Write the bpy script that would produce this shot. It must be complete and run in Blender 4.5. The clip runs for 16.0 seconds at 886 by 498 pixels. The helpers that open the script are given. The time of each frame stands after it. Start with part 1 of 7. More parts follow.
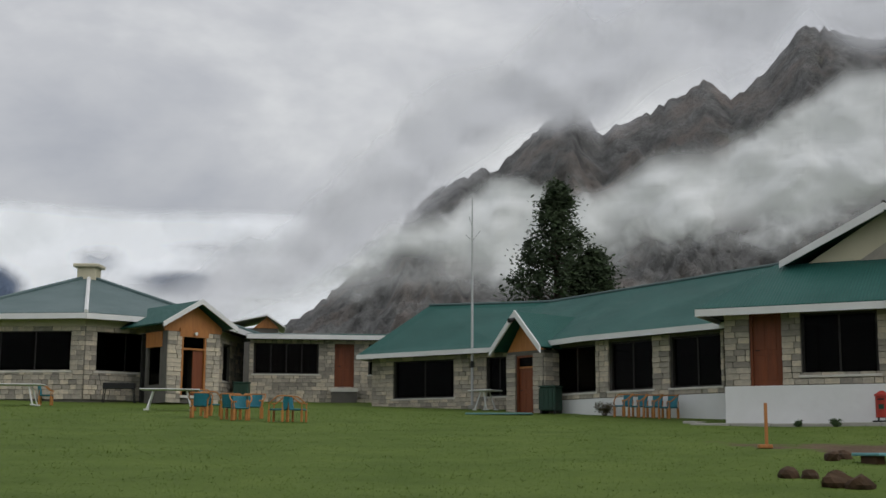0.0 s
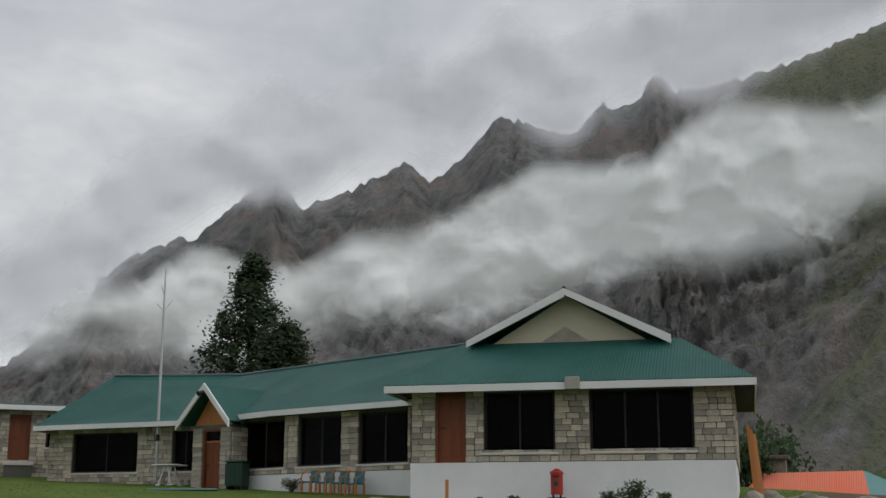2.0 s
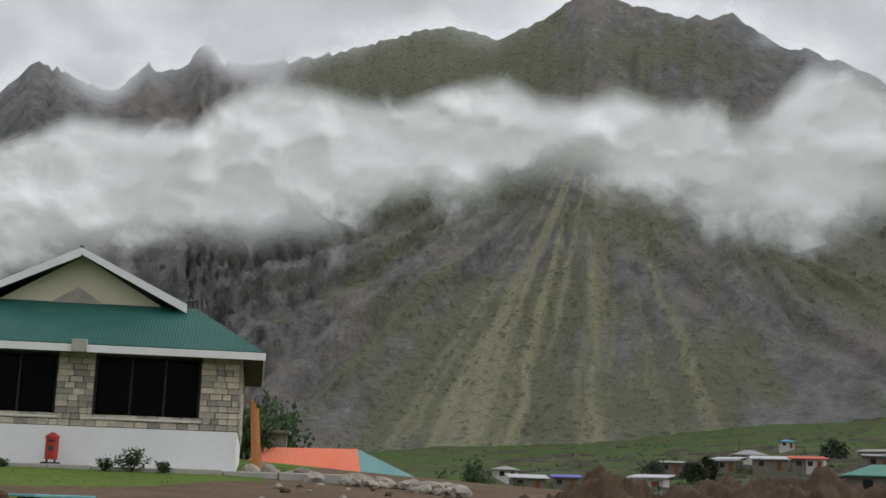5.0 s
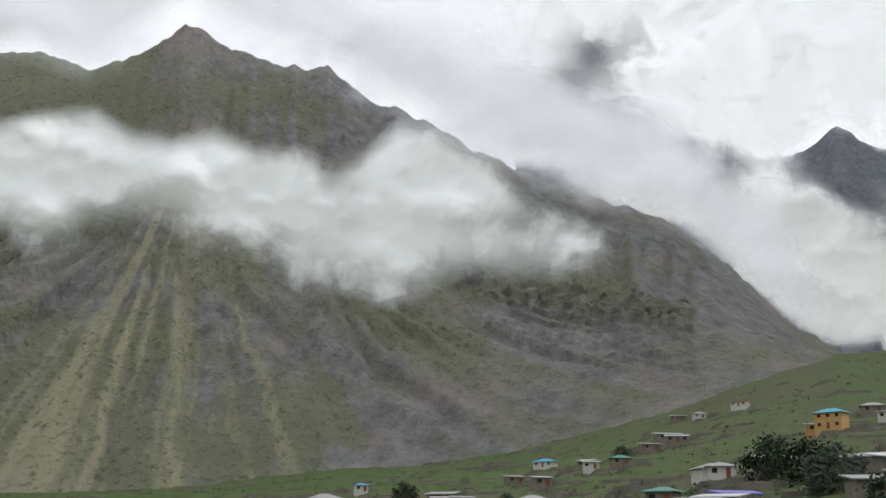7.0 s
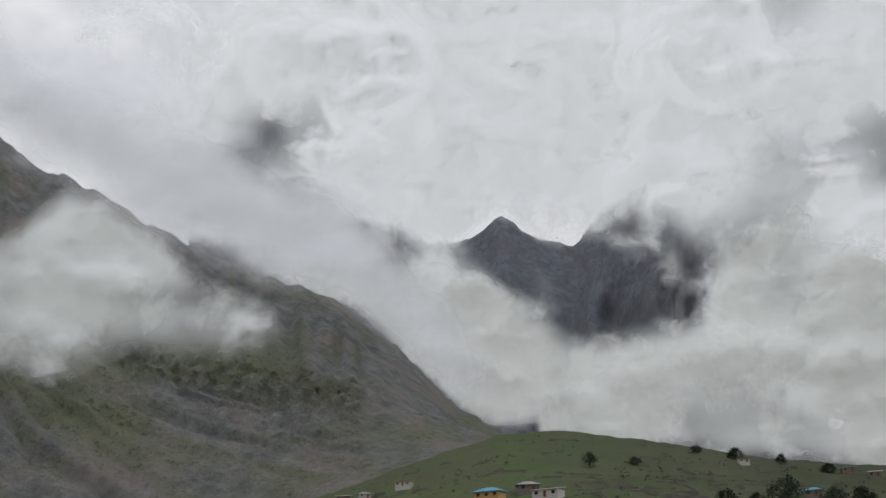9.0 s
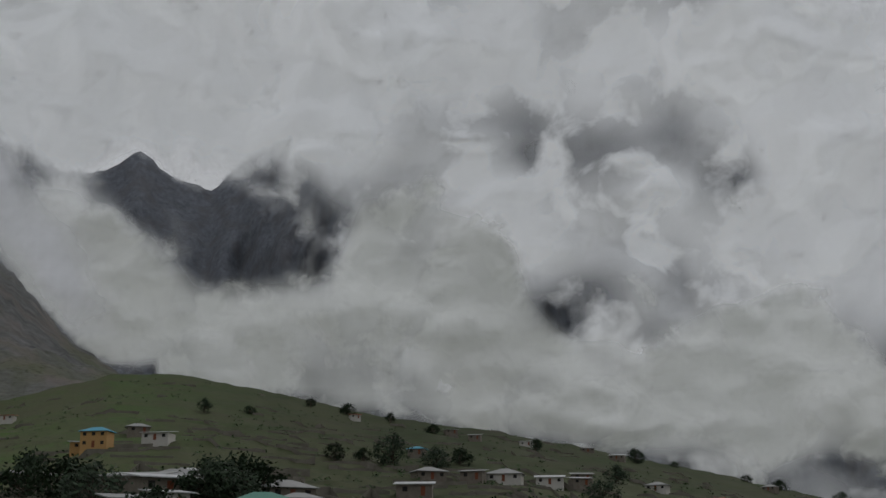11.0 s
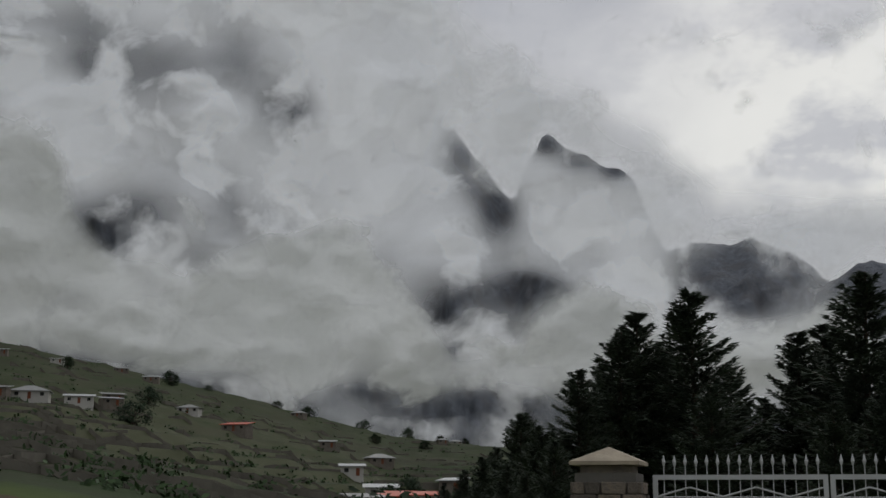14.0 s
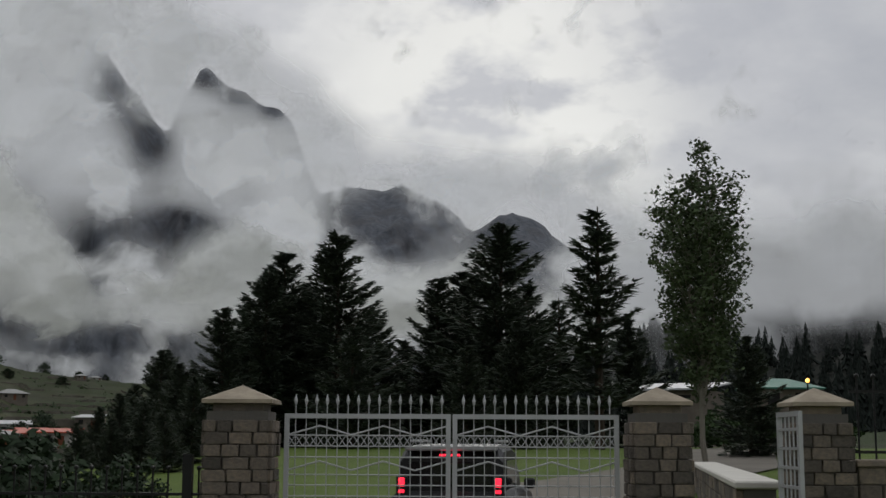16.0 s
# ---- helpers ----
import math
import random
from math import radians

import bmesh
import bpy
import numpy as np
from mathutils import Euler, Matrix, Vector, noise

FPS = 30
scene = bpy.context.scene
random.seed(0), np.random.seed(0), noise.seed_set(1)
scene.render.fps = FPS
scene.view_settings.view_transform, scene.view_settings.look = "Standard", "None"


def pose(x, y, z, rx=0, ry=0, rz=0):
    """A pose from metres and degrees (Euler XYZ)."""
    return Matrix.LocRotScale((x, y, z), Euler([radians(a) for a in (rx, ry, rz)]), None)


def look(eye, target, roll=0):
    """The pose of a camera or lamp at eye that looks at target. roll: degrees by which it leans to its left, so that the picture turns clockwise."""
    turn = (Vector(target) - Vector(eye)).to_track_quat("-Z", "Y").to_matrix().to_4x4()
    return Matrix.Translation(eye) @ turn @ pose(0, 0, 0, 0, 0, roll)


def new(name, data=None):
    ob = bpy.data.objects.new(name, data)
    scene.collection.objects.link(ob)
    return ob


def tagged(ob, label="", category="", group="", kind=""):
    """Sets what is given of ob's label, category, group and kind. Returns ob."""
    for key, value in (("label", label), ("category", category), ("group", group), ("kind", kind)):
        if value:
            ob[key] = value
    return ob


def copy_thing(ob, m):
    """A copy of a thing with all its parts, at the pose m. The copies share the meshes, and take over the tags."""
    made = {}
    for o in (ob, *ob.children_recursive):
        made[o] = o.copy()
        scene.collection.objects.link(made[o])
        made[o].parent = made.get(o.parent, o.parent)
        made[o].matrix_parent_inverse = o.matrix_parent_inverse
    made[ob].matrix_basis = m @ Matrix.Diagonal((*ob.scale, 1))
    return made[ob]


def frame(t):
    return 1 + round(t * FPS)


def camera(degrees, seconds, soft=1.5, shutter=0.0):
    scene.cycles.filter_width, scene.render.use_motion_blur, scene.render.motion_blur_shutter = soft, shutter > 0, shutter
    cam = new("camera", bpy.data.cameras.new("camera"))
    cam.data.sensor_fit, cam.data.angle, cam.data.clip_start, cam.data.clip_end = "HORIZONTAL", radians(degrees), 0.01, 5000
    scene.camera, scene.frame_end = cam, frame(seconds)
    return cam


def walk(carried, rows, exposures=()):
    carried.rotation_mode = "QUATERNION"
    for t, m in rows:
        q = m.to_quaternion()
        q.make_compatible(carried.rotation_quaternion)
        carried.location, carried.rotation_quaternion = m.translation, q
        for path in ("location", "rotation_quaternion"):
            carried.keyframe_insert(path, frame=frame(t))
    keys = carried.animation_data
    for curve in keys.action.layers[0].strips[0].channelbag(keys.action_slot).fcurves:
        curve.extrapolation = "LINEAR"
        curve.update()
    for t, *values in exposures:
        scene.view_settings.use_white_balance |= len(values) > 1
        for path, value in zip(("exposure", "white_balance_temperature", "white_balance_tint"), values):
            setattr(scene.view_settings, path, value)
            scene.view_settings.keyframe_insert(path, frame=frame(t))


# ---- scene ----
cam = camera(38.5, 16.0, soft=1.5)
PATH = [
    (0.0, pose(-0.010, 0.400, 0, 99.12, -0.27, 1.50)),
    (0.5, pose(0.022, 0.399, 0, 100.43, -0.54, -3.13)),
    (1.0, pose(0.046, 0.397, 0, 101.03, -0.17, -6.56)),
    (1.5, pose(0.065, 0.395, 0, 101.69, -0.20, -9.36)),
    (2.0, pose(0.085, 0.391, 0, 102.51, -0.08, -12.27)),
    (2.5, pose(0.107, 0.385, 0, 103.04, 0.04, -15.57)),
    (3.0, pose(0.128, 0.379, 0, 103.70, 0.03, -18.69)),
    (3.2, pose(0.137, 0.376, 0, 104.05, -0.05, -20.10)),
    (5.3, pose(0.239, 0.320, 0, 100.97, -1.65, -36.78)),
    (5.5, pose(0.250, 0.312, 0, 100.89, -1.34, -38.76)),
    (6.0, pose(0.280, 0.285, 0, 102.03, -0.78, -44.52)),
    (6.5, pose(0.300, 0.265, 0, 102.77, -0.98, -48.49)),
    (7.0, pose(0.318, 0.243, 0, 103.88, -0.31, -52.66)),
    (7.5, pose(0.338, 0.214, 0, 104.66, 0.34, -57.60)),
    (8.0, pose(0.353, 0.189, 0, 105.59, 1.09, -61.86)),
    (8.2, pose(0.356, 0.183, 0, 106.14, 1.56, -62.83)),
    (10.3, pose(0.391, 0.086, 0, 106.68, 0.57, -77.64)),
    (10.5, pose(0.393, 0.073, 0, 106.40, 0.65, -79.53)),
    (11.0, pose(0.398, 0.037, 0, 104.67, 0.28, -84.73)),
    (11.5, pose(0.400, 0.006, 0, 103.66, -0.30, -89.18)),
    (12.0, pose(0.400, -0.018, 0, 102.50, -0.28, -92.63)),
    (12.5, pose(0.398, -0.040, 0, 102.24, -0.12, -95.74)),
    (13.0, pose(0.395, -0.062, 0, 101.99, 0.07, -98.92)),
    (13.5, pose(0.391, -0.083, 0, 101.74, 0.05, -102.04)),
    (14.0, pose(0.386, -0.107, 0, 101.27, -0.16, -105.44)),
    (14.5, pose(0.380, -0.125, 0, 100.14, -0.30, -108.16)),
    (15.0, pose(0.370, -0.152, 0, 99.45, -0.29, -112.33)),
    (15.5, pose(0.357, -0.181, 0, 99.34, -0.39, -116.84)),
    (16.0, pose(0.342, -0.208, 0, 98.61, -0.30, -121.28)),
]
EXPOSURES = [(0.0, 0.0), (3.2, 0.05), (5.3, 0.52), (6.5, 0.74), (8.2, 0.60), (10.3, -0.40), (12.0, -0.50), (14.0, -0.50), (16.0, -0.42)]
walk(cam, PATH, EXPOSURES)

# ---- world: an overcast sky with a soft sun behind the cloud cover ----
SUN_AZ, SUN_EL = 122.0, 34.0


def heading(az, el=0.0):
    a, e = radians(az), radians(el)
    return Vector((math.sin(a) * math.cos(e), math.cos(a) * math.cos(e), math.sin(e)))


def node(nt, kind, inputs=(), **props):
    n = nt.nodes.new(kind)
    for k, v in props.items():
        setattr(n, k, v)
    for k, v in dict(inputs).items():
        if isinstance(v, bpy.types.NodeSocket):
            nt.links.new(v, n.inputs[k])
        else:
            n.inputs[k].default_value = v
    return n


def ramp(nt, fac, stops):
    r = node(nt, "ShaderNodeValToRGB", {"Fac": fac})
    el = r.color_ramp.elements
    while len(el) < len(stops):
        el.new(0.5)
    for e, (p, c) in zip(el, stops):
        e.position = p
        e.color = (*c, 1) if isinstance(c, tuple) else (c, c, c, 1)
    return r.outputs["Color"]


def mixc(nt, fac, a, b, mode="MIX"):
    m = nt.nodes.new("ShaderNodeMix")
    m.data_type, m.blend_type = "RGBA", mode
    for i, v in ((0, fac), (6, a), (7, b)):
        if isinstance(v, bpy.types.NodeSocket):
            nt.links.new(v, m.inputs[i])
        elif i == 0:
            m.inputs[0].default_value = v
        else:
            m.inputs[i].default_value = (*v, 1) if len(v) == 3 else v
    return m.outputs[2]


def mathn(nt, op, a, b=0.0, clamp=False):
    m = node(nt, "ShaderNodeMath", operation=op, use_clamp=clamp)
    for i, v in ((0, a), (1, b)):
        if isinstance(v, bpy.types.NodeSocket):
            nt.links.new(v, m.inputs[i])
        else:
            m.inputs[i].default_value = v
    return m.outputs[0]


world = bpy.data.worlds.new("overcast_sky")
scene.world = world
world.use_nodes = True
wt = world.node_tree
wt.nodes.clear()
tc = node(wt, "ShaderNodeTexCoord")
sky = node(wt, "ShaderNodeTexSky", sky_type="NISHITA", sun_disc=False, sun_elevation=radians(SUN_EL), sun_rotation=radians(SUN_AZ))
flat = node(wt, "ShaderNodeMapping", {"Vector": tc.outputs["Generated"], "Scale": (1, 1, 1.9)})
n_big = node(wt, "ShaderNodeTexNoise", {"Vector": flat.outputs[0], "Scale": 3.2, "Detail": 6.0, "Roughness": 0.52, "Distortion": 0.4})
n_small = node(wt, "ShaderNodeTexNoise", {"Vector": flat.outputs[0], "Scale": 9.0, "Detail": 5.0, "Roughness": 0.55})
both = mathn(wt, "ADD", mathn(wt, "MULTIPLY", n_big.outputs["Fac"], 0.7), mathn(wt, "MULTIPLY", n_small.outputs["Fac"], 0.3))
cover = ramp(wt, both, ((0.36, (0.42, 0.435, 0.475)), (0.50, (0.54, 0.55, 0.575)), (0.62, (0.72, 0.73, 0.735))))
height = node(wt, "ShaderNodeSeparateXYZ", {"Vector": tc.outputs["Generated"]}).outputs["Z"]
lift = mathn(wt, "ADD", mathn(wt, "MULTIPLY", mathn(wt, "MAXIMUM", height, 0.0), 0.55), 0.86)
cover = mixc(wt, 1.0, cover, node(wt, "ShaderNodeCombineXYZ", {"X": lift, "Y": lift, "Z": lift}).outputs[0], "MULTIPLY")
# the thin place in the cover through which the sun brightens it
glow_dir = heading(123.0, 14.0)
broad = mathn(wt, "ADD", mathn(wt, "MULTIPLY", ramp(wt, node(wt, "ShaderNodeVectorMath", {0: tc.outputs["Generated"], 1: tuple(glow_dir)}, operation="DOT_PRODUCT").outputs["Value"], ((0.85, 0.0), (1.0, 1.0))), 0.35), 1.0)
cover = mixc(wt, 1.0, cover, node(wt, "ShaderNodeCombineXYZ", {"X": broad, "Y": broad, "Z": broad}).outputs[0], "MULTIPLY")
dx = node(wt, "ShaderNodeVectorMath", {0: tc.outputs["Generated"], 1: tuple(glow_dir)}, operation="DOT_PRODUCT")
near_sun = ramp(wt, dx.outputs["Value"], ((0.982, 0.0), (0.9985, 1.0)))
thin = mathn(wt, "MULTIPLY", near_sun, ramp(wt, n_small.outputs["Fac"], ((0.40, 0.0), (0.53, 1.0))))
cover = mixc(wt, mathn(wt, "MULTIPLY", thin, 0.85), cover, (1.15, 1.15, 1.10))
blue = mixc(wt, 1.0, sky.outputs[0], (0.10, 0.10, 0.10), "MULTIPLY")
bg = node(wt, "ShaderNodeBackground", {"Color": mixc(wt, 0.94, blue, cover), "Strength": 1.0})
wo = node(wt, "ShaderNodeOutputWorld", {"Surface": bg.outputs[0]})

sun = new("sun", bpy.data.lights.new("sun", "SUN"))
sun.data.energy, sun.data.angle, sun.data.color = 0.8, radians(40), (1.0, 0.97, 0.92)
sun.matrix_world = look(heading(SUN_AZ, SUN_EL) * 100, (0, 0, 0))

# ---- materials ----
def material(name, color, rough=0.7, metal=0.0, vary=None, scale=3.0, fine=40.0, amount=0.35, bump=0.3, bump_scale=None, per_object=0.0, stretch=(1, 1, 1), spec=0.4):
    """A surface with a large and a fine variation of its colour and a fine relief."""
    m = bpy.data.materials.new(name)
    m.use_nodes = True
    nt = m.node_tree
    b = nt.nodes["Principled BSDF"]
    co = node(nt, "ShaderNodeTexCoord").outputs["Object"]
    co = node(nt, "ShaderNodeMapping", {"Vector": co, "Scale": stretch}).outputs[0]
    n1 = node(nt, "ShaderNodeTexNoise", {"Vector": co, "Scale": scale, "Detail": 4.0, "Roughness": 0.6})
    n2 = node(nt, "ShaderNodeTexNoise", {"Vector": co, "Scale": fine, "Detail": 3.0, "Roughness": 0.6})
    other = vary or tuple(c * 0.6 for c in color)
    f1 = ramp(nt, n1.outputs["Fac"], ((0.35, 0.0), (0.68, 1.0)))
    col = mixc(nt, mathn(nt, "MULTIPLY", f1, amount * 1.6, True), color, other)
    col = mixc(nt, mathn(nt, "MULTIPLY", n2.outputs["Fac"], amount), col, other)
    if per_object:
        rnd = node(nt, "ShaderNodeObjectInfo").outputs["Random"]
        hsv = node(nt, "ShaderNodeHueSaturation", {"Color": col, "Value": mathn(nt, "ADD", mathn(nt, "MULTIPLY", rnd, per_object), 1 - per_object / 2),
                                                   "Saturation": mathn(nt, "ADD", mathn(nt, "MULTIPLY", rnd, 0.4), 0.8)})
        col = hsv.outputs[0]
    nt.links.new(col, b.inputs["Base Color"])
    b.inputs["Roughness"].default_value, b.inputs["Metallic"].default_value = rough, metal
    b.inputs["Specular IOR Level"].default_value = spec
    if bump:
        nb = node(nt, "ShaderNodeTexNoise", {"Vector": co, "Scale": bump_scale or fine, "Detail": 4.0, "Roughness": 0.65})
        bp = node(nt, "ShaderNodeBump", {"Strength": bump, "Distance": 0.02, "Height": nb.outputs["Fac"]})
        nt.links.new(bp.outputs[0], b.inputs["Normal"])
    return m


def roof_metal(name, color, faded, pitch=0.09):
    """Painted corrugated sheet: ribs run with the object's own y axis."""
    m = material(name, color, 0.6, 0.0, faded, 0.55, 7.0, 0.6, 0.0, spec=0.22)
    nt = m.node_tree
    b = nt.nodes["Principled BSDF"]
    uv = node(nt, "ShaderNodeUVMap").outputs[0]
    wv = node(nt, "ShaderNodeTexWave", {"Vector": uv, "Scale": 1 / pitch / 6.2832 * 2, "Distortion": 0.0}, wave_type="BANDS", bands_direction="X")
    ns = node(nt, "ShaderNodeTexNoise", {"Vector": uv, "Scale": 1.2, "Detail": 5.0})
    h = mathn(nt, "ADD", wv.outputs["Fac"], mathn(nt, "MULTIPLY", ns.outputs["Fac"], 0.4))
    bp = node(nt, "ShaderNodeBump", {"Strength": 0.6, "Distance": 0.02, "Height": h})
    nt.links.new(bp.outputs[0], b.inputs["Normal"])
    streak = node(nt, "ShaderNodeMapping", {"Vector": uv, "Scale": (5.0, 0.5, 1)})
    sn = node(nt, "ShaderNodeTexNoise", {"Vector": streak.outputs[0], "Scale": 1.0, "Detail": 5.0, "Roughness": 0.7})
    old = b.inputs["Base Color"].links[0].from_socket
    nt.links.new(mixc(nt, mathn(nt, "MULTIPLY", ramp(nt, sn.outputs["Fac"], ((0.5, 0.0), (0.8, 1.0))), 0.5), old, faded), b.inputs["Base Color"])
    return m


def glass_material(name, tint):
    m = bpy.data.materials.new(name)
    m.use_nodes = True
    b = m.node_tree.nodes["Principled BSDF"]
    b.inputs["Base Color"].default_value = (*tint, 1)
    b.inputs["Transmission Weight"].default_value, b.inputs["Roughness"].default_value, b.inputs["IOR"].default_value = 1.0, 0.02, 1.12
    return m


def lamp_material(name, color, strength):
    m = bpy.data.materials.new(name)
    m.use_nodes = True
    b = m.node_tree.nodes["Principled BSDF"]
    b.inputs["Base Color"].default_value = (*color, 1)
    b.inputs["Emission Color"].default_value, b.inputs["Emission Strength"].default_value = (*color, 1), strength
    return m


STONE = material("grey_fieldstone", (0.56, 0.495, 0.40), 0.9, vary=(0.33, 0.30, 0.255), scale=2.0, fine=25, amount=0.5, bump=0.7, per_object=0.85)
PILLAR_STONE = material("dressed_granite", (0.265, 0.218, 0.170), 0.9, vary=(0.115, 0.103, 0.092), scale=4.0, fine=30, amount=0.5, bump=0.8, per_object=1.0)
MORTAR = material("grey_mortar", (0.15, 0.14, 0.125), 0.95, scale=2.0, amount=0.4)
WHITE = material("whitewash", (0.78, 0.79, 0.79), 0.85, vary=(0.58, 0.58, 0.56), scale=0.7, fine=6, amount=0.22, bump=0.25)
SILL = material("pale_sill_stone", (0.66, 0.64, 0.58), 0.85, vary=(0.45, 0.43, 0.39), amount=0.3)
FASCIA = material("white_fascia_paint", (0.80, 0.80, 0.80), 0.6, vary=(0.56, 0.56, 0.55), scale=0.6, fine=9, amount=0.3, bump=0.15)
CREAM = material("cream_plaster", (0.60, 0.55, 0.40), 0.85, vary=(0.47, 0.43, 0.33), scale=0.8, amount=0.25)
ROOF = roof_metal("green_roof_sheet", (0.005, 0.062, 0.050), (0.026, 0.105, 0.090))
ROOF_PALE = roof_metal("weathered_roof_sheet", (0.072, 0.122, 0.122), (0.13, 0.18, 0.18))
ROOF_ORANGE = roof_metal("orange_roof_sheet", (0.80, 0.16, 0.075), (0.75, 0.24, 0.15))
ROOF_TEAL = roof_metal("teal_roof_sheet", (0.10, 0.24, 0.25), (0.16, 0.30, 0.30))
WOOD_DOOR = material("red_brown_door_wood", (0.22, 0.058, 0.018), 0.55, vary=(0.11, 0.030, 0.012), scale=1.5, fine=18, amount=0.4, stretch=(6, 6, 0.6))
WOOD_ORANGE = material("varnished_pine", (0.50, 0.21, 0.06), 0.5, vary=(0.30, 0.11, 0.03), scale=1.5, fine=14, amount=0.4, stretch=(5, 5, 0.6))
DARK_FRAME = material("dark_window_frame", (0.014, 0.011, 0.010), 0.5, amount=0.3)
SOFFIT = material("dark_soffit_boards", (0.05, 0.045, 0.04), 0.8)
# near-black: the shade of the unlit rooms is put into this colour
ROOM_SHADE = material("room_shade_plaster", (0.03, 0.028, 0.026), 0.9)
CURTAIN = material("brown_curtain", (0.06, 0.03, 0.022), 0.9, amount=0.4, stretch=(12, 12, 0.5))
# the dark tint deepens the painted shade of the rooms behind
GLASS = glass_material("window_glass", (0.06, 0.06, 0.055))
CONCRETE = material("pale_concrete", (0.42, 0.41, 0.37), 0.9, vary=(0.28, 0.27, 0.24), scale=1.0, amount=0.4, bump=0.5)
CAP = material("gate_cap_plaster", (0.46, 0.39, 0.29), 0.85, vary=(0.22, 0.185, 0.14), scale=3.0, fine=14, amount=0.5, bump=0.5)
IRON_WHITE = material("silver_painted_iron", (0.50, 0.51, 0.52), 0.45, 0.2, vary=(0.36, 0.36, 0.36), amount=0.25, bump=0.1)
IRON_DARK = material("black_iron", (0.02, 0.02, 0.02), 0.5, 0.3)
BARK = material("bark", (0.085, 0.062, 0.045), 0.95, vary=(0.045, 0.034, 0.026), scale=4, fine=30, amount=0.5, bump=0.9, stretch=(1, 1, 0.3))
PALE_BARK = material("pale_poplar_bark", (0.24, 0.22, 0.18), 0.9, vary=(0.12, 0.11, 0.09), scale=4, fine=20, amount=0.5, stretch=(1, 1, 0.4))


def leaf_material(name, color, other):
    m = material(name, color, 0.75, vary=other, scale=0.9, fine=6, amount=0.5, bump=0.0, spec=0.2)
    nt = m.node_tree
    b = nt.nodes["Principled BSDF"]
    old = b.inputs["Base Color"].links[0].from_socket
    isl = node(nt, "ShaderNodeNewGeometry").outputs["Random Per Island"]
    h = node(nt, "ShaderNodeHueSaturation", {"Color": old, "Value": mathn(nt, "ADD", mathn(nt, "MULTIPLY", isl, 0.8), 0.6)})
    nt.links.new(h.outputs[0], b.inputs["Base Color"])
    return m


NEEDLES = leaf_material("dark_conifer_needles", (0.084, 0.104, 0.074), (0.044, 0.058, 0.043))
CYPRESS = leaf_material("cypress_foliage", (0.050, 0.072, 0.034), (0.026, 0.042, 0.020))
LEAVES = leaf_material("poplar_leaves", (0.085, 0.115, 0.055), (0.045, 0.065, 0.030))
BUSH = leaf_material("bush_leaves", (0.050, 0.085, 0.030), (0.025, 0.045, 0.018))
FAR_TREE = leaf_material("dark_village_trees", (0.028, 0.048, 0.022), (0.016, 0.028, 0.014))


# ---- building blocks ----
def part(name, bm, mat, parent=None, label="", smooth=False):
    """One mesh object out of a bmesh, under its thing."""
    me = bpy.data.meshes.new(name)
    bm.to_mesh(me)
    bm.free()
    return finish(name, me, mat, parent, label, smooth)


def finish(name, me, mat, parent=None, label="", smooth=False):
    if mat is not None:
        me.materials.append(mat)
    if smooth:
        me.polygons.foreach_set("use_smooth", [True] * len(me.polygons))
    ob = new(name, me)
    ob.parent = parent
    if label:
        ob["label"] = label
    return ob


def raw(name, verts, faces, mat, parent=None, label="", smooth=False):
    me = bpy.data.meshes.new(name)
    me.from_pydata([tuple(v) for v in verts], [], faces)
    me.update()
    return finish(name, me, mat, parent, label, smooth)


def thing(name, m, label, category, group="", kind=""):
    ob = new(name)
    ob.empty_display_size = 0.2
    ob.matrix_world = m
    return tagged(ob, label, category, group, kind)


def box(bm, x0, x1, y0, y1, z0, z1, m=None, bevel=0.0):
    mat = Matrix.LocRotScale(((x0 + x1) / 2, (y0 + y1) / 2, (z0 + z1) / 2), None, (x1 - x0, y1 - y0, z1 - z0))
    r = bmesh.ops.create_cube(bm, size=1, matrix=(m @ mat) if m is not None else mat)
    if bevel:
        es = list({e for v in r["verts"] for e in v.link_edges})
        bmesh.ops.bevel(bm, geom=es, offset=bevel, segments=1, affect="EDGES", clamp_overlap=True)
    return bm


def boxes(*rows, bevel=0.0):
    bm = bmesh.new()
    for r in rows:
        box(bm, *r, bevel=bevel)
    return bm


def bar(bm, a, b, r0, r1=None, sides=6):
    """A tapered round bar from a to b."""
    a, b = Vector(a), Vector(b)
    d = b - a
    if d.length < 1e-6:
        return bm
    m = Matrix.Translation((a + b) / 2) @ d.to_track_quat("Z", "Y").to_matrix().to_4x4()
    bmesh.ops.create_cone(bm, cap_ends=True, segments=sides, radius1=r0, radius2=r0 if r1 is None else r1, depth=d.length, matrix=m)
    return bm


def slab(name, pts, mat, parent, thick=0.06, label=""):
    """A roof plane: a polygon with thickness and ribs that run up its slope."""
    pts = [Vector(p) for p in pts]
    n = (pts[1] - pts[0]).cross(pts[-1] - pts[0]).normalized()
    if n.z < 0:
        pts.reverse()
        n = -n
    k = len(pts)
    vs = pts + [p - n * thick for p in pts]
    fs = [tuple(range(k)), tuple(range(2 * k - 1, k - 1, -1))] + [(i, i + k, (i + 1) % k + k, (i + 1) % k) for i in range(k)]
    me = bpy.data.meshes.new(name)
    me.from_pydata([tuple(v) for v in vs], [], fs)
    across = Vector((0, 0, 1)).cross(n)
    across = across.normalized() if across.length > 1e-3 else Vector((1, 0, 0))
    up = n.cross(across)
    uv = me.uv_layers.new(name="UVMap")
    for lo in me.loops:
        v = me.vertices[lo.vertex_index].co
        uv.data[lo.index].uv = (v.dot(across), v.dot(up))
    return finish(name, me, mat, parent, label)


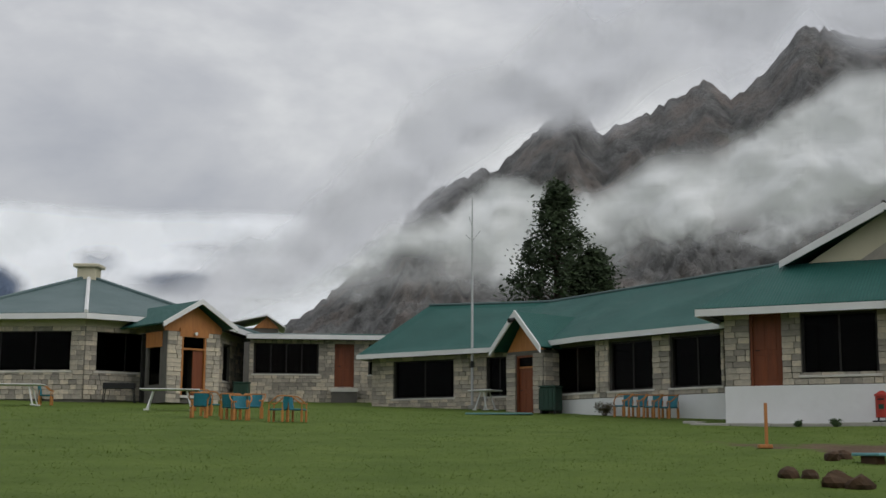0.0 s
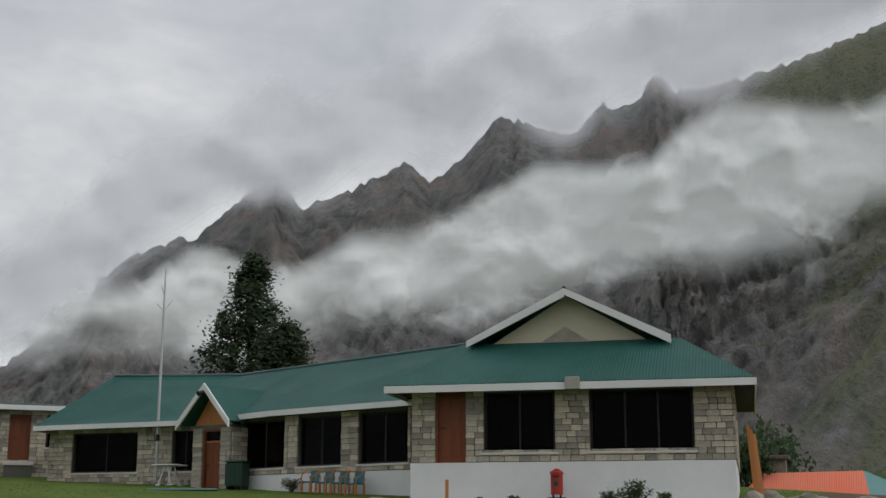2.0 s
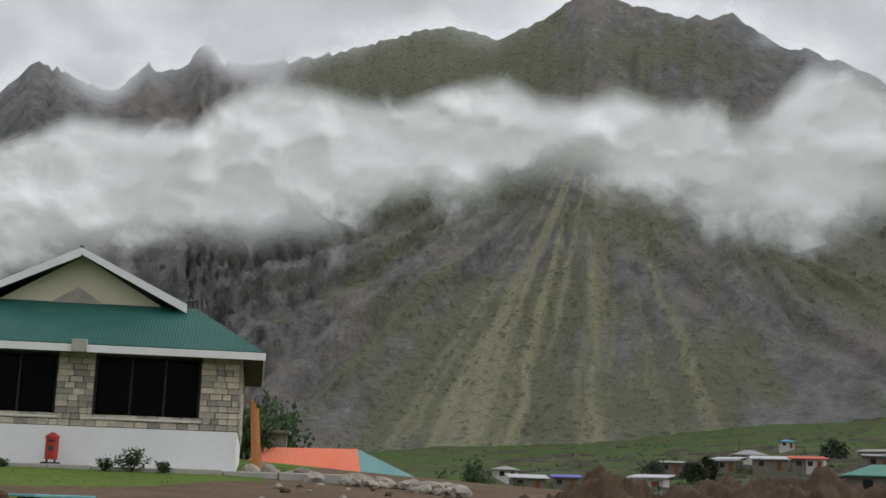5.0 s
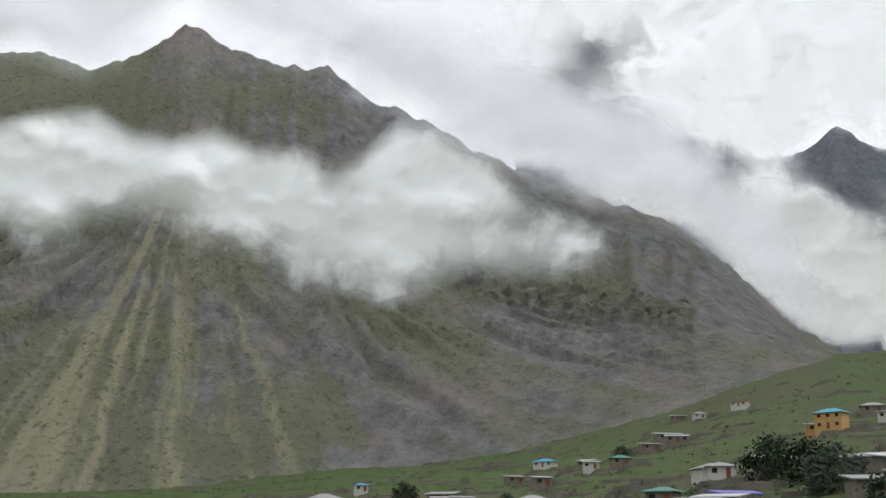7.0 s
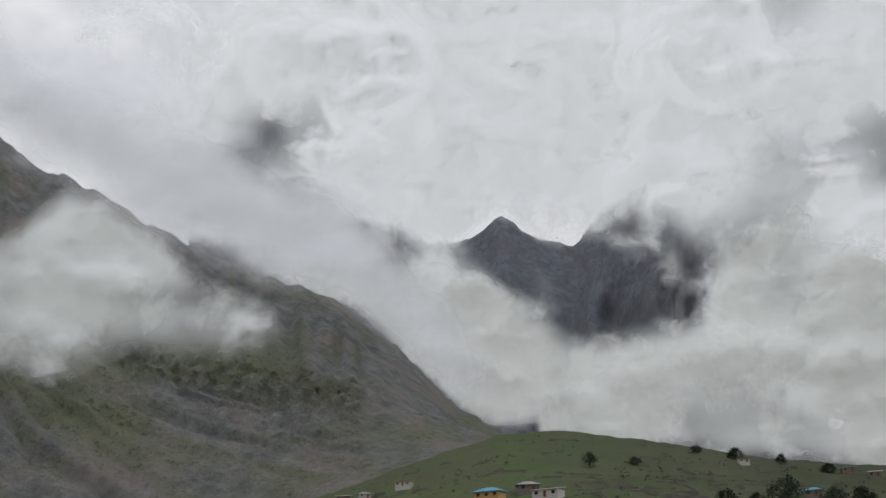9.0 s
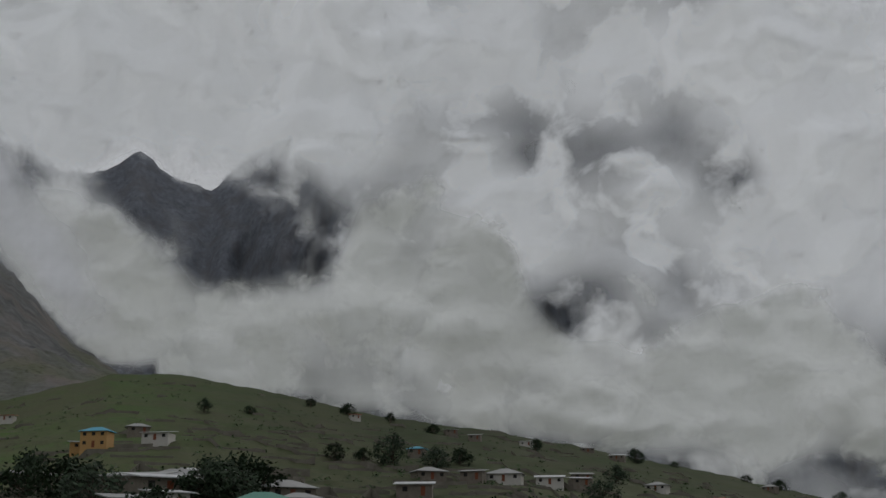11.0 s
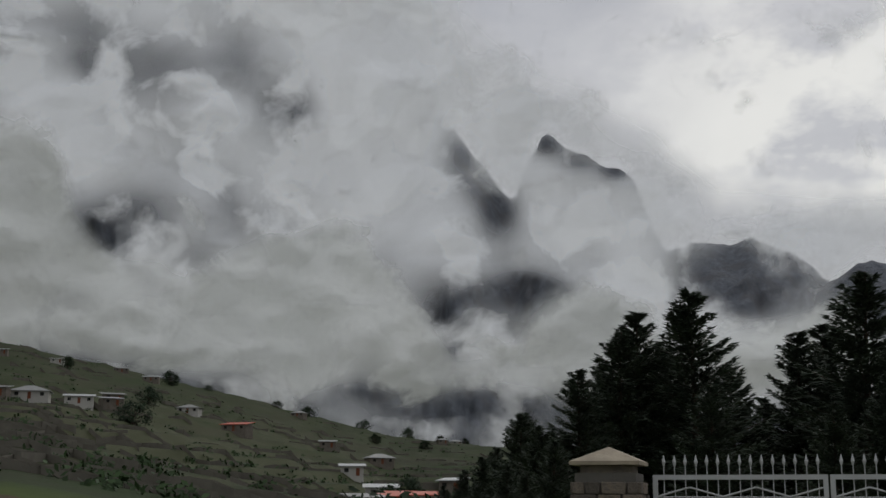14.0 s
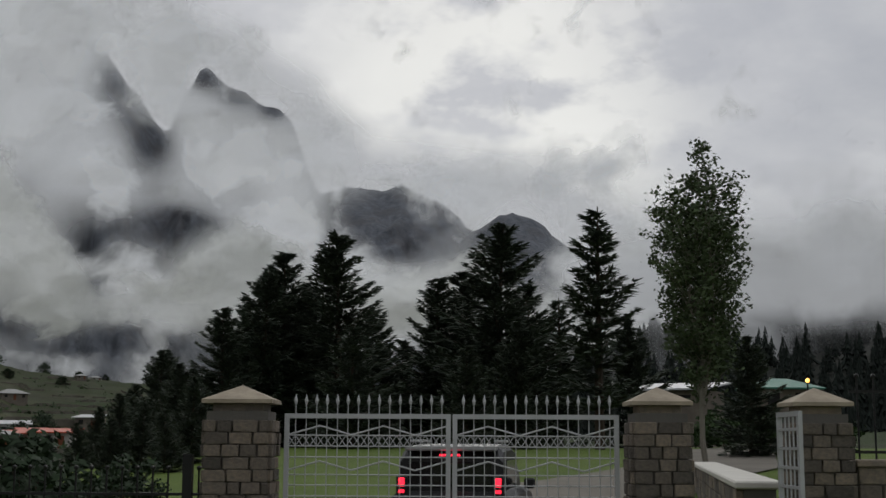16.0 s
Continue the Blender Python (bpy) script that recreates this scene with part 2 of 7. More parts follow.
def stone_mesh(name, mat, seed):
    """A rough block of unit size, its face a little bulged, its edges worn."""
    rng = random.Random(seed)
    bm = bmesh.new()
    bmesh.ops.create_cube(bm, size=1)
    bmesh.ops.bevel(bm, geom=list(bm.edges), offset=0.06, segments=1, affect="EDGES")
    for v in bm.verts:
        v.co += Vector((rng.uniform(-1, 1) * 0.025, rng.uniform(-1, 1) * 0.05, rng.uniform(-1, 1) * 0.03))
    me = bpy.data.meshes.new(name)
    bm.to_mesh(me)
    bm.free()
    me.materials.append(mat)
    return me


STONES = [stone_mesh("stone", STONE, i) for i in range(5)]
PILLAR_STONES = [stone_mesh("stone", PILLAR_STONE, 20 + i) for i in range(5)]
PENDING_STONES = []


def lay_stones(parent, x0, x1, z0, z1, openings, y=0.0, course=0.165, wide=(0.2, 0.44), depth=0.09, meshes=STONES, seed=0, turn=0.0, origin=(0, 0, 0)):
    """Remembers a face of coursed stone that is laid at the end of the script: the stretch of wall and the openings (x0, x1, z0, z1) it leaves."""
    PENDING_STONES.append((parent, x0, x1, z0, z1, openings, y, course, wide, depth, meshes, seed, turn, origin))


def lay_all():
    for parent, x0, x1, z0, z1, openings, y, course, wide, depth, meshes, seed, turn, origin in PENDING_STONES:
        rng = random.Random(seed)
        rows = max(1, round((z1 - z0) / course))
        h = (z1 - z0) / rows
        base = Matrix.Translation(origin) @ pose(0, 0, 0, 0, 0, turn)
        for r in range(rows):
            za, zb = z0 + r * h, z0 + (r + 1) * h
            zm = (za + zb) / 2
            spans, x = [], x0
            for oa, ob, oc, od in sorted(o for o in openings if o[2] < zm < o[3]):
                if oa > x:
                    spans.append((x, oa))
                x = max(x, ob)
            if x < x1:
                spans.append((x, x1))
            for a, b in spans:
                x = a
                while x < b - 0.02:
                    w = rng.uniform(*wide)
                    if b - (x + w) < wide[0] * 0.6:
                        w = b - x
                    hh = h * rng.uniform(0.90, 0.95)
                    ob = bpy.data.objects.new("stone", rng.choice(meshes))
                    scene.collection.objects.link(ob)
                    ob.parent = parent
                    ob.matrix_basis = base @ Matrix.LocRotScale((x + w / 2, y + rng.uniform(-0.012, 0.012), zm), Euler((0, 0, rng.choice((0, math.pi)))), (max(w - 0.018, 0.05), depth, hh))
                    x += w


def wall_boxes(x0, x1, z0, z1, openings, y0, y1):
    """The boxes of a wall round its openings (x0, x1, z0, z1), which go right through it."""
    rows, x = [], x0
    for a, b, c, d in sorted(openings):
        if a > x:
            rows.append((x, a, y0, y1, z0, z1))
        if c > z0:
            rows.append((a, b, y0, y1, z0, c))
        if d < z1:
            rows.append((a, b, y0, y1, d, z1))
        x = b
    if x < x1:
        rows.append((x, x1, y0, y1, z0, z1))
    return rows


def window(parent, x0, x1, z0, z1, y=0.0, mullions=1, sill=True, curtain=False):
    """A dark framed window set back in its opening, with panes of glass and a pale sill."""
    w = part("window", boxes((x0, x1, y + 0.10, y + 0.17, z0, z0 + 0.06), (x0, x1, y + 0.10, y + 0.17, z1 - 0.06, z1), (x0, x0 + 0.06, y + 0.10, y + 0.17, z0 + 0.06, z1 - 0.06),
                            (x1 - 0.06, x1, y + 0.10, y + 0.17, z0 + 0.06, z1 - 0.06)), DARK_FRAME, parent, "dark wooden window frame")
    k = mullions + 1
    step = (x1 - x0 - 0.12) / k
    for i in range(k):
        a = x0 + 0.06 + i * step
        if i:
            part("mullion", boxes((a - 0.025, a + 0.025, y + 0.105, y + 0.165, z0 + 0.06, z1 - 0.06)), DARK_FRAME, w)
        p = part("pane", boxes((a + 0.026, a + step - 0.026, y + 0.13, y + 0.136, z0 + 0.062, z1 - 0.062)), GLASS, w, "dark reflecting window pane")
        p.visible_shadow = False
    if sill:
        part("sill", boxes((x0 - 0.08, x1 + 0.08, y - 0.09, y + 0.10, z0 - 0.07, z0 - 0.002), bevel=0.008), SILL, w, "pale stone sill")
    if curtain:
        bm = bmesh.new()
        n = 40
        vs = [[bm.verts.new((x0 + (x1 - x0) * i / n, y + 0.30 + 0.03 * math.sin(i * 1.9), z)) for i in range(n + 1)] for z in (z0, z1)]
        for i in range(n):
            bm.faces.new((vs[0][i], vs[0][i + 1], vs[1][i + 1], vs[1][i]))
        part("curtain", bm, CURTAIN, w, "brown curtains drawn behind the glass")
    return w


def door(parent, x0, x1, z0, z1, y=0.0, mat=None, transom=0.0):
    mat = mat or WOOD_DOOR
    d = part("door", boxes((x0 + 0.07, x1 - 0.07, y + 0.08, y + 0.13, z0, z1 - 0.07 - transom), bevel=0.004), mat, parent, "red-brown wooden door")
    part("door_frame", boxes((x0, x0 + 0.07, y - 0.0, y + 0.14, z0, z1), (x1 - 0.07, x1, y, y + 0.14, z0, z1), (x0 + 0.07, x1 - 0.07, y, y + 0.14, z1 - 0.07, z1)), mat, d)
    zt = z1 - 0.07 - transom
    for za, zb in ((z0 + 0.15, z0 + 0.85), (z0 + 1.0, zt - 0.12)):
        for xa, xb in ((x0 + 0.16, (x0 + x1) / 2 - 0.04), ((x0 + x1) / 2 + 0.04, x1 - 0.16)):
            part("panel", boxes((xa, xb, y + 0.065, y + 0.08, za, zb), bevel=0.01), mat, d)
    if transom:
        part("transom", boxes((x0 + 0.07, x1 - 0.07, y + 0.04, y + 0.12, zt, zt + 0.06)), WOOD_ORANGE, d, "pale transom bar")
        p = part("transom_pane", boxes((x0 + 0.07, x1 - 0.07, y + 0.08, y + 0.086, zt + 0.06, z1 - 0.07)), GLASS, d)
        p.visible_shadow = False
    bm = bmesh.new()
    bar(bm, (x0 + 0.14, y + 0.03, z0 + 0.98), (x0 + 0.26, y + 0.03, z0 + 0.98), 0.012)
    bar(bm, (x0 + 0.14, y + 0.03, z0 + 0.98), (x0 + 0.14, y + 0.08, z0 + 0.98), 0.012)
    part("handle", bm, IRON_DARK, d)
    return d

# ---- ground, mountains and clouds ----
def curve(knots, x):
    """A smooth value between (x, value) knots."""
    if x <= knots[0][0]:
        return knots[0][1]
    for (a, va), (b, vb) in zip(knots, knots[1:]):
        if x <= b:
            t = (x - a) / (b - a)
            return va + (vb - va) * t * t * (3 - 2 * t) if SMOOTH_CURVES else va + (vb - va) * t
    return knots[-1][1]


SMOOTH_CURVES = False


def sstep(a, b, x):
    t = min(1.0, max(0.0, (x - a) / (b - a)))
    return t * t * (3 - 2 * t)


def fbm(x, y, z=0.0, octaves=5):
    return noise.fractal(Vector((x, y, z)), 0.9, 2.1, octaves)


RISE = ((-180, 0.0), (-90, 0.03), (-40, 0.067), (24, 0.066), (33, 0.060), (45, 0.05), (60, 0.03), (90, 0.0), (112, 0.02), (150, 0.02), (180, 0.0))
EDGE = ((-180, 90), (18, 90), (25, 41), (33, 37), (45, 30), (60, 30), (90, 30), (105, 24), (112, 60), (150, 60), (180, 90))
NEAR_EL = ((-180, -1), (-40, 2.3), (18, 2.3), (32, 0.2), (42, 0.2), (56, 0.2), (70, 0.8), (87, 0.8), (95, -0.6), (103, -2.0), (108, -1.2), (112, -0.3), (125, -0.2), (145, -0.2), (180, -1))
FAR_EL = ((-180, 0.5), (-40, 2.3), (18, 2.3), (30, 2.4), (42, 3.2), (56, 4.9), (63, 6.6), (70, 8.8), (73, 8.8), (78, 8.0), (82, 7.1), (87, 6.5), (92, 5.5), (97, 4.4), (100, 3.6), (103, 3.0), (108, 2.4), (111, 1.9), (125, 1.2), (145, 2.5), (180, 0.5))


def ground_z(az, d):
    near = -1.6 + curve(RISE, az) * min(d, 60)
    near -= 0.42 * sstep(104, 112, az) * math.exp(-((d - 15) / 9) ** 2)
    w = min(1.0, max(0.0, math.log(max(d, 1) / 110) / math.log(850 / 110)))
    el = curve(NEAR_EL, az) + (curve(FAR_EL, az) - curve(NEAR_EL, az)) * w ** 0.9
    if d > 900:
        el -= 1.2 * math.log(d / 900)
    far = d * math.tan(radians(el))
    e = curve(EDGE, az)
    k = sstep(e, e + 45, d)
    z = near + (far - near) * k
    x, y = d * math.sin(radians(az)), d * math.cos(radians(az))
    if d > 90:
        z += fbm(x / 90, y / 90, 3) * 3.0 * sstep(90, 200, d)
        st = 3.4  # terraced fields
        q = z / st
        z = (math.floor(q) + sstep(0.80, 1.0, q - math.floor(q))) * st * 0.75 * sstep(150, 260, d) + z * (1 - 0.75 * sstep(150, 260, d))
    else:
        z += fbm(x / 3.0, y / 3.0, 7) * 0.03
    return z


def at(az, d, up=0.0):
    x, y = d * math.sin(radians(az)), d * math.cos(radians(az))
    return Vector((x, y, ground_z(az, d) + up))


def ground_at(x, y):
    return ground_z(math.degrees(math.atan2(x, y)), math.hypot(x, y))


def ground_material():
    m = bpy.data.materials.new("lawn_soil_and_fields")
    m.use_nodes = True
    nt = m.node_tree
    b = nt.nodes["Principled BSDF"]
    co = node(nt, "ShaderNodeTexCoord").outputs["Object"]
    fine = node(nt, "ShaderNodeTexNoise", {"Vector": co, "Scale": 9.0, "Detail": 5.0, "Roughness": 0.7})
    mid = node(nt, "ShaderNodeTexNoise", {"Vector": co, "Scale": 0.55, "Detail": 5.0, "Roughness": 0.6})
    big = node(nt, "ShaderNodeTexNoise", {"Vector": co, "Scale": 0.05, "Detail": 4.0, "Roughness": 0.6})
    lawn = mixc(nt, ramp(nt, mid.outputs["Fac"], ((0.35, 0.0), (0.65, 1.0))), (0.082, 0.128, 0.020), (0.125, 0.175, 0.034))
    lawn = mixc(nt, ramp(nt, fine.outputs["Fac"], ((0.38, 0.0), (0.72, 0.6))), lawn, (0.060, 0.098, 0.018))
    soil = mixc(nt, ramp(nt, fine.outputs["Fac"], ((0.35, 0.0), (0.7, 1.0))), (0.100, 0.066, 0.041), (0.180, 0.128, 0.085))
    soil = mixc(nt, ramp(nt, mid.outputs["Fac"], ((0.4, 0.0), (0.7, 0.6))), soil, (0.062, 0.041, 0.027))
    layers = node(nt, "ShaderNodeMapping", {"Vector": co, "Scale": (0.012, 0.012, 0.30)})
    strips = node(nt, "ShaderNodeTexNoise", {"Vector": layers.outputs[0], "Scale": 1.0, "Detail": 5.0, "Roughness": 0.65})
    plots = node(nt, "ShaderNodeTexVoronoi", {"Vector": node(nt, "ShaderNodeMapping", {"Vector": co, "Scale": (0.022, 0.022, 0.12)}).outputs[0], "Scale": 1.0})
    field = mixc(nt, ramp(nt, strips.outputs["Fac"], ((0.36, 0.0), (0.62, 1.0))), (0.090, 0.088, 0.050), (0.052, 0.100, 0.020))
    field = mixc(nt, mathn(nt, "MULTIPLY", node(nt, "ShaderNodeSeparateColor", {"Color": plots.outputs["Color"]}).outputs[0], 0.6), field, (0.060, 0.105, 0.024))
    field = mixc(nt, ramp(nt, big.outputs["Fac"], ((0.50, 0.0), (0.72, 0.8))), field, (0.060, 0.050, 0.034))
    scrub = node(nt, "ShaderNodeTexNoise", {"Vector": co, "Scale": 0.35, "Detail": 4.0, "Roughness": 0.7})
    field = mixc(nt, ramp(nt, scrub.outputs["Fac"], ((0.54, 0.0), (0.64, 0.7))), field, (0.020, 0.032, 0.013))
    # the cloud shade over the eastern slope is put into the field colour
    slope_shade = mathn(nt, "MULTIPLY", node(nt, "ShaderNodeAttribute", attribute_name="slope_shade").outputs["Fac"], ramp(nt, big.outputs["Fac"], ((0.25, 1.0), (0.75, 0.65))))
    field = mixc(nt, slope_shade, field, mixc(nt, ramp(nt, strips.outputs["Fac"], ((0.36, 0.0), (0.62, 1.0))), (0.031, 0.031, 0.019), (0.020, 0.033, 0.010)))
    slope = node(nt, "ShaderNodeSeparateXYZ", {"Vector": node(nt, "ShaderNodeNewGeometry").outputs["Normal"]}).outputs["Z"]
    field = mixc(nt, ramp(nt, slope, ((0.93, 0.7), (0.988, 0.0))), field, (0.085, 0.088, 0.048))
    a_soil = node(nt, "ShaderNodeAttribute", attribute_name="soil").outputs["Fac"]
    a_field = node(nt, "ShaderNodeAttribute", attribute_name="fields").outputs["Fac"]
    ragged = mathn(nt, "ADD", a_soil, mathn(nt, "MULTIPLY", mathn(nt, "SUBTRACT", mid.outputs["Fac"], 0.5), 1.1))
    col = mixc(nt, ramp(nt, ragged, ((0.42, 0.0), (0.55, 1.0))), lawn, soil)
    col = mixc(nt, a_field, col, field)
    nt.links.new(col, b.inputs["Base Color"])
    b.inputs["Roughness"].default_value, b.inputs["Specular IOR Level"].default_value = 0.9, 0.15
    bp = node(nt, "ShaderNodeBump", {"Strength": 0.8, "Distance": 0.06, "Height": fine.outputs["Fac"]})
    nt.links.new(bp.outputs[0], b.inputs["Normal"])
    return m


def polar_sheet(name, azs, rows, point, mat, smooth=True, attributes=()):
    """A sheet over azimuths and rows; point(az, row) gives the place."""
    n = len(rows)
    verts = [point(a, r) for a in azs for r in rows]
    faces = [(i * n + j, i * n + j + 1, (i + 1) * n + j + 1, (i + 1) * n + j) for i in range(len(azs) - 1) for j in range(n - 1)]
    me = bpy.data.meshes.new(name)
    me.from_pydata([tuple(v) for v in verts], [], faces)
    for key, fn in attributes:
        att = me.attributes.new(key, "FLOAT", "POINT")
        att.data.foreach_set("value", [fn(a, r) for a in azs for r in rows])
    return finish(name, me, mat, None, "", smooth)


def soil_amount(az, d):
    if az < 5 or az > 112 or d > 60:
        return 0.0
    # bare ground east of the block, running in towards the path before it
    inner = curve(((8, 30), (12, 26), (17, 24.5), (21, 21), (26, 0), (60, 0), (80, 0)), az)
    outer = curve(((8, 30), (12, 28), (17, 27.0), (21, 28), (26, 33), (31, 60), (60, 60)), az)
    k = sstep(inner - 2, inner + 2, d) * (1 - sstep(outer - 2, outer + 2, d))
    return 0.95 * k * (1 - sstep(85, 100, az))


az_list = []
a = -180.0
while a <= 180.001:
    az_list.append(a)
    a += 0.5 if -25 <= a < 145 else 3.0
az_list.append(180.0)
rad_list = [0.005, 0.3] + [1.045 ** i for i in range(110)] + [130 * 1.0125 ** i for i in range(155)] + [900 * 1.06 ** i for i in range(29)]
# the last mask darkens the fields eastward, as shade painted by bearing
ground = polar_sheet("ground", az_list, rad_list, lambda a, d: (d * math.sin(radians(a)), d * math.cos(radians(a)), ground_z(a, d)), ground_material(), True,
                     (("soil", soil_amount), ("fields", lambda a, d: sstep(curve(EDGE, a) + 15, curve(EDGE, a) + 50, d)), ("slope_shade", lambda a, d: 0.95 * sstep(67, 80, a))))
tagged(ground, "green lawn, bare soil and terraced fields beyond", "ground", kind="structure")


def rock_material(name, rock, dark, green, green_amount, scree, warm, relief=7.0):
    """Weathered rock with ribs down the slope, patches of warmer stone, turf, dark shrubs and scree."""
    m = bpy.data.materials.new(name)
    m.use_nodes = True
    nt = m.node_tree
    b = nt.nodes["Principled BSDF"]
    co = node(nt, "ShaderNodeTexCoord").outputs["Object"]
    down = node(nt, "ShaderNodeMapping", {"Vector": co, "Scale": (1.0, 1.0, 0.7)}).outputs[0]
    n1 = node(nt, "ShaderNodeTexNoise", {"Vector": co, "Scale": 0.010, "Detail": 8.0, "Roughness": 0.62})
    n2 = node(nt, "ShaderNodeTexNoise", {"Vector": down, "Scale": 0.055, "Detail": 9.0, "Roughness": 0.7})
    crag = node(nt, "ShaderNodeTexNoise", {"Vector": down, "Scale": 0.022, "Detail": 8.0, "Roughness": 0.62}, noise_type="RIDGED_MULTIFRACTAL")
    n3 = node(nt, "ShaderNodeTexNoise", {"Vector": co, "Scale": 0.16, "Detail": 5.0, "Roughness": 0.68})
    col = mixc(nt, ramp(nt, n2.outputs["Fac"], ((0.34, 0.0), (0.66, 1.0))), dark, rock)
    patch = node(nt, "ShaderNodeTexNoise", {"Vector": down, "Scale": 0.016, "Detail": 6.0, "Roughness": 0.6})
    col = mixc(nt, ramp(nt, patch.outputs["Fac"], ((0.47, 0.0), (0.62, 0.75))), col, warm)
    veg = mathn(nt, "ADD", node(nt, "ShaderNodeAttribute", attribute_name="veg").outputs["Fac"], mathn(nt, "MULTIPLY", mathn(nt, "SUBTRACT", n1.outputs["Fac"], 0.5), 1.6))
    col = mixc(nt, mathn(nt, "MULTIPLY", ramp(nt, veg, ((0.35, 0.0), (0.72, 1.0))), green_amount), col, green)
    sc = node(nt, "ShaderNodeAttribute", attribute_name="scree").outputs["Fac"]
    sc = mathn(nt, "ADD", sc, mathn(nt, "MULTIPLY", mathn(nt, "SUBTRACT", n2.outputs["Fac"], 0.5), 0.7))
    col = mixc(nt, ramp(nt, sc, ((0.36, 0.0), (0.95, 0.7))), col, scree)
    shrub = mathn(nt, "MULTIPLY", ramp(nt, n3.outputs["Fac"], ((0.54, 0.0), (0.63, 1.0))), mathn(nt, "MULTIPLY", ramp(nt, veg, ((0.3, 0.15), (0.7, 0.75))), green_amount))
    col = mixc(nt, shrub, col, (0.070, 0.080, 0.055))
    nt.links.new(col, b.inputs["Base Color"])
    b.inputs["Roughness"].default_value, b.inputs["Specular IOR Level"].default_value = 0.95, 0.1
    h = mathn(nt, "ADD", mathn(nt, "ADD", n2.outputs["Fac"], mathn(nt, "MULTIPLY", crag.outputs["Fac"], 0.8)), mathn(nt, "MULTIPLY", n3.outputs["Fac"], 0.6))
    bp = node(nt, "ShaderNodeBump", {"Strength": 1.0, "Distance": relief, "Height": h})
    nt.links.new(bp.outputs[0], b.inputs["Normal"])
    return m


# the big mountain behind the lodge: bearing and height of its crest in degrees
CREST = ((-14, 3.3), (-9, 5.5), (-6.5, 7.2), (-4, 9.1), (-3.2, 10.7), (-1.4, 12.1), (0.9, 12.7), (3, 14.6), (4.4, 15.7), (5.6, 14.3), (7, 14.7), (8.7, 15.6), (10.7, 16.4),
         (11.5, 15.5), (13.6, 17), (14.9, 18.5), (16.2, 18), (18.4, 17.5), (19.7, 18.7), (21.3, 18.7), (22.3, 20.2), (23.2, 19.2), (25.9, 19.4), (29.4, 20.4), (33.6, 21.5), (36, 21),
         (38.8, 22.2), (40.2, 23.4), (42.1, 22.6), (44.9, 21.8), (46.9, 21.9), (48.6, 20.7), (51.9, 19.6), (54.3, 18.2), (59.3, 16.2), (63.2, 14.8), (65.9, 12.6), (68.2, 10.1), (70, 9.1))
D0, D1 = 850.0, 1380.0


def gully(az, v):
    """Fall lines on the slope: they fan out from a point high on it."""
    return (az - 40.9) / max(0.18, 1 - 0.85 * min(v, 0.6) / 0.55) if 22 < az < 64 else (az - 40.9)


def mountain_point(az, v):
    crest = curve(CREST, az) + 0.22 * fbm(az * 0.9, 1.7, 0, 4) + 0.22 * fbm(az * 3.3, 4.1, 2, 4) * (1 - 0.6 * sstep(26, 34, az))
    if az > 70:
        crest = 9.1 - (az - 70) * 0.9
    if az < -14:
        crest = 3.3
    base = curve(FAR_EL, az) - 0.5
    vv = min(v, 1.0)
    d = D0 + (D1 - D0) * v
    z0, z1 = D0 * math.tan(radians(base)), D1 * math.tan(radians(crest))
    z = z0 + (z1 - z0) * (vv ** 1.12)
    if v > 1:
        z -= (v - 1) * 700
    s = gully(az, v) + 2.2 * fbm(az * 0.18, vv * 2.4, 40, 3)
    rocky = 1 - sstep(24, 34, az)
    amp = math.sin(min(1, vv * 1.05) * math.pi) * 0.8 + 0.2
    rid = 0.5 - abs(fbm(s * 0.16 + vv * 1.6 * rocky, vv * 1.4, 5, 6))
    rel = rid * (34 + 50 * rocky) * amp
    rel += fbm(s * 0.55 + vv * 3 * rocky, vv * 4.5 + 11, 2, 5) * (6 + 26 * rocky) * amp
    cr = fbm(az * 1.1, vv * 17, 9, 5) * (4 + 17 * rocky) * amp
    n = Vector((math.sin(radians(az)), math.cos(radians(az)), 0))
    p = n * (d - (rel + cr) * 0.55)
    return (p.x, p.y, z + (rel + cr) * 0.30)


def veg_amount(az, v):
    g = sstep(22, 34, az) * 0.55 + 0.10 - 0.17 * sstep(43, 50, az)
    if v > 0.7:
        g += 0.45 * sstep(24, 28, az) * (1 - sstep(36, 40, az))
        g -= 0.15 * sstep(38, 42, az)
    return g + 0.25 * fbm(gully(az, v) * 0.5, v * 2, 4, 4)


def scree_amount(az, v):
    s = gully(az, v) + 0.7 * fbm(az * 0.4, v * 6, 33, 3)
    fan = math.exp(-((s + 2.0) / 9.0) ** 4) * (1 - sstep(0.50, 0.66, v)) if 22 < az < 64 else 0.0
    streak = max(0.0, fbm(s * 0.75, v * 1.1, 21, 4) + 0.06) * 1.7
    k = fan * (0.10 + streak * 1.1) + 0.10 * sstep(24, 34, az)
    k += 0.38 * math.exp(-((s - 0.4) / 0.7) ** 2) * (1 - sstep(0.5, 0.66, v)) + 0.6 * math.exp(-((s + 6.8) / 1.8) ** 2) * (1 - sstep(0.16, 0.34, v))
    return k


vs = [i / 110 for i in range(111)] + [1.02, 1.06, 1.14, 1.3]
azs = [-16 + 0.2 * i for i in range(int(92 / 0.2) + 1)]
mountain = polar_sheet("mountain", azs, vs, mountain_point, rock_material("mountain_rock", (0.288, 0.287, 0.280), (0.126, 0.126, 0.124), (0.182, 0.196, 0.118), 0.8, (0.40, 0.365, 0.245), (0.290, 0.252, 0.228), 10.0), True,
                       (("veg", veg_amount), ("scree", scree_amount)))
tagged(mountain, "steep rocky mountain with green slopes and scree fans", "mountain", kind="structure")

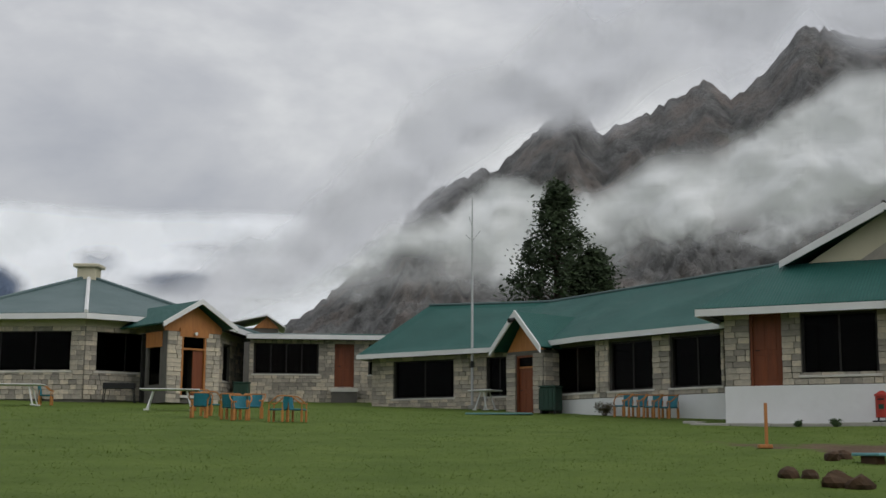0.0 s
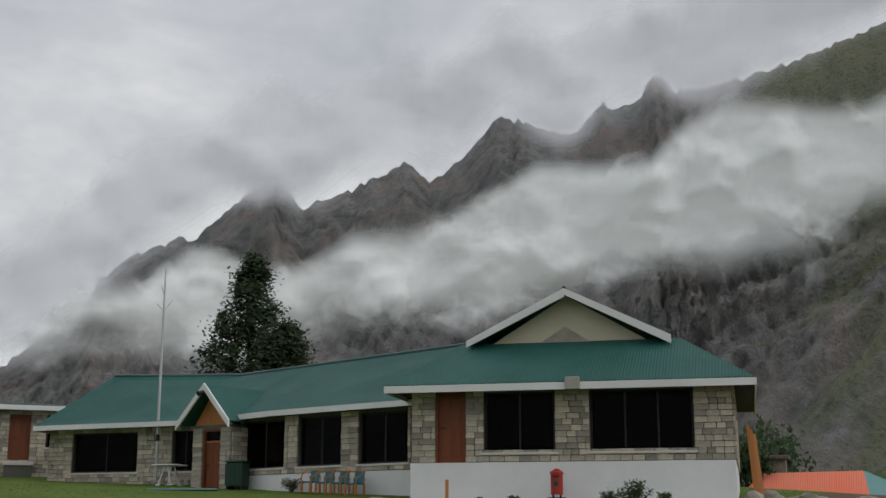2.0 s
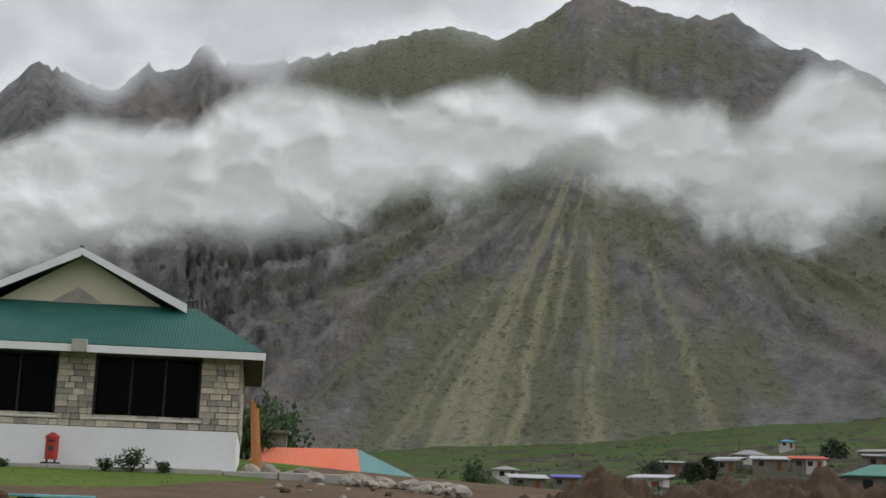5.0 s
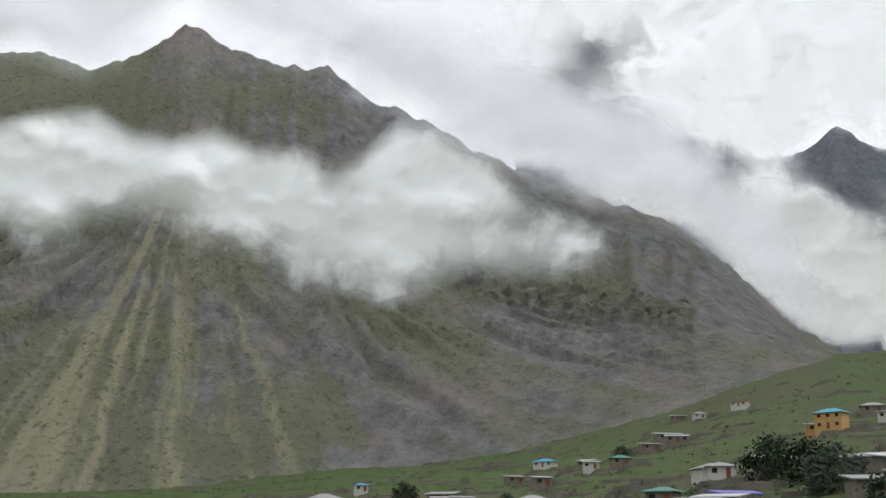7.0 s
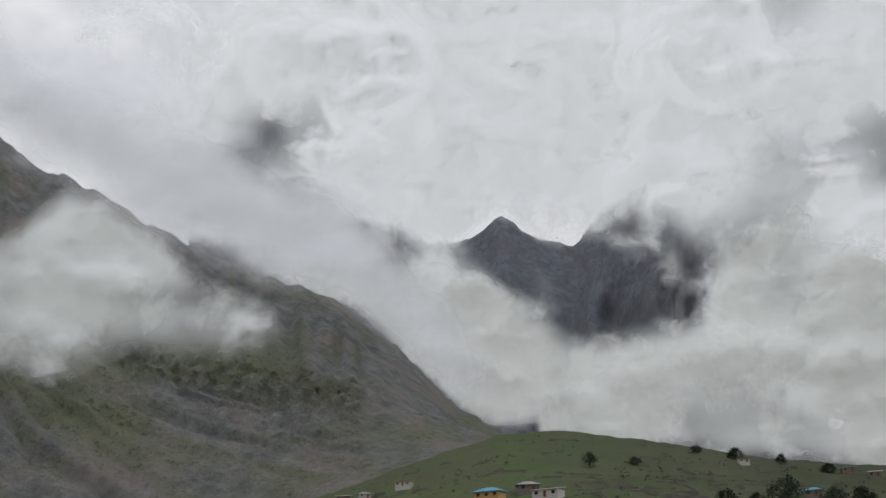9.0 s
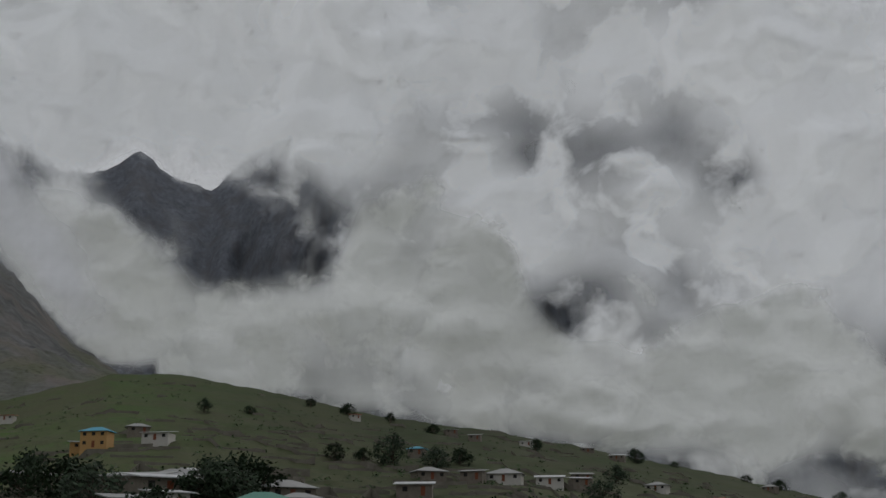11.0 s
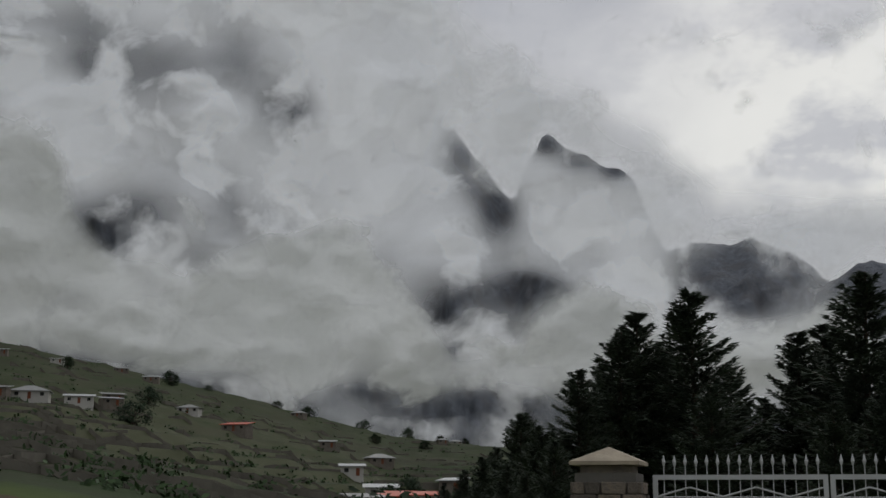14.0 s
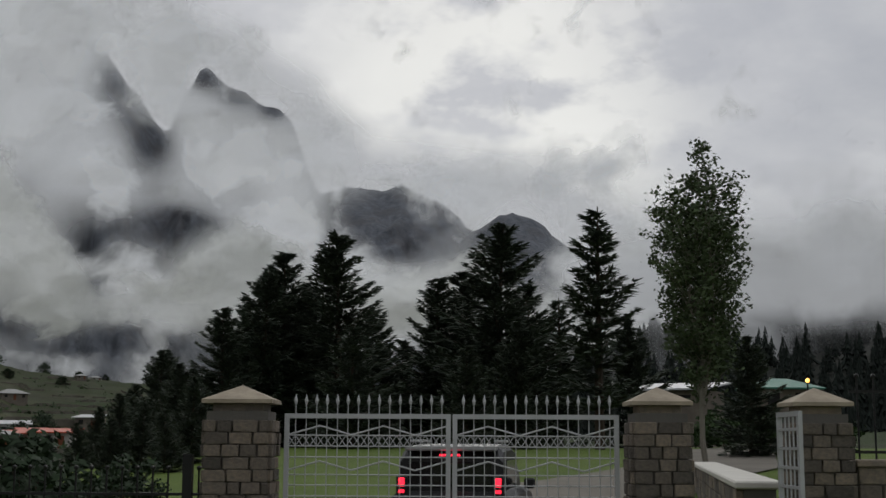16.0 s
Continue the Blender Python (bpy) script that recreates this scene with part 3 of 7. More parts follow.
FAR_CREST = ((56, 22), (58, 26), (62, 24), (63.3, 21.5), (65, 19.2), (67, 17.6), (68.6, 17.5), (70.7, 18.6), (72.3, 17.5), (73.9, 16.9), (75.2, 18.2), (76.3, 19.6), (82, 27), (93, 31), (98, 27), (104, 18.5), (106, 16.4), (107.3, 14.9), (108.7, 13.2), (109.3, 15.0),
             (110.1, 16.5), (111.5, 15.4), (113.5, 14.9), (114.2, 14.2), (115.5, 11.0), (118.2, 11.4), (121, 10.9), (122.4, 9.4), (124.5, 10.4), (126, 9.3), (131, 6), (142, 5.5), (150, 4))


def far_point(az, v):
    vv = min(v, 1.0)
    d = 2300 + 1100 * v
    crest = curve(FAR_CREST, az) + 0.3 * fbm(az * 0.8, 3.1, 1, 4)
    z = -120 * (1 - vv) + 3400 * math.tan(radians(crest)) * vv
    if v > 1:
        z -= (v - 1) * 1500
    amp = math.sin(min(1, vv * 1.1) * math.pi) + 0.1
    rel = (0.5 - abs(fbm(az * 0.35, vv * 2.2, 31, 5))) * 160 * amp + fbm(az * 1.4, vv * 9, 8, 4) * 40 * amp
    return ((d - rel) * math.sin(radians(az)), (d - rel) * math.cos(radians(az)), z + rel * 0.3)


# rock colours lifted and blued: the haze of distance is painted in
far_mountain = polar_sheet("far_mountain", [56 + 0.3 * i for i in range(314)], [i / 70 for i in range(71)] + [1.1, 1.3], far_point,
                           rock_material("hazy_far_rock", (0.225, 0.240, 0.270), (0.120, 0.132, 0.152), (0.06, 0.07, 0.05), 0.3, (0.13, 0.13, 0.13), (0.15, 0.15, 0.16), 9.0), True,
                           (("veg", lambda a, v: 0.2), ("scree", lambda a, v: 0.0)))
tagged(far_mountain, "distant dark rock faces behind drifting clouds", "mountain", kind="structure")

SNOW_CREST = ((-30, 5), (-24, 9.2), (-20.3, 8.1), (-18.6, 6.0), (-17.6, 8.3), (-15.8, 8.6), (-14.6, 8.0), (-13.6, 8.9), (-12.2, 8.3), (-10.8, 9.1), (-9, 8.2), (-5, 6), (0, 4))


def snow_point(az, v):
    vv = min(v, 1.0)
    d = 3300 + 700 * v
    z = 100 * (1 - vv) + 4000 * math.tan(radians(curve(SNOW_CREST, az) + 0.2 * fbm(az * 1.7, 0.3, 0, 4))) * vv - max(0, v - 1) * 1500
    rel = fbm(az * 0.9, vv * 4, 12, 5) * 70 * (math.sin(vv * math.pi) + 0.1)
    return ((d - rel) * math.sin(radians(az)), (d - rel) * math.cos(radians(az)), z + rel * 0.3)


# the rock's blue is painted haze; the snow keeps its own white
snow_rock = rock_material("hazy_blue_rock_and_snow", (0.13, 0.17, 0.24), (0.09, 0.12, 0.18), (0.1, 0.12, 0.16), 0.2, (0.75, 0.78, 0.82), (0.12, 0.15, 0.21))
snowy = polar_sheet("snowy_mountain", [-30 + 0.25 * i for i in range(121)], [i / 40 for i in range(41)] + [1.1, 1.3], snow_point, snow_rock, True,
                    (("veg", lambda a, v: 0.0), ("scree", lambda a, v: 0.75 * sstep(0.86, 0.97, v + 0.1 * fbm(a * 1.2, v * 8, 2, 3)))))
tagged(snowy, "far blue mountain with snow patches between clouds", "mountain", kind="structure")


# ---- clouds: heaped sheets of vapour that hang before the mountains, lit by sun and sky and by an added glow ----
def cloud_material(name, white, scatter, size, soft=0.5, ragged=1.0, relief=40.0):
    """Vapour that takes the light of sun and sky on its heaps; scatter is an even emission added in place of light
    scattered within it.
    """
    m = bpy.data.materials.new(name)
    m.use_nodes = True
    nt = m.node_tree
    nt.nodes.clear()
    co = node(nt, "ShaderNodeTexCoord").outputs["Object"]
    warp = node(nt, "ShaderNodeTexNoise", {"Vector": co, "Scale": size * 0.9, "Detail": 2.0})
    wv = node(nt, "ShaderNodeVectorMath", {0: warp.outputs["Color"], 1: (0.5 / size,) * 3}, operation="MULTIPLY")
    co = node(nt, "ShaderNodeVectorMath", {0: co, 1: wv.outputs[0]}, operation="ADD").outputs[0]
    n = node(nt, "ShaderNodeTexNoise", {"Vector": co, "Scale": size, "Detail": 6.0, "Roughness": 0.5})
    swell = node(nt, "ShaderNodeTexNoise", {"Vector": co, "Scale": size * 1.3, "Detail": 3.0, "Roughness": 0.45})
    f = node(nt, "ShaderNodeTexNoise", {"Vector": co, "Scale": size * 2.0, "Detail": 4.0, "Roughness": 0.5})
    billow = mathn(nt, "ABSOLUTE", mathn(nt, "SUBTRACT", mathn(nt, "MULTIPLY", f.outputs["Fac"], 2.0), 1.0))
    here = mathn(nt, "ADD", n.outputs["Fac"], mathn(nt, "MULTIPLY", mathn(nt, "SUBTRACT", billow, 0.14), 0.26))
    den = node(nt, "ShaderNodeAttribute", attribute_name="vapour").outputs["Fac"]
    k = mathn(nt, "ADD", den, mathn(nt, "MULTIPLY", mathn(nt, "SUBTRACT", here, 0.5), ragged))
    alpha = node(nt, "ShaderNodeMapRange", {"Value": k, "From Min": 0.5 - soft / 2, "From Max": 0.5 + soft / 2}, interpolation_type="SMOOTHSTEP").outputs[0]
    bump = node(nt, "ShaderNodeBump", {"Strength": 1.0, "Distance": relief, "Height": swell.outputs["Fac"]})
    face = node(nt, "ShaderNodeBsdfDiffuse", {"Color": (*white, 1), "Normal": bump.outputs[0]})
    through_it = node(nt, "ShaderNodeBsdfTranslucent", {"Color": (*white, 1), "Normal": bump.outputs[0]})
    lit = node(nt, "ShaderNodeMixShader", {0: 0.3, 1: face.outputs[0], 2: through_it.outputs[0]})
    # constant emission brightens the sheet in place of scattered light
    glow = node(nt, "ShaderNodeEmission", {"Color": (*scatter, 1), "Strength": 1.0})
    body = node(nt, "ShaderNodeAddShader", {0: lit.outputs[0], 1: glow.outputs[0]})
    clear = node(nt, "ShaderNodeBsdfTransparent")
    mix = node(nt, "ShaderNodeMixShader", {0: alpha, 1: clear.outputs[0], 2: body.outputs[0]})
    node(nt, "ShaderNodeOutputMaterial", {"Surface": mix.outputs[0]})
    return m


def heaps(A, E, count, small, large, seed, box4):
    """Rounded heaps over a sheet: how far each place stands proud, in degrees."""
    rng = random.Random(seed)
    h = np.zeros(A.shape)
    a0, a1, e0, e1 = box4
    for _ in range(count):
        r = small * (large / small) ** rng.random() ** 1.6
        ca, ce, sq = rng.uniform(a0, a1), rng.uniform(e0, e1), rng.uniform(0.65, 0.95)
        q = 1 - ((A - ca) / r) ** 2 - ((E - ce) / (r * sq)) ** 2
        h = np.logaddexp(h * 5, 5 * (r * 0.8 * np.clip(q, 0, None) ** 0.9)) / 5
    return h


def cloud_sheet(name, label, az0, az1, el0, el1, dist, density, mat, step=0.5, fade=2.5, count=0, small=1.0, large=4.0, seed=1):
    azs = np.linspace(az0, az1, round((az1 - az0) / step) + 1)
    els = np.linspace(el0, el1, round((el1 - el0) / step) + 1)
    A, E = np.meshgrid(azs, els, indexing="ij")
    wob = np.array([[(fbm(a * 0.25, e * 0.4, 5 + seed, 4), fbm(a * 0.25, e * 0.4, 25 + seed, 4)) for e in els] for a in azs])
    H = heaps(A + 0.9 * wob[..., 0], E + 0.7 * wob[..., 1], count, small, large, seed, (az0, az1, el0, el1)) if count else np.zeros(A.shape)
    dd = dist * (1 + 0.02 * wob[..., 0] - radians(1) * H)
    verts = np.stack([dd * np.sin(np.radians(A)), dd * np.cos(np.radians(A)), dd * np.tan(np.radians(E))], -1).reshape(-1, 3)
    n = len(els)
    faces = [(i * n + j, i * n + j + 1, (i + 1) * n + j + 1, (i + 1) * n + j) for i in range(len(azs) - 1) for j in range(n - 1)]
    me = bpy.data.meshes.new(name)
    me.from_pydata(verts.tolist(), [], faces)

    def value(i, j):
        a, e = azs[i], els[j]
        aw = a + 2.0 * fbm(a * 0.2, e * 0.2, 14, 3) * min(1.0, fade / 5)
        k = sstep(az0, az0 + fade, aw) * (1 - sstep(az1 - fade, az1, aw)) * sstep(el0, el0 + 0.8, e) * (1 - sstep(el1 - 2.5, el1, e))
        return max(-1.0, density(a, e)) * k - (1 - k) * 0.7

    att = me.attributes.new("vapour", "FLOAT", "POINT")
    att.data.foreach_set("value", [value(i, j) for i in range(len(azs)) for j in range(n)])
    return tagged(finish(name, me, mat, None, "", True), label, "cloud", kind="structure")


def dents(a, e, rows):
    return sum(depth * math.exp(-((a - ca) / ra / 1.1) ** 2 - ((e - ce) / re / 1.1) ** 2) for ca, ce, ra, re, depth in rows)


BANK_TOP = ((-9, 7.0), (-6.5, 8.0), (-3.8, 10.5), (-1.1, 10.7), (0.6, 12.0), (4.4, 11.2), (8.0, 13.0), (10.6, 12.8), (14, 14.3), (16.6, 16.0), (21.9, 16.0), (23.2, 17.2), (25.3, 18.4), (28.3, 18.4), (31.3, 18.2), (33.8, 18.8),
            (36.4, 19.4), (38, 18.5), (39.8, 18.2), (41.7, 18.6), (43.8, 17.8), (46, 18.1), (48.6, 18.2), (50.5, 19.6), (52.4, 18.9), (55, 17.3), (57.6, 15.8), (62, 14.0))
BANK_LOW = ((-9, 6), (-5.3, 6.9), (-2.4, 7.6), (0.5, 8.3), (3.7, 8.4), (7.5, 9.2), (12.7, 9.5), (15.3, 10.4), (20.4, 11.1), (25, 11.5), (26.8, 12.7), (29.4, 12.6), (31.6, 14.0), (32.8, 14.5), (34.7, 13.3), (36.6, 14.5),
            (39.2, 14.9), (44.4, 14.7), (46.1, 13.3), (49.7, 12.9), (54.9, 12.3), (58.7, 11.8), (64, 11.5))
BANK_GAPS = ((47.5, 17.2, 1.2, 0.8, 0.6), (52.8, 15.4, 2.2, 0.9, 0.75), (48.3, 15.2, 0.9, 0.5, 0.4), (56.5, 15.0, 2.0, 0.9, 0.7), (59.5, 13.5, 2.0, 1.2, 0.4), (-3.0, 8.6, 1.6, 0.5, 0.5), (1.0, 9.6, 1.2, 0.5, 0.3))


def bank_density(a, e):
    t, b = curve(BANK_TOP, a), curve(BANK_LOW, a)
    k = min((t - e) / 0.9, (e - b) / 2.0)
    thin = 0.22 * sstep(49, 57, a) + 0.6 * sstep(58, 63.5, a) + 0.28 * (1 - sstep(-4, 6, a))
    return max(-0.7, min(1.2, 0.5 + k * 0.62)) - thin - 0.65 * dents(a, e, BANK_GAPS)


cloud_sheet("cloud_bank", "long white cloud bank lying across the mountainside", -12, 66, 4, 22, 780, bank_density,
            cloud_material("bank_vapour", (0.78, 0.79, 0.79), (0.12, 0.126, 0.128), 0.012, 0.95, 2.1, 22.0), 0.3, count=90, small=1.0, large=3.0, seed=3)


def crest_density(a, e):
    c = curve(CREST, a)
    k = (e - c) / 1.5
    lumps = 0.9 * math.exp(-((a - 17.8) / 1.8) ** 2) + 1.0 * math.exp(-((a - 25) / 1.8) ** 2) + 1.2 * math.exp(-((a + 4) / 3.0) ** 2) + 0.9 * math.exp(-((a - 35) / 2) ** 2) \
        + 0.7 * math.exp(-((a - 53) / 3) ** 2) - 0.35 * math.exp(-((a - 41) / 2) ** 2)
    ghost = 0.8 * math.exp(-((a - 4.3) / 2.2) ** 2 - ((e - 15.6) / 1.8) ** 2) + 0.45 * math.exp(-((a - 23.0) / 1.6) ** 2 - ((e - 20.2) / 1.3) ** 2) + 0.35 * math.exp(-((a - 17.6) / 2.0) ** 2 - ((e - 18.2) / 1.2) ** 2)
    return min(0.80, 0.22 + 0.42 * k + 0.26 * lumps) + ghost - 0.9 * sstep(2.5, 7.0, e - c)


cloud_sheet("crest_cloud", "grey mist drifting round the mountain crest", -22, 74, 3, 34, 1200, crest_density,
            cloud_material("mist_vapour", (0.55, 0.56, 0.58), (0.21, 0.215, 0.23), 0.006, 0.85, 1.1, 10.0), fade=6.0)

WINDOWS_WEST = ((65.0, 17.5, 1.9, 1.4, 1.2), (70.6, 17.3, 2.6, 1.5, 1.4), (75.2, 16.3, 2.8, 2.3, 1.6), (78.2, 15.6, 2.0, 2.2, 1.5), (76.8, 13.6, 2.2, 0.9, 1.0), (58.3, 21.3, 0.8, 0.5, 0.5), (59.7, 22.5, 0.6, 0.7, 0.4),
                (66.3, 23.4, 0.5, 0.7, 0.4), (57.3, 17.2, 1.5, 0.6, 0.5), (83.9, 20.6, 1.2, 1.1, 0.18), (87.1, 20.4, 2.5, 1.0, 0.18), (88.9, 18.7, 0.7, 0.5, 0.15), (93.5, 22.1, 1.5, 0.6, 0.25), (95.6, 19.4, 0.9, 1.5, 0.2),
                (98.3, 17.4, 1.0, 0.7, 0.5), (85.4, 24.2, 1.5, 0.7, 0.4))
WINDOWS_MID = ((91.4, 12.3, 1.9, 1.6, 0.5), (94.3, 10.6, 1.1, 0.9, 0.5), (95.6, 13.3, 1.0, 1.5, 0.5), (89.9, 11.2, 1.2, 0.7, 0.6), (85.7, 9.6, 1.0, 0.7, 0.45), (89.2, 8.7, 1.2, 0.7, 0.5), (92.4, 9.0, 0.7, 0.6, 0.4),
               (96.8, 5.6, 1.5, 0.8, 0.5), (102.1, 5.3, 2.0, 0.8, 0.6))
WINDOWS_EAST = ((106.3, 15.4, 0.8, 1.1, 0.8), (108.0, 13.0, 0.9, 1.1, 1.0), (107.1, 14.2, 0.8, 1.0, 0.5), (110.2, 16.0, 0.9, 0.6, 1.2), (111.9, 15.2, 0.9, 0.4, 0.7), (113.4, 14.8, 0.6, 0.4, 1.1), (109.6, 9.5, 2.0, 0.7, 0.75),
                (112.3, 11.0, 1.6, 0.9, 0.45), (105.9, 8.2, 1.2, 1.3, 0.75), (102.6, 5.6, 1.4, 0.9, 0.5), (105.8, 4.2, 2.5, 0.7, 0.5), (118.6, 9.3, 2.7, 1.6, 1.3), (121.0, 10.3, 1.0, 0.9, 1.0), (124.4, 9.5, 1.4, 1.2, 1.4))

MASS_TOP = ((56, 40), (95, 34), (103, 24), (108, 19.5), (112, 17.5), (115, 15.5), (118, 12.8), (126, 11.8), (132, 8.5), (150, 8))
MASS_LOW = ((56, 9.5), (70, 8.4), (79, 7.4), (84, 6.7), (89, 5.7), (94, 5.1), (97.5, 4.9), (103, 4.5), (110, 4.5), (118, 4.3), (126, 3.6), (150, 3.0))


def mass_density(a, e):
    open_air = dents(a, e, WINDOWS_WEST + WINDOWS_MID + WINDOWS_EAST) * (1 - 0.8 * sstep(-1.6, 0.5, e - curve(FAR_CREST, a) - 1.0 * math.exp(-((a - 69.8) / 1.9) ** 2) - 1.0 * sstep(103, 106, a)))
    k = 0.76 + 0.10 * sstep(16, 22, e) - 0.70 * open_air
    k += 0.55 * math.exp(-((a - 73) / 10.0) ** 4 - ((e - 23.5) / 4.6) ** 4) + 0.5 * math.exp(-((a - 101.5) / 4.5) ** 2 - ((e - 20.5) / 5.0) ** 2)
    k -= 0.6 * (1 - sstep(-1.0, 1.4, e - curve(MASS_LOW, a)))
    k -= 0.85 * sstep(-2.5, 3.5, e - curve(MASS_TOP, a))
    if a < 72:
        k -= 1.2 * (1 - sstep(-1.0, 1.0, e - curve(CREST, a)))
    return max(k, -0.1)


cloud_sheet("cloud_mass", "heaped grey clouds filling the valley head", 46, 156, 1.0, 36, 1500, mass_density,
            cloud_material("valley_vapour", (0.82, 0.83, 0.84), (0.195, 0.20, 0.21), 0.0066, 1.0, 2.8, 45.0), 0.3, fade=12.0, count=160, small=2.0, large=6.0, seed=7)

# the brighter heaps that roll along the valley floor in front of it
ROLL_TOP = ((58, 12), (62, 17.5), (64.5, 16.2), (66.5, 16.3), (69.5, 16.0), (71.5, 14.6), (73.5, 13.0), (77, 12.6), (79.5, 13.2), (81, 16.2), (84, 17.6), (87, 15.6), (89, 12.5), (91, 10.2), (94, 9.4), (97, 12.0), (100, 12.5), (103, 10.5), (106, 6.6),
            (108, 7.2), (110, 8.6), (112, 9.4), (114.5, 9.0), (115.6, 7.4), (118, 6.8), (121, 7.6), (123, 7.9), (125, 7.0), (130, 6), (150, 5))


def roll_density(a, e):
    k = 0.5 + (curve(ROLL_TOP, a) - e) * 0.42
    k = min(0.90, k) - 0.10 * sstep(3, 8, curve(ROLL_TOP, a) - e) - 0.25 * dents(a, e, WINDOWS_MID)
    k -= 0.75 * (1 - sstep(-0.6, 1.2, e - curve(MASS_LOW, a)))
    if a < 72:
        k -= 1.2 * (1 - sstep(-1.0, 1.0, e - curve(CREST, a)))
    return max(k, -0.2)


cloud_sheet("valley_cloud", "pale rolling clouds along the valley floor", 52, 150, 1.0, 24, 1400, roll_density,
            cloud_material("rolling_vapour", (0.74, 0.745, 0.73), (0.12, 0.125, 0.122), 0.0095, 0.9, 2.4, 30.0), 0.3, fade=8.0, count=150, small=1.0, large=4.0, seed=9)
cloud_sheet("back_cloud", "even grey cloud behind the far peaks", 50, 150, 0.5, 30, 4300, lambda a, e: 1.25 - 1.2 * sstep(-3.0, 3.0, e - curve(MASS_TOP, a)),
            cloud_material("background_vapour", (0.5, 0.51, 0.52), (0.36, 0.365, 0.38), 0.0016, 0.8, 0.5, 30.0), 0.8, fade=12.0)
cloud_sheet("hill_mist", "thin mist over the top of the wooded hill", 122, 162, 1.5, 14, 300, lambda a, e: 0.20 + 0.75 * sstep(4.4, 7.0, e) - 0.9 * sstep(6.8, 11, e),
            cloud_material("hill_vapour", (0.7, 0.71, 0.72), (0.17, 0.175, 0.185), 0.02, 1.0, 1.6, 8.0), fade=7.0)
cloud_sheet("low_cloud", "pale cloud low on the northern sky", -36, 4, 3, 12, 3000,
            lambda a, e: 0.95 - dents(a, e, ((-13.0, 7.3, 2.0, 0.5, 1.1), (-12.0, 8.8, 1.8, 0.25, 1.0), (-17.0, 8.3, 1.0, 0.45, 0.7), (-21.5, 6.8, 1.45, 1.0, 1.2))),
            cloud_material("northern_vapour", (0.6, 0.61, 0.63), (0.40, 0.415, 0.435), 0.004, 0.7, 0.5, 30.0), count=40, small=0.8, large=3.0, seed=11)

# ---- the lodge ----
def wing_frame(a, b):
    """A frame on the line a-b of a wall: x along it, y inwards, z up, and its length."""
    (ax, ay), (bx, by) = a, b
    return pose(ax, ay, 0, 0, 0, math.degrees(math.atan2(by - ay, bx - ax))), math.hypot(bx - ax, by - ay)


def wall_parts(parent, rows, label="grey stone wall", m=None):
    """A wall with its openings, each pier, apron and lintel a part."""
    for r in rows:
        w = part("wall_pier" if r[5] - r[4] > 1.2 else "wall_apron", boxes(r), MORTAR, parent, label)
        if m is not None:
            w.matrix_basis = m


def fascia_run(parent, pts, drop=0.2, thick=0.05):
    """White boards along the eaves, one a side."""
    for a, b in zip(pts, pts[1:]):
        a, b = Vector(a), Vector(b)
        d = b - a
        n = Vector((d.y, -d.x, 0)).normalized() * thick
        vs = [a, b, b + n, a + n]
        vs += [v - Vector((0, 0, drop)) for v in vs]
        raw("fascia", vs, [(0, 1, 2, 3), (7, 6, 5, 4), (0, 4, 5, 1), (1, 5, 6, 2), (2, 6, 7, 3), (3, 7, 4, 0)], FASCIA, parent, "white fascia board")


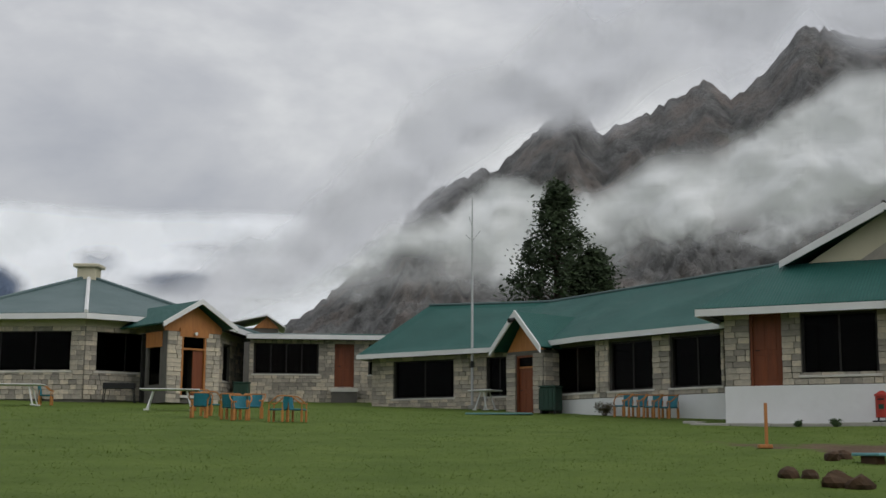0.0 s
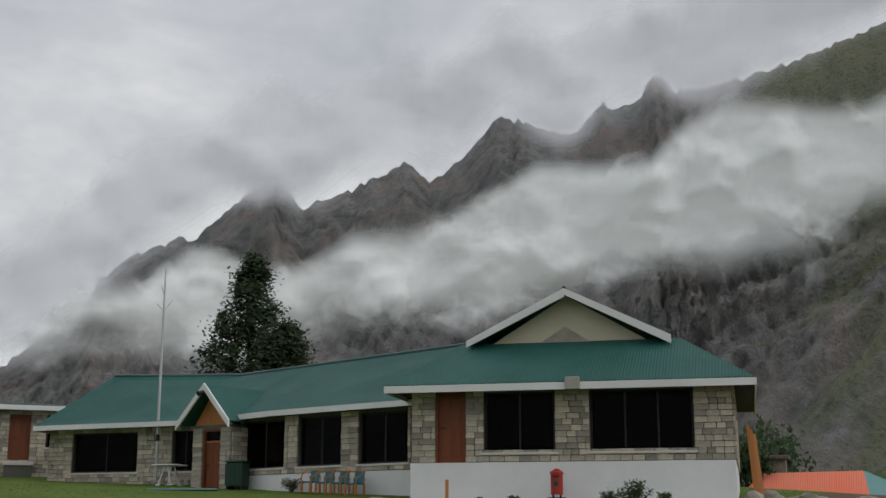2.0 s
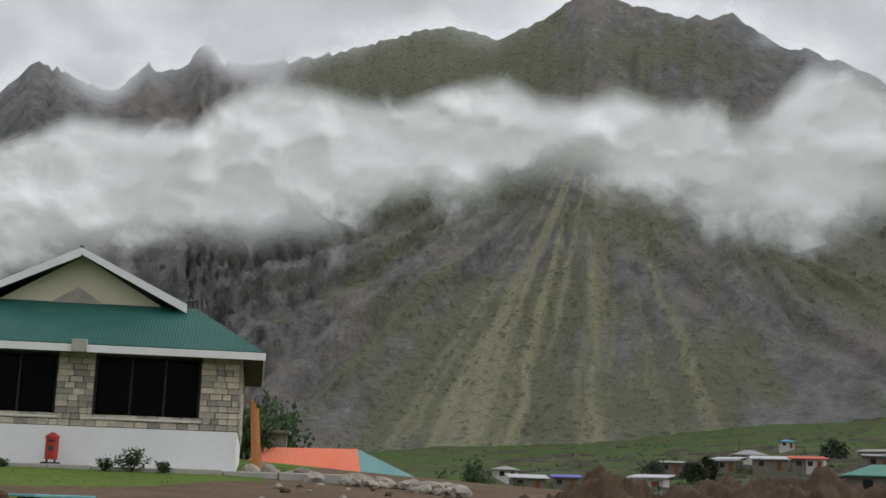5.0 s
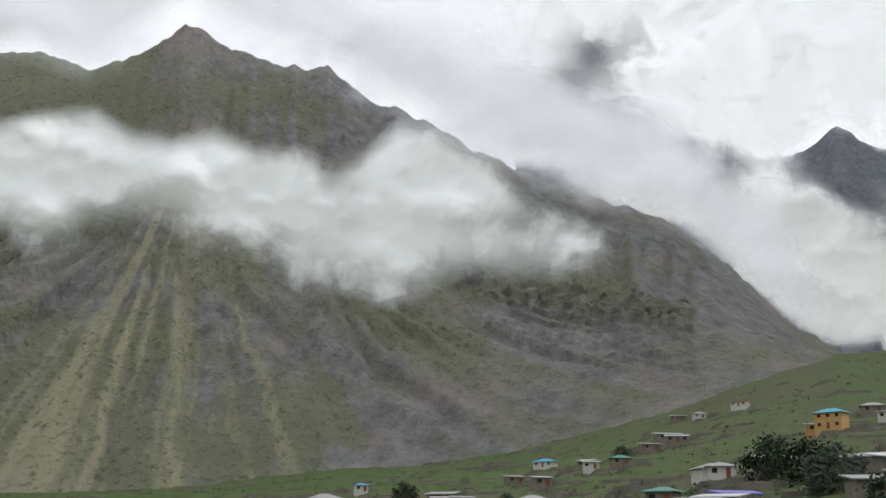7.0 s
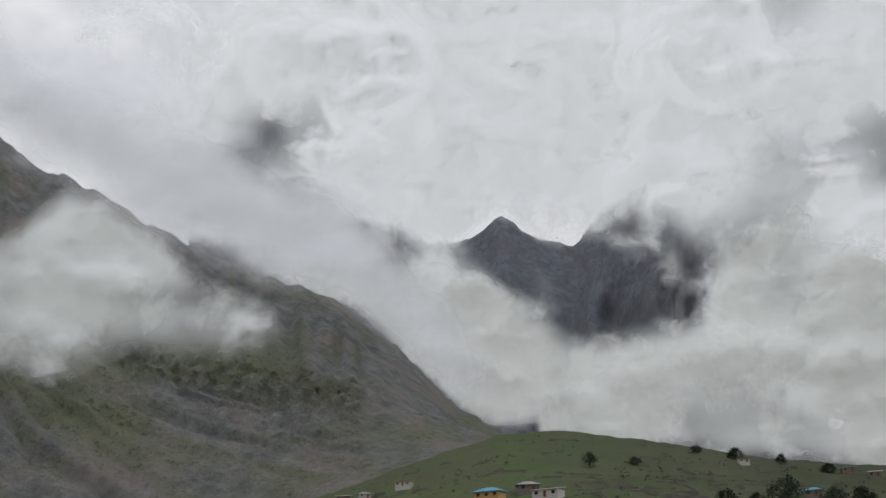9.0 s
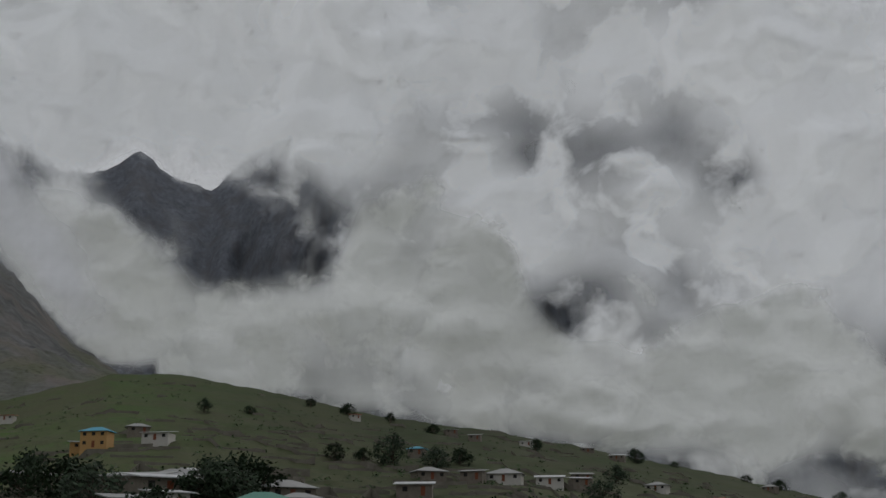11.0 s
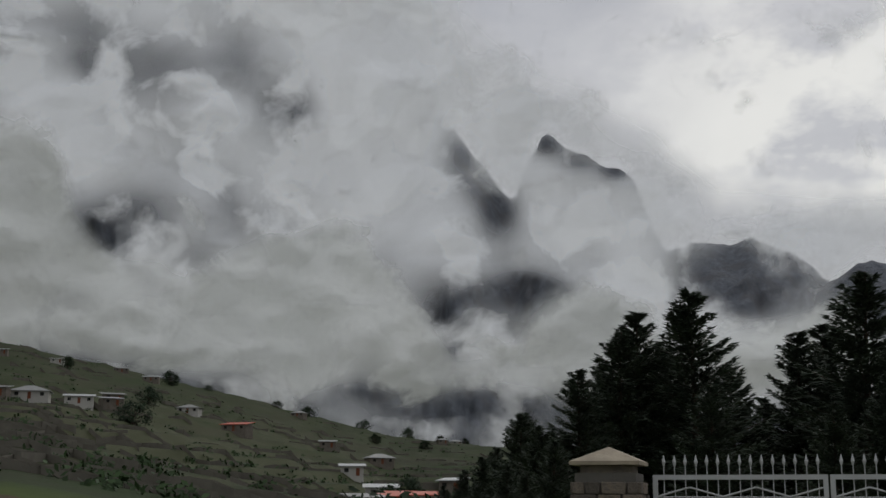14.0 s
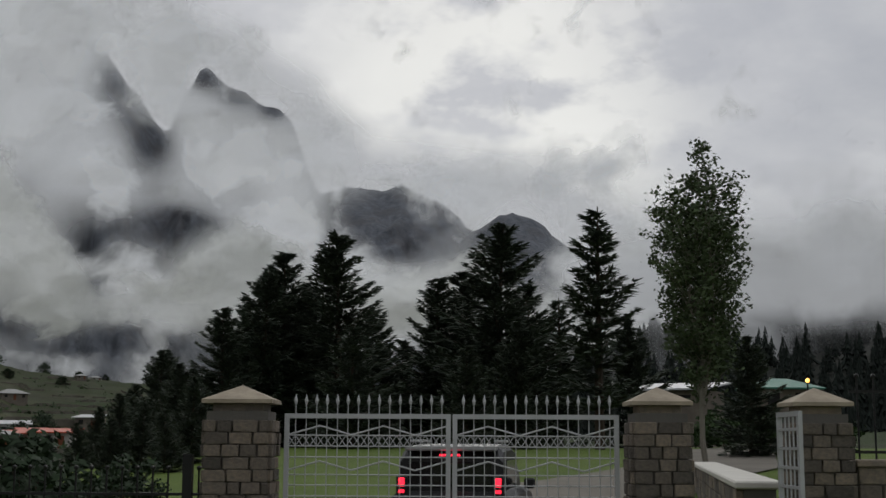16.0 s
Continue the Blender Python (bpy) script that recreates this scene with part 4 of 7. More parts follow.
def build_block():
    m, L = wing_frame((6.97, 36.24), (15.04, 32.36))
    h = thing("lodge_block", m, "stone lodge wing with hipped green roof and white plinth", "building")
    D = 8.4
    g, p, e = 0.62, 1.86, 3.92
    ops = [(0.70, 1.58, p, 3.86), (2.10, 4.12, 2.13, 3.82), (5.09, 7.92, 2.13, 3.82)]
    wall_parts(h, wall_boxes(0, L, p, e, ops, 0.0, 0.3))
    wall_parts(h, [(0, L, D - 0.3, D, p, e), (0, 0.3, 0.3, D - 0.3, p, e), (L - 0.3, L, 0.3, D - 0.3, p, e)])
    part("plinth", boxes((-0.03, L + 0.03, -0.06, D, g, p), bevel=0.01), WHITE, h, "whitewashed plinth")
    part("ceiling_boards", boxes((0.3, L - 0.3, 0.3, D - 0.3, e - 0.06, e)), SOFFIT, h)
    # added unseen partition, its colour standing in for the room's shade
    part("partition", boxes((0.3, L - 0.3, 3.4, 3.5, p, e - 0.06)), ROOM_SHADE, h)
    lay_stones(h, 0.0, L, p + 0.01, e - 0.05, ops, y=-0.02, course=0.17, seed=1)
    lay_stones(h, 0.0, D, p + 0.01, e - 0.05, [], y=-0.02, course=0.17, seed=2, turn=90, origin=(L, 0, 0))
    door(h, *ops[0])
    window(h, *ops[1], mullions=1)
    window(h, *ops[2], mullions=2)
    o = 0.62
    ez = 4.02
    gz, s = 5.52, 2.2
    x0, x1 = 1.32, 7.20
    # the hip: front and side slopes, then the gabled top
    slab("roof_front", [(-o, -o, ez), (L + o, -o, ez), (x1 + 0.35, s, gz), (x0 - 0.35, s, gz)], ROOF, h, label="green corrugated roof sheet")
    slab("roof_side", [(L + o, -o, ez), (L + o, D + o, ez), (x1 + 0.35, D - s, gz), (x1 + 0.35, s, gz)], ROOF, h)
    slab("roof_side", [(-o, D + o, ez), (-o, -o, ez), (x0 - 0.35, s, gz), (x0 - 0.35, D - s, gz)], ROOF, h)
    slab("roof_back", [(L + o, D + o, ez), (-o, D + o, ez), (x0 - 0.35, D - s, gz), (x1 + 0.35, D - s, gz)], ROOF, h)
    xc, az = 4.2, 7.02
    slab("roof_top", [(x0 - 0.05, s - 0.45, gz), (xc, s - 0.45, az), (xc, D - s + 0.4, az), (x0 - 0.05, D - s + 0.4, gz)], ROOF, h)
    slab("roof_top", [(xc, s - 0.45, az), (x1 + 0.05, s - 0.45, gz), (x1 + 0.05, D - s + 0.4, gz), (xc, D - s + 0.4, az)], ROOF, h)
    gy = s + 0.02
    raw("gable", [(x0 + 0.3, gy, gz - 0.2), (x1 - 0.3, gy, gz - 0.2), (xc, gy, az - 0.12), (x0 + 0.3, gy + 0.2, gz - 0.2), (x1 - 0.3, gy + 0.2, gz - 0.2), (xc, gy + 0.2, az - 0.12)],
        [(0, 1, 2), (5, 4, 3), (0, 3, 4, 1), (1, 4, 5, 2), (2, 5, 3, 0)], CREAM, h, "cream plastered gable")
    raw("gable_stone", [(xc - 0.85, gy - 0.05, gz - 0.05), (xc + 0.75, gy - 0.05, gz - 0.05), (xc - 0.05, gy - 0.05, gz + 0.46), (xc - 0.85, gy + 0.05, gz - 0.05), (xc + 0.75, gy + 0.05, gz - 0.05), (xc - 0.05, gy + 0.05, gz + 0.46)],
        [(0, 1, 2), (5, 4, 3), (0, 3, 4, 1), (1, 4, 5, 2), (2, 5, 3, 0)], STONE, h, "small stone triangle in the gable")
    for a, b in (((x0 - 0.1, gz), (xc, az)), ((xc, az), (x1 + 0.1, gz))):
        (xa, za), (xb, zb) = a, b
        y0, y1 = s - 0.52, s - 0.45
        raw("bargeboard", [(xa, y0, za + 0.04), (xb, y0, zb + 0.04), (xb, y0, zb - 0.22), (xa, y0, za - 0.16), (xa, y1, za + 0.04), (xb, y1, zb + 0.04), (xb, y1, zb - 0.22), (xa, y1, za - 0.16)],
            [(3, 2, 1, 0), (4, 5, 6, 7), (0, 1, 5, 4), (1, 2, 6, 5), (2, 3, 7, 6), (3, 0, 4, 7)], FASCIA, h, "white bargeboard")
    bm = bmesh.new()
    bar(bm, (xc, s - 0.5, az + 0.05), (xc, D - s + 0.4, az + 0.05), 0.06)
    part("ridge_cap", bm, SOFFIT, h)
    fascia_run(h, [(-o, D + o, ez - 0.03), (-o, -o, ez - 0.03), (L + o, -o, ez - 0.03), (L + o, D + o, ez - 0.03)])
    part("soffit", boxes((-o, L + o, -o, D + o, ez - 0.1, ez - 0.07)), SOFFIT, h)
    part("junction_box", boxes((4.52, 4.92, -o - 0.16, -o - 0.06, 3.78, 4.12), bevel=0.01), CONCRETE, h, "grey box on the eave")
    return h


build_block()


def build_wing():
    """The long bent wing between the block and the pole, with a gabled porch."""
    h = thing("lodge_wing", pose(4.09, 42.70, 0), "long bent stone lodge wing with green roof and porch", "building")
    base = Vector((4.09, 42.70, 0))

    def loc(x, y, z):
        return Vector((x, y, z)) - base

    sections = []
    walls = (((4.09, 42.70), (7.44, 38.69), 1.0, 2.0, [(0.43, 2.36, 2.02, 3.62), (3.08, 5.10, 2.02, 3.62)], 1.80),
             ((2.67, 44.92), (4.09, 42.70), 1.0, 2.0, [(0.06, 2.45, 2.02, 3.62)], 1.80),
             ((-4.17, 51.22), (1.40, 47.50), 1.4, 2.0, [(1.07, 3.98, 2.08, 3.56), (5.47, 6.5, 2.08, 3.56)], None))
    for k, (a, b, g, s, ops, plinth) in enumerate(walls):
        m, L = wing_frame(a, b)
        ang = math.degrees(math.atan2(b[1] - a[1], b[0] - a[0]))
        org = loc(a[0], a[1], 0)
        mm = Matrix.Translation(org) @ pose(0, 0, 0, 0, 0, ang)
        zb = plinth or g
        wall_parts(h, wall_boxes(0, L, zb, 3.78, ops, 0, 0.3), m=mm)
        if plinth:
            q = part("plinth", boxes((0, L, -0.05, 0.3, g, plinth), bevel=0.01), WHITE, h, "whitewashed plinth")
            q.matrix_basis = mm
        lay_stones(h, 0, L, zb + 0.01, 3.7, ops, y=-0.02, course=0.165, seed=10 + k, turn=ang, origin=org)
        for i, o in enumerate(ops):
            wd = window(h, *o, mullions=1)
            wd.matrix_basis = mm
        sections.append(mm)
    # closed sides and back, so that the rooms stay dark
    bk = [(-4.17, 51.22), (-1.2, 56.5), (5.5, 54.2), (12.8, 44.0), (10.0, 38.0)]
    for a, b in zip(bk, bk[1:]):
        m, L = wing_frame(a, b)
        w = part("back_wall", boxes((0, L, -0.3, 0, 1.0, 3.78)), MORTAR, h)
        w.matrix_basis = Matrix.Translation(-base) @ m
    zs = 3.72
    rim = [(-4.17, 51.22), (-1.2, 56.5), (5.5, 54.2), (12.8, 44.0), (10.0, 38.4), (7.44, 38.69), (4.09, 42.70), (2.67, 44.92), (1.40, 47.50)]
    vs = [loc(x, y, zs) for x, y in rim] + [loc(x, y, zs + 0.05) for x, y in rim]
    k = len(rim)
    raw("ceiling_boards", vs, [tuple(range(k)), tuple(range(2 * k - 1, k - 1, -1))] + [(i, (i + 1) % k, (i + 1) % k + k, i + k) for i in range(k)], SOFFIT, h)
    ez = 3.86
    r0, r1, r2 = loc(-1.99, 53.35, 6.08), loc(2.98, 51.81, 6.07), loc(9.94, 41.22, 6.07)
    r3 = loc(12.2, 37.8, 6.07)
    e0, e1, e2, e3 = loc(-4.75, 50.67, ez - 0.05), loc(1.08, 47.08, ez), loc(3.35, 43.10, ez), loc(7.35, 38.05, ez)
    e2 = loc(3.50, 42.75, ez)
    slab("roof_west", [e0, e1, r1, r0], ROOF, h, label="green corrugated roof sheet")
    slab("roof_bend", [e1, e2, r1 * 0.45 + r2 * 0.55, r1], ROOF, h)
    slab("roof_east", [e2, e3, r3, r2, r1 * 0.45 + r2 * 0.55], ROOF, h)
    b0, b1, b2 = loc(-1.2, 58.2, ez - 0.1), loc(6.5, 55.6, ez), loc(14.2, 44.0, ez)
    slab("roof_hip", [e0, r0, b0], ROOF, h)
    slab("roof_back", [r0, r1, b1, b0], ROOF, h)
    slab("roof_back", [r1, r2, b2, b1], ROOF, h)
    fascia_run(h, [b0, e0, e1], 0.18)
    fascia_run(h, [e2, e3], 0.18)
    fascia_run(h, [e1, e2], 0.18)
    for a, b in ((r0, r1), (r1, r2)):
        bm = bmesh.new()
        bar(bm, a + Vector((0, 0, 0.03)), b + Vector((0, 0, 0.03)), 0.05)
        part("ridge_cap", bm, ROOF_PALE, h)
    # the porch
    A, B = Vector((1.09, 45.93, 0)), Vector((2.31, 44.47, 0))
    m, L = wing_frame((A.x, A.y), (B.x, B.y))
    mm = Matrix.Translation(-base) @ m

    def put(ob):
        ob.matrix_basis = mm
        return ob

    g = 1.2
    dops = [(0.48, 1.40, g, 3.40)]
    wall_parts(h, wall_boxes(0, L, g, 3.55, dops, 0, 0.28) + [(0, 0.28, 0.28, 2.6, g, 3.55), (L - 0.28, L, 0.28, 2.6, g, 3.55)], m=mm)
    put(door(h, 0.48, 1.40, g, 3.40, y=0.02, transom=0.38))
    ang = math.degrees(math.atan2(B.y - A.y, B.x - A.x))
    lay_stones(h, 0, L, g, 3.45, dops, y=-0.02, course=0.165, wide=(0.28, 0.45), seed=30, turn=ang, origin=A - base)
    lay_stones(h, 0, 2.4, g, 3.45, [], y=-0.02, course=0.165, wide=(0.28, 0.5), seed=31, turn=ang + 90, origin=tuple((mm @ Vector((L, 0, 0)))))
    xc, az, pz = L / 2, 4.92, 3.62
    put(slab("porch_roof", [(-0.38, -0.45, pz), (xc, -0.45, az), (xc, 5.0, az), (-0.38, 5.0, pz)], ROOF, h))
    put(slab("porch_roof", [(xc, -0.45, az), (L + 0.30, -0.45, pz), (L + 0.30, 4.0, pz), (xc, 5.0, az)], ROOF, h))
    put(raw("porch_gable", [(0.0, 0.0, 3.55), (L, 0.0, 3.55), (xc, 0.0, az - 0.15), (0.0, 0.12, 3.55), (L, 0.12, 3.55), (xc, 0.12, az - 0.15)], [(0, 1, 2), (5, 4, 3), (0, 3, 4, 1), (1, 4, 5, 2), (2, 5, 3, 0)], WOOD_ORANGE, h,
            "varnished wooden porch gable"))
    for (xa, za), (xb, zb) in (((-0.42, pz - 0.02), (xc, az)), ((xc, az), (L + 0.34, pz - 0.02))):
        y0, y1 = -0.52, -0.45
        put(raw("bargeboard", [(xa, y0, za + 0.04), (xb, y0, zb + 0.04), (xb, y0, zb - 0.2), (xa, y0, za - 0.2), (xa, y1, za + 0.04), (xb, y1, zb + 0.04), (xb, y1, zb - 0.2), (xa, y1, za - 0.2)],
                [(3, 2, 1, 0), (4, 5, 6, 7), (0, 1, 5, 4), (1, 2, 6, 5), (2, 3, 7, 6), (3, 0, 4, 7)], FASCIA, h, "white bargeboard"))
    bm = bmesh.new()
    bar(bm, (xc, -0.75, az - 0.35), (xc, -0.45, az - 0.25), 0.09, 0.05, 10)
    put(part("porch_lamp", bm, IRON_DARK, h, "small dark lamp under the gable"))
    return h


build_wing()


def build_mid():
    m, L = wing_frame((-9.73, 55.55), (-2.6, 56.4))
    h = thing("linking_wing", m, "low stone linking wing with shallow green roof", "building")
    ops = [(0.0, 2.81, 3.36, 4.74), (3.52, 4.36, 2.74, 4.68), (5.0, 6.0, 3.36, 4.74)]
    D = 5.0
    wall_parts(h, wall_boxes(-0.2, L, 1.7, 4.9, ops, 0, 0.3) + [(-0.2, L, D - 0.3, D, 1.7, 4.9), (L - 0.3, L, 0.3, D - 0.3, 1.7, 4.9), (-0.2, 0.0, 0.3, D - 0.3, 1.7, 4.9)])
    lay_stones(h, -0.2, L, 1.8, 4.86, ops, y=-0.02, course=0.17, seed=40)
    window(h, *ops[0], mullions=3, curtain=True)
    door(h, *ops[1])
    window(h, *ops[2], mullions=1)
    part("doorstep", boxes((3.35, 4.55, -0.5, -0.07, 2.58, 2.74), bevel=0.01), SILL, h, "pale door step")
    part("step_base", boxes((3.4, 4.5, -0.45, -0.07, 1.7, 2.58)), MORTAR, h)
    slab("roof", [(-0.3, -0.55, 5.06), (3.3, -0.55, 5.06), (3.3, D + 0.3, 5.62), (-0.3, D + 0.3, 5.62)], ROOF_PALE, h, label="weathered green roof sheet")
    slab("roof", [(3.3, -0.50, 5.08), (L + 0.4, -0.50, 5.08), (L + 0.4, D + 0.3, 5.64), (3.3, D + 0.3, 5.64)], ROOF, h)
    part("ceiling_boards", boxes((0.0, L - 0.3, 0.3, D - 0.3, 4.82, 4.88)), SOFFIT, h)
    part("gable_side", boxes((L - 0.3, L, 0.3, D, 4.9, 5.1)), FASCIA, h)
    fascia_run(h, [(-0.3, -0.55, 5.04), (L + 0.4, -0.55, 5.04), (L + 0.4, D + 0.3, 5.60)], 0.2)
    return h


build_mid()


def build_hall():
    """The eight-sided dining hall with its pyramid roof and porch."""
    c = Vector((-17.52, 56.74, 0))
    turn = math.degrees(math.atan2(0.956, -0.292)) - 90
    h = thing("dining_hall", pose(c.x, c.y, 0), "eight-sided stone dining hall with green pyramid roof", "building")
    g, e, R = 1.8, 5.2, 7.0
    w0 = Vector((2.046, -6.694, 0))
    ring = [Matrix.Rotation(radians(45 * k), 3, "Z") @ w0 for k in range(8)]
    for k in range(8):
        a, b = ring[k], ring[(k + 1) % 8]
        d = b - a
        ang = math.degrees(math.atan2(d.y, d.x))
        L = d.length
        mm = Matrix.Translation(a) @ pose(0, 0, 0, 0, 0, ang)
        ops = []
        if k == 7:
            ops = [(1.75, 4.80, 3.12, 4.72)]
        elif k == 0:
            ops = [(0.48, 3.05, 3.12, 4.72), (3.45, 4.75, 2.45, 4.62)]
        elif k == 1:
            ops = [(2.1, 3.3, 3.05, 4.62)]
        wall_parts(h, wall_boxes(0, L, g, e, ops, 0, 0.3), m=mm)
        if k in (7, 0, 1):
            lay_stones(h, 0, L, g + 0.2, e - 0.32, ops, y=-0.02, course=0.19, seed=50 + k, turn=ang, origin=a)
            t = part("wall_band", boxes((0, L, -0.05, 0.0, e - 0.32, e)), CREAM, h, "cream plaster band under the eave")
            t.matrix_basis = mm
        for i, o in enumerate(ops):
            wd = window(h, *o, mullions=1, sill=i == 0)
            wd.matrix_basis = mm
    apex = Vector((0, 0, 7.75))
    ez = 5.36
    rim = [v * (7.75 / 7.0) for v in ring]
    for k in range(8):
        a, b = rim[k] + Vector((0, 0, ez)), rim[(k + 1) % 8] + Vector((0, 0, ez))
        slab("roof", [a, b, apex], ROOF_PALE, h, label="weathered green roof sheet")
    fascia_run(h, [v + Vector((0, 0, ez - 0.03)) for v in rim] + [rim[0] + Vector((0, 0, ez - 0.03))], 0.22)
    vs = [v * 1.09 + Vector((0, 0, e - 0.02)) for v in ring] + [v * 1.09 + Vector((0, 0, e + 0.03)) for v in ring]
    raw("soffit", vs, [tuple(range(8)), tuple(range(15, 7, -1))] + [(i, (i + 1) % 8, (i + 1) % 8 + 8, i + 8) for i in range(8)], SOFFIT, h)
    for k in range(8):
        bm = bmesh.new()
        bar(bm, rim[k] + Vector((0, 0, ez + 0.03)), apex + Vector((0, 0, 0.03)), 0.09, 0.09, 6)
        part("hip_cap", bm, FASCIA if k == 0 else ROOF_PALE, h, "pale metal hip cap" if k == 0 else "")
    bm = boxes((-0.42, 0.42, -0.42, 0.42, 7.35, 8.15), bevel=0.03)
    v = part("vent", bm, CREAM, h, "cream roof vent on the apex")
    part("vent_cap", boxes((-0.58, 0.58, -0.58, 0.58, 8.15, 8.30), bevel=0.03), CREAM, v)
    return h


build_hall()


def build_hall_porch():
    """The porch stands at an angle before the hall; its door stands half open."""
    L, D = 2.35, 3.4
    c = math.radians(44)
    ax, ay = PORCH_CORNER
    m, L = wing_frame((ax, ay), (ax + L * math.cos(c), ay + L * math.sin(c)))
    h = thing("hall_porch", m, "gabled stone porch with varnished wooden pediment and half-open door", "porch")
    g, top = 1.85, 4.62
    ops = [(0.62, 1.72, 2.15, 4.42)]
    wall_parts(h, wall_boxes(0, L, g, top, ops, 0, 0.28) + [(L - 0.28, L, 0.28, 1.9, g, top)])
    side = [(0, 0.28, 0.28, 0.50, g, top), (0, 0.28, 1.45, 1.62, g, top), (0, 0.28, 0.50, 1.45, g, 2.55)]
    wall_parts(h, side)
    part("side_panel", boxes((-0.04, 0.28, 0.36, 1.55, 4.02, top)), WOOD_ORANGE, h, "varnished wooden panel over the side window")
    part("side_window", boxes((0.10, 0.14, 0.50, 1.45, 2.55, 4.02)), GLASS, h, "dark side window")
    # inside faces of the porch, coloured as shade
    part("inner_wall", boxes((0.0, L - 0.28, 1.9, 2.0, g, top)), ROOM_SHADE, h)
    part("inner_ceiling", boxes((0.28, L - 0.28, 0.28, 1.9, top - 0.06, top)), ROOM_SHADE, h)
    lay_stones(h, 0, 0.62, g, top - 0.02, [], y=-0.02, course=0.17, wide=(0.28, 0.5), seed=60)
    lay_stones(h, 1.72, L, g, top - 0.02, [], y=-0.02, course=0.17, wide=(0.28, 0.5), seed=61)
    x0, x1 = 0.62, 1.72
    fr = part("door_frame", boxes((x0, x0 + 0.08, -0.05, 0.12, 2.15, 4.42), (x1 - 0.08, x1, -0.05, 0.12, 2.15, 4.42), (x0 + 0.08, x1 - 0.08, -0.05, 0.12, 3.92, 3.99)), WOOD_ORANGE, h, "varnished door frame")
    part("transom_glass", boxes((x0 + 0.08, x1 - 0.08, 0.03, 0.05, 3.99, 4.42)), GLASS, fr)
    part("door_leaf", boxes((1.17, x1 - 0.08, 0.03, 0.08, 2.15, 3.92), bevel=0.01), WOOD_DOOR, h, "closed half of the wooden double door")
    leaf = part("open_leaf", boxes((0, 0.47, 0, 0.05, 2.15, 3.92), bevel=0.01), WOOD_DOOR, h, "open half of the wooden double door")
    leaf.matrix_basis = pose(x0 + 0.10, 0.10, 0, 0, 0, 86)
    part("threshold", boxes((x0, x1, -0.10, 0.28, 2.05, 2.15)), SILL, h)
    part("lintel", boxes((x0 - 0.1, x1 + 0.1, -0.07, -0.01, 4.42, 4.75)), WOOD_ORANGE, h, "varnished wooden lintel")
    xc, az, pz = L / 2, 5.86, 4.88
    slab("roof", [(-0.45, -0.5, pz), (xc, -0.5, az), (xc, D + 1.6, az), (-0.45, D, pz)], ROOF, h, label="green corrugated roof sheet")
    slab("roof", [(xc, -0.5, az), (L + 0.45, -0.5, pz), (L + 0.45, D, pz), (xc, D + 1.6, az)], ROOF, h)
    raw("pediment", [(-0.1, 0.0, 4.62), (L + 0.1, 0.0, 4.62), (L + 0.1, 0, 4.85), (xc, 0.0, az - 0.12), (-0.1, 0, 4.85), (-0.1, 0.12, 4.62), (L + 0.1, 0.12, 4.62), (L + 0.1, 0.12, 4.85), (xc, 0.12, az - 0.12), (-0.1, 0.12, 4.85)],
        [(0, 1, 2, 3, 4), (9, 8, 7, 6, 5), (0, 5, 6, 1), (1, 6, 7, 2), (2, 7, 8, 3), (3, 8, 9, 4), (4, 9, 5, 0)], WOOD_ORANGE, h, "varnished wooden pediment")
    for (xa, za), (xb, zb) in (((-0.5, pz - 0.02), (xc, az)), ((xc, az), (L + 0.5, pz - 0.02))):
        y0, y1 = -0.57, -0.50
        raw("bargeboard", [(xa, y0, za + 0.04), (xb, y0, zb + 0.04), (xb, y0, zb - 0.16), (xa, y0, za - 0.16), (xa, y1, za + 0.04), (xb, y1, zb + 0.04), (xb, y1, zb - 0.16), (xa, y1, za - 0.16)],
            [(3, 2, 1, 0), (4, 5, 6, 7), (0, 1, 5, 4), (1, 2, 6, 5), (2, 3, 7, 6), (3, 0, 4, 7)], FASCIA, h, "white bargeboard")
    part("porch_lamp", bar(bmesh.new(), (xc, -0.2, 4.55), (xc, -0.05, 4.55), 0.07, 0.04, 10), WHITE, h, "small white porch lamp")
    return h


PORCH_CORNER = (-11.96, 49.06)
build_hall_porch()

# ---- gate, pillars, fences and road ----
GATE_L, GATE_W = (12.68, -5.68), 3.64
GATE_M = pose(12.68, -5.68, 0, 0, 0, -121.5)  # x along the gate, y away from the lawn
GZ = -1.72


def gate_pose(x, y=0.0, z=0.0):
    return GATE_M @ pose(x, y, z)


def build_pillar(x, w, label, seed):
    h = thing("gate_pillar", gate_pose(x), label, "pillar", "gate pillars")
    part("core", boxes((0.03, w - 0.03, 0.03, w - 0.03, GZ, 0.30)), MORTAR, h)
    part("neck", boxes((0.08, w - 0.08, 0.08, w - 0.08, 0.20, 0.385), bevel=0.01), PILLAR_STONE, h, "narrow stone neck under the cap")
    for k in range(4):
        o = [(0, 0, 0), (w, 0, 0), (w, w, 0), (0, w, 0)][k]
        lay_stones(h, 0.0, w, GZ, 0.21, [], y=0.02, course=0.132, wide=(0.13, 0.29), depth=0.08, meshes=PILLAR_STONES, seed=seed + k, turn=90 * k, origin=o)
    a, b = -0.02, w + 0.02
    z0, z1, z2 = 0.385, 0.425, 0.585
    c = w / 2
    raw("cap", [(a, a, z0), (b, a, z0), (b, b, z0), (a, b, z0), (a, a, z1), (b, a, z1), (b, b, z1), (a, b, z1), (c, c, z2)],
        [(3, 2, 1, 0), (0, 1, 5, 4), (1, 2, 6, 5), (2, 3, 7, 6), (3, 0, 4, 7), (4, 5, 8), (5, 6, 8), (6, 7, 8), (7, 4, 8)], CAP, h, "plastered pyramid cap")
    return h


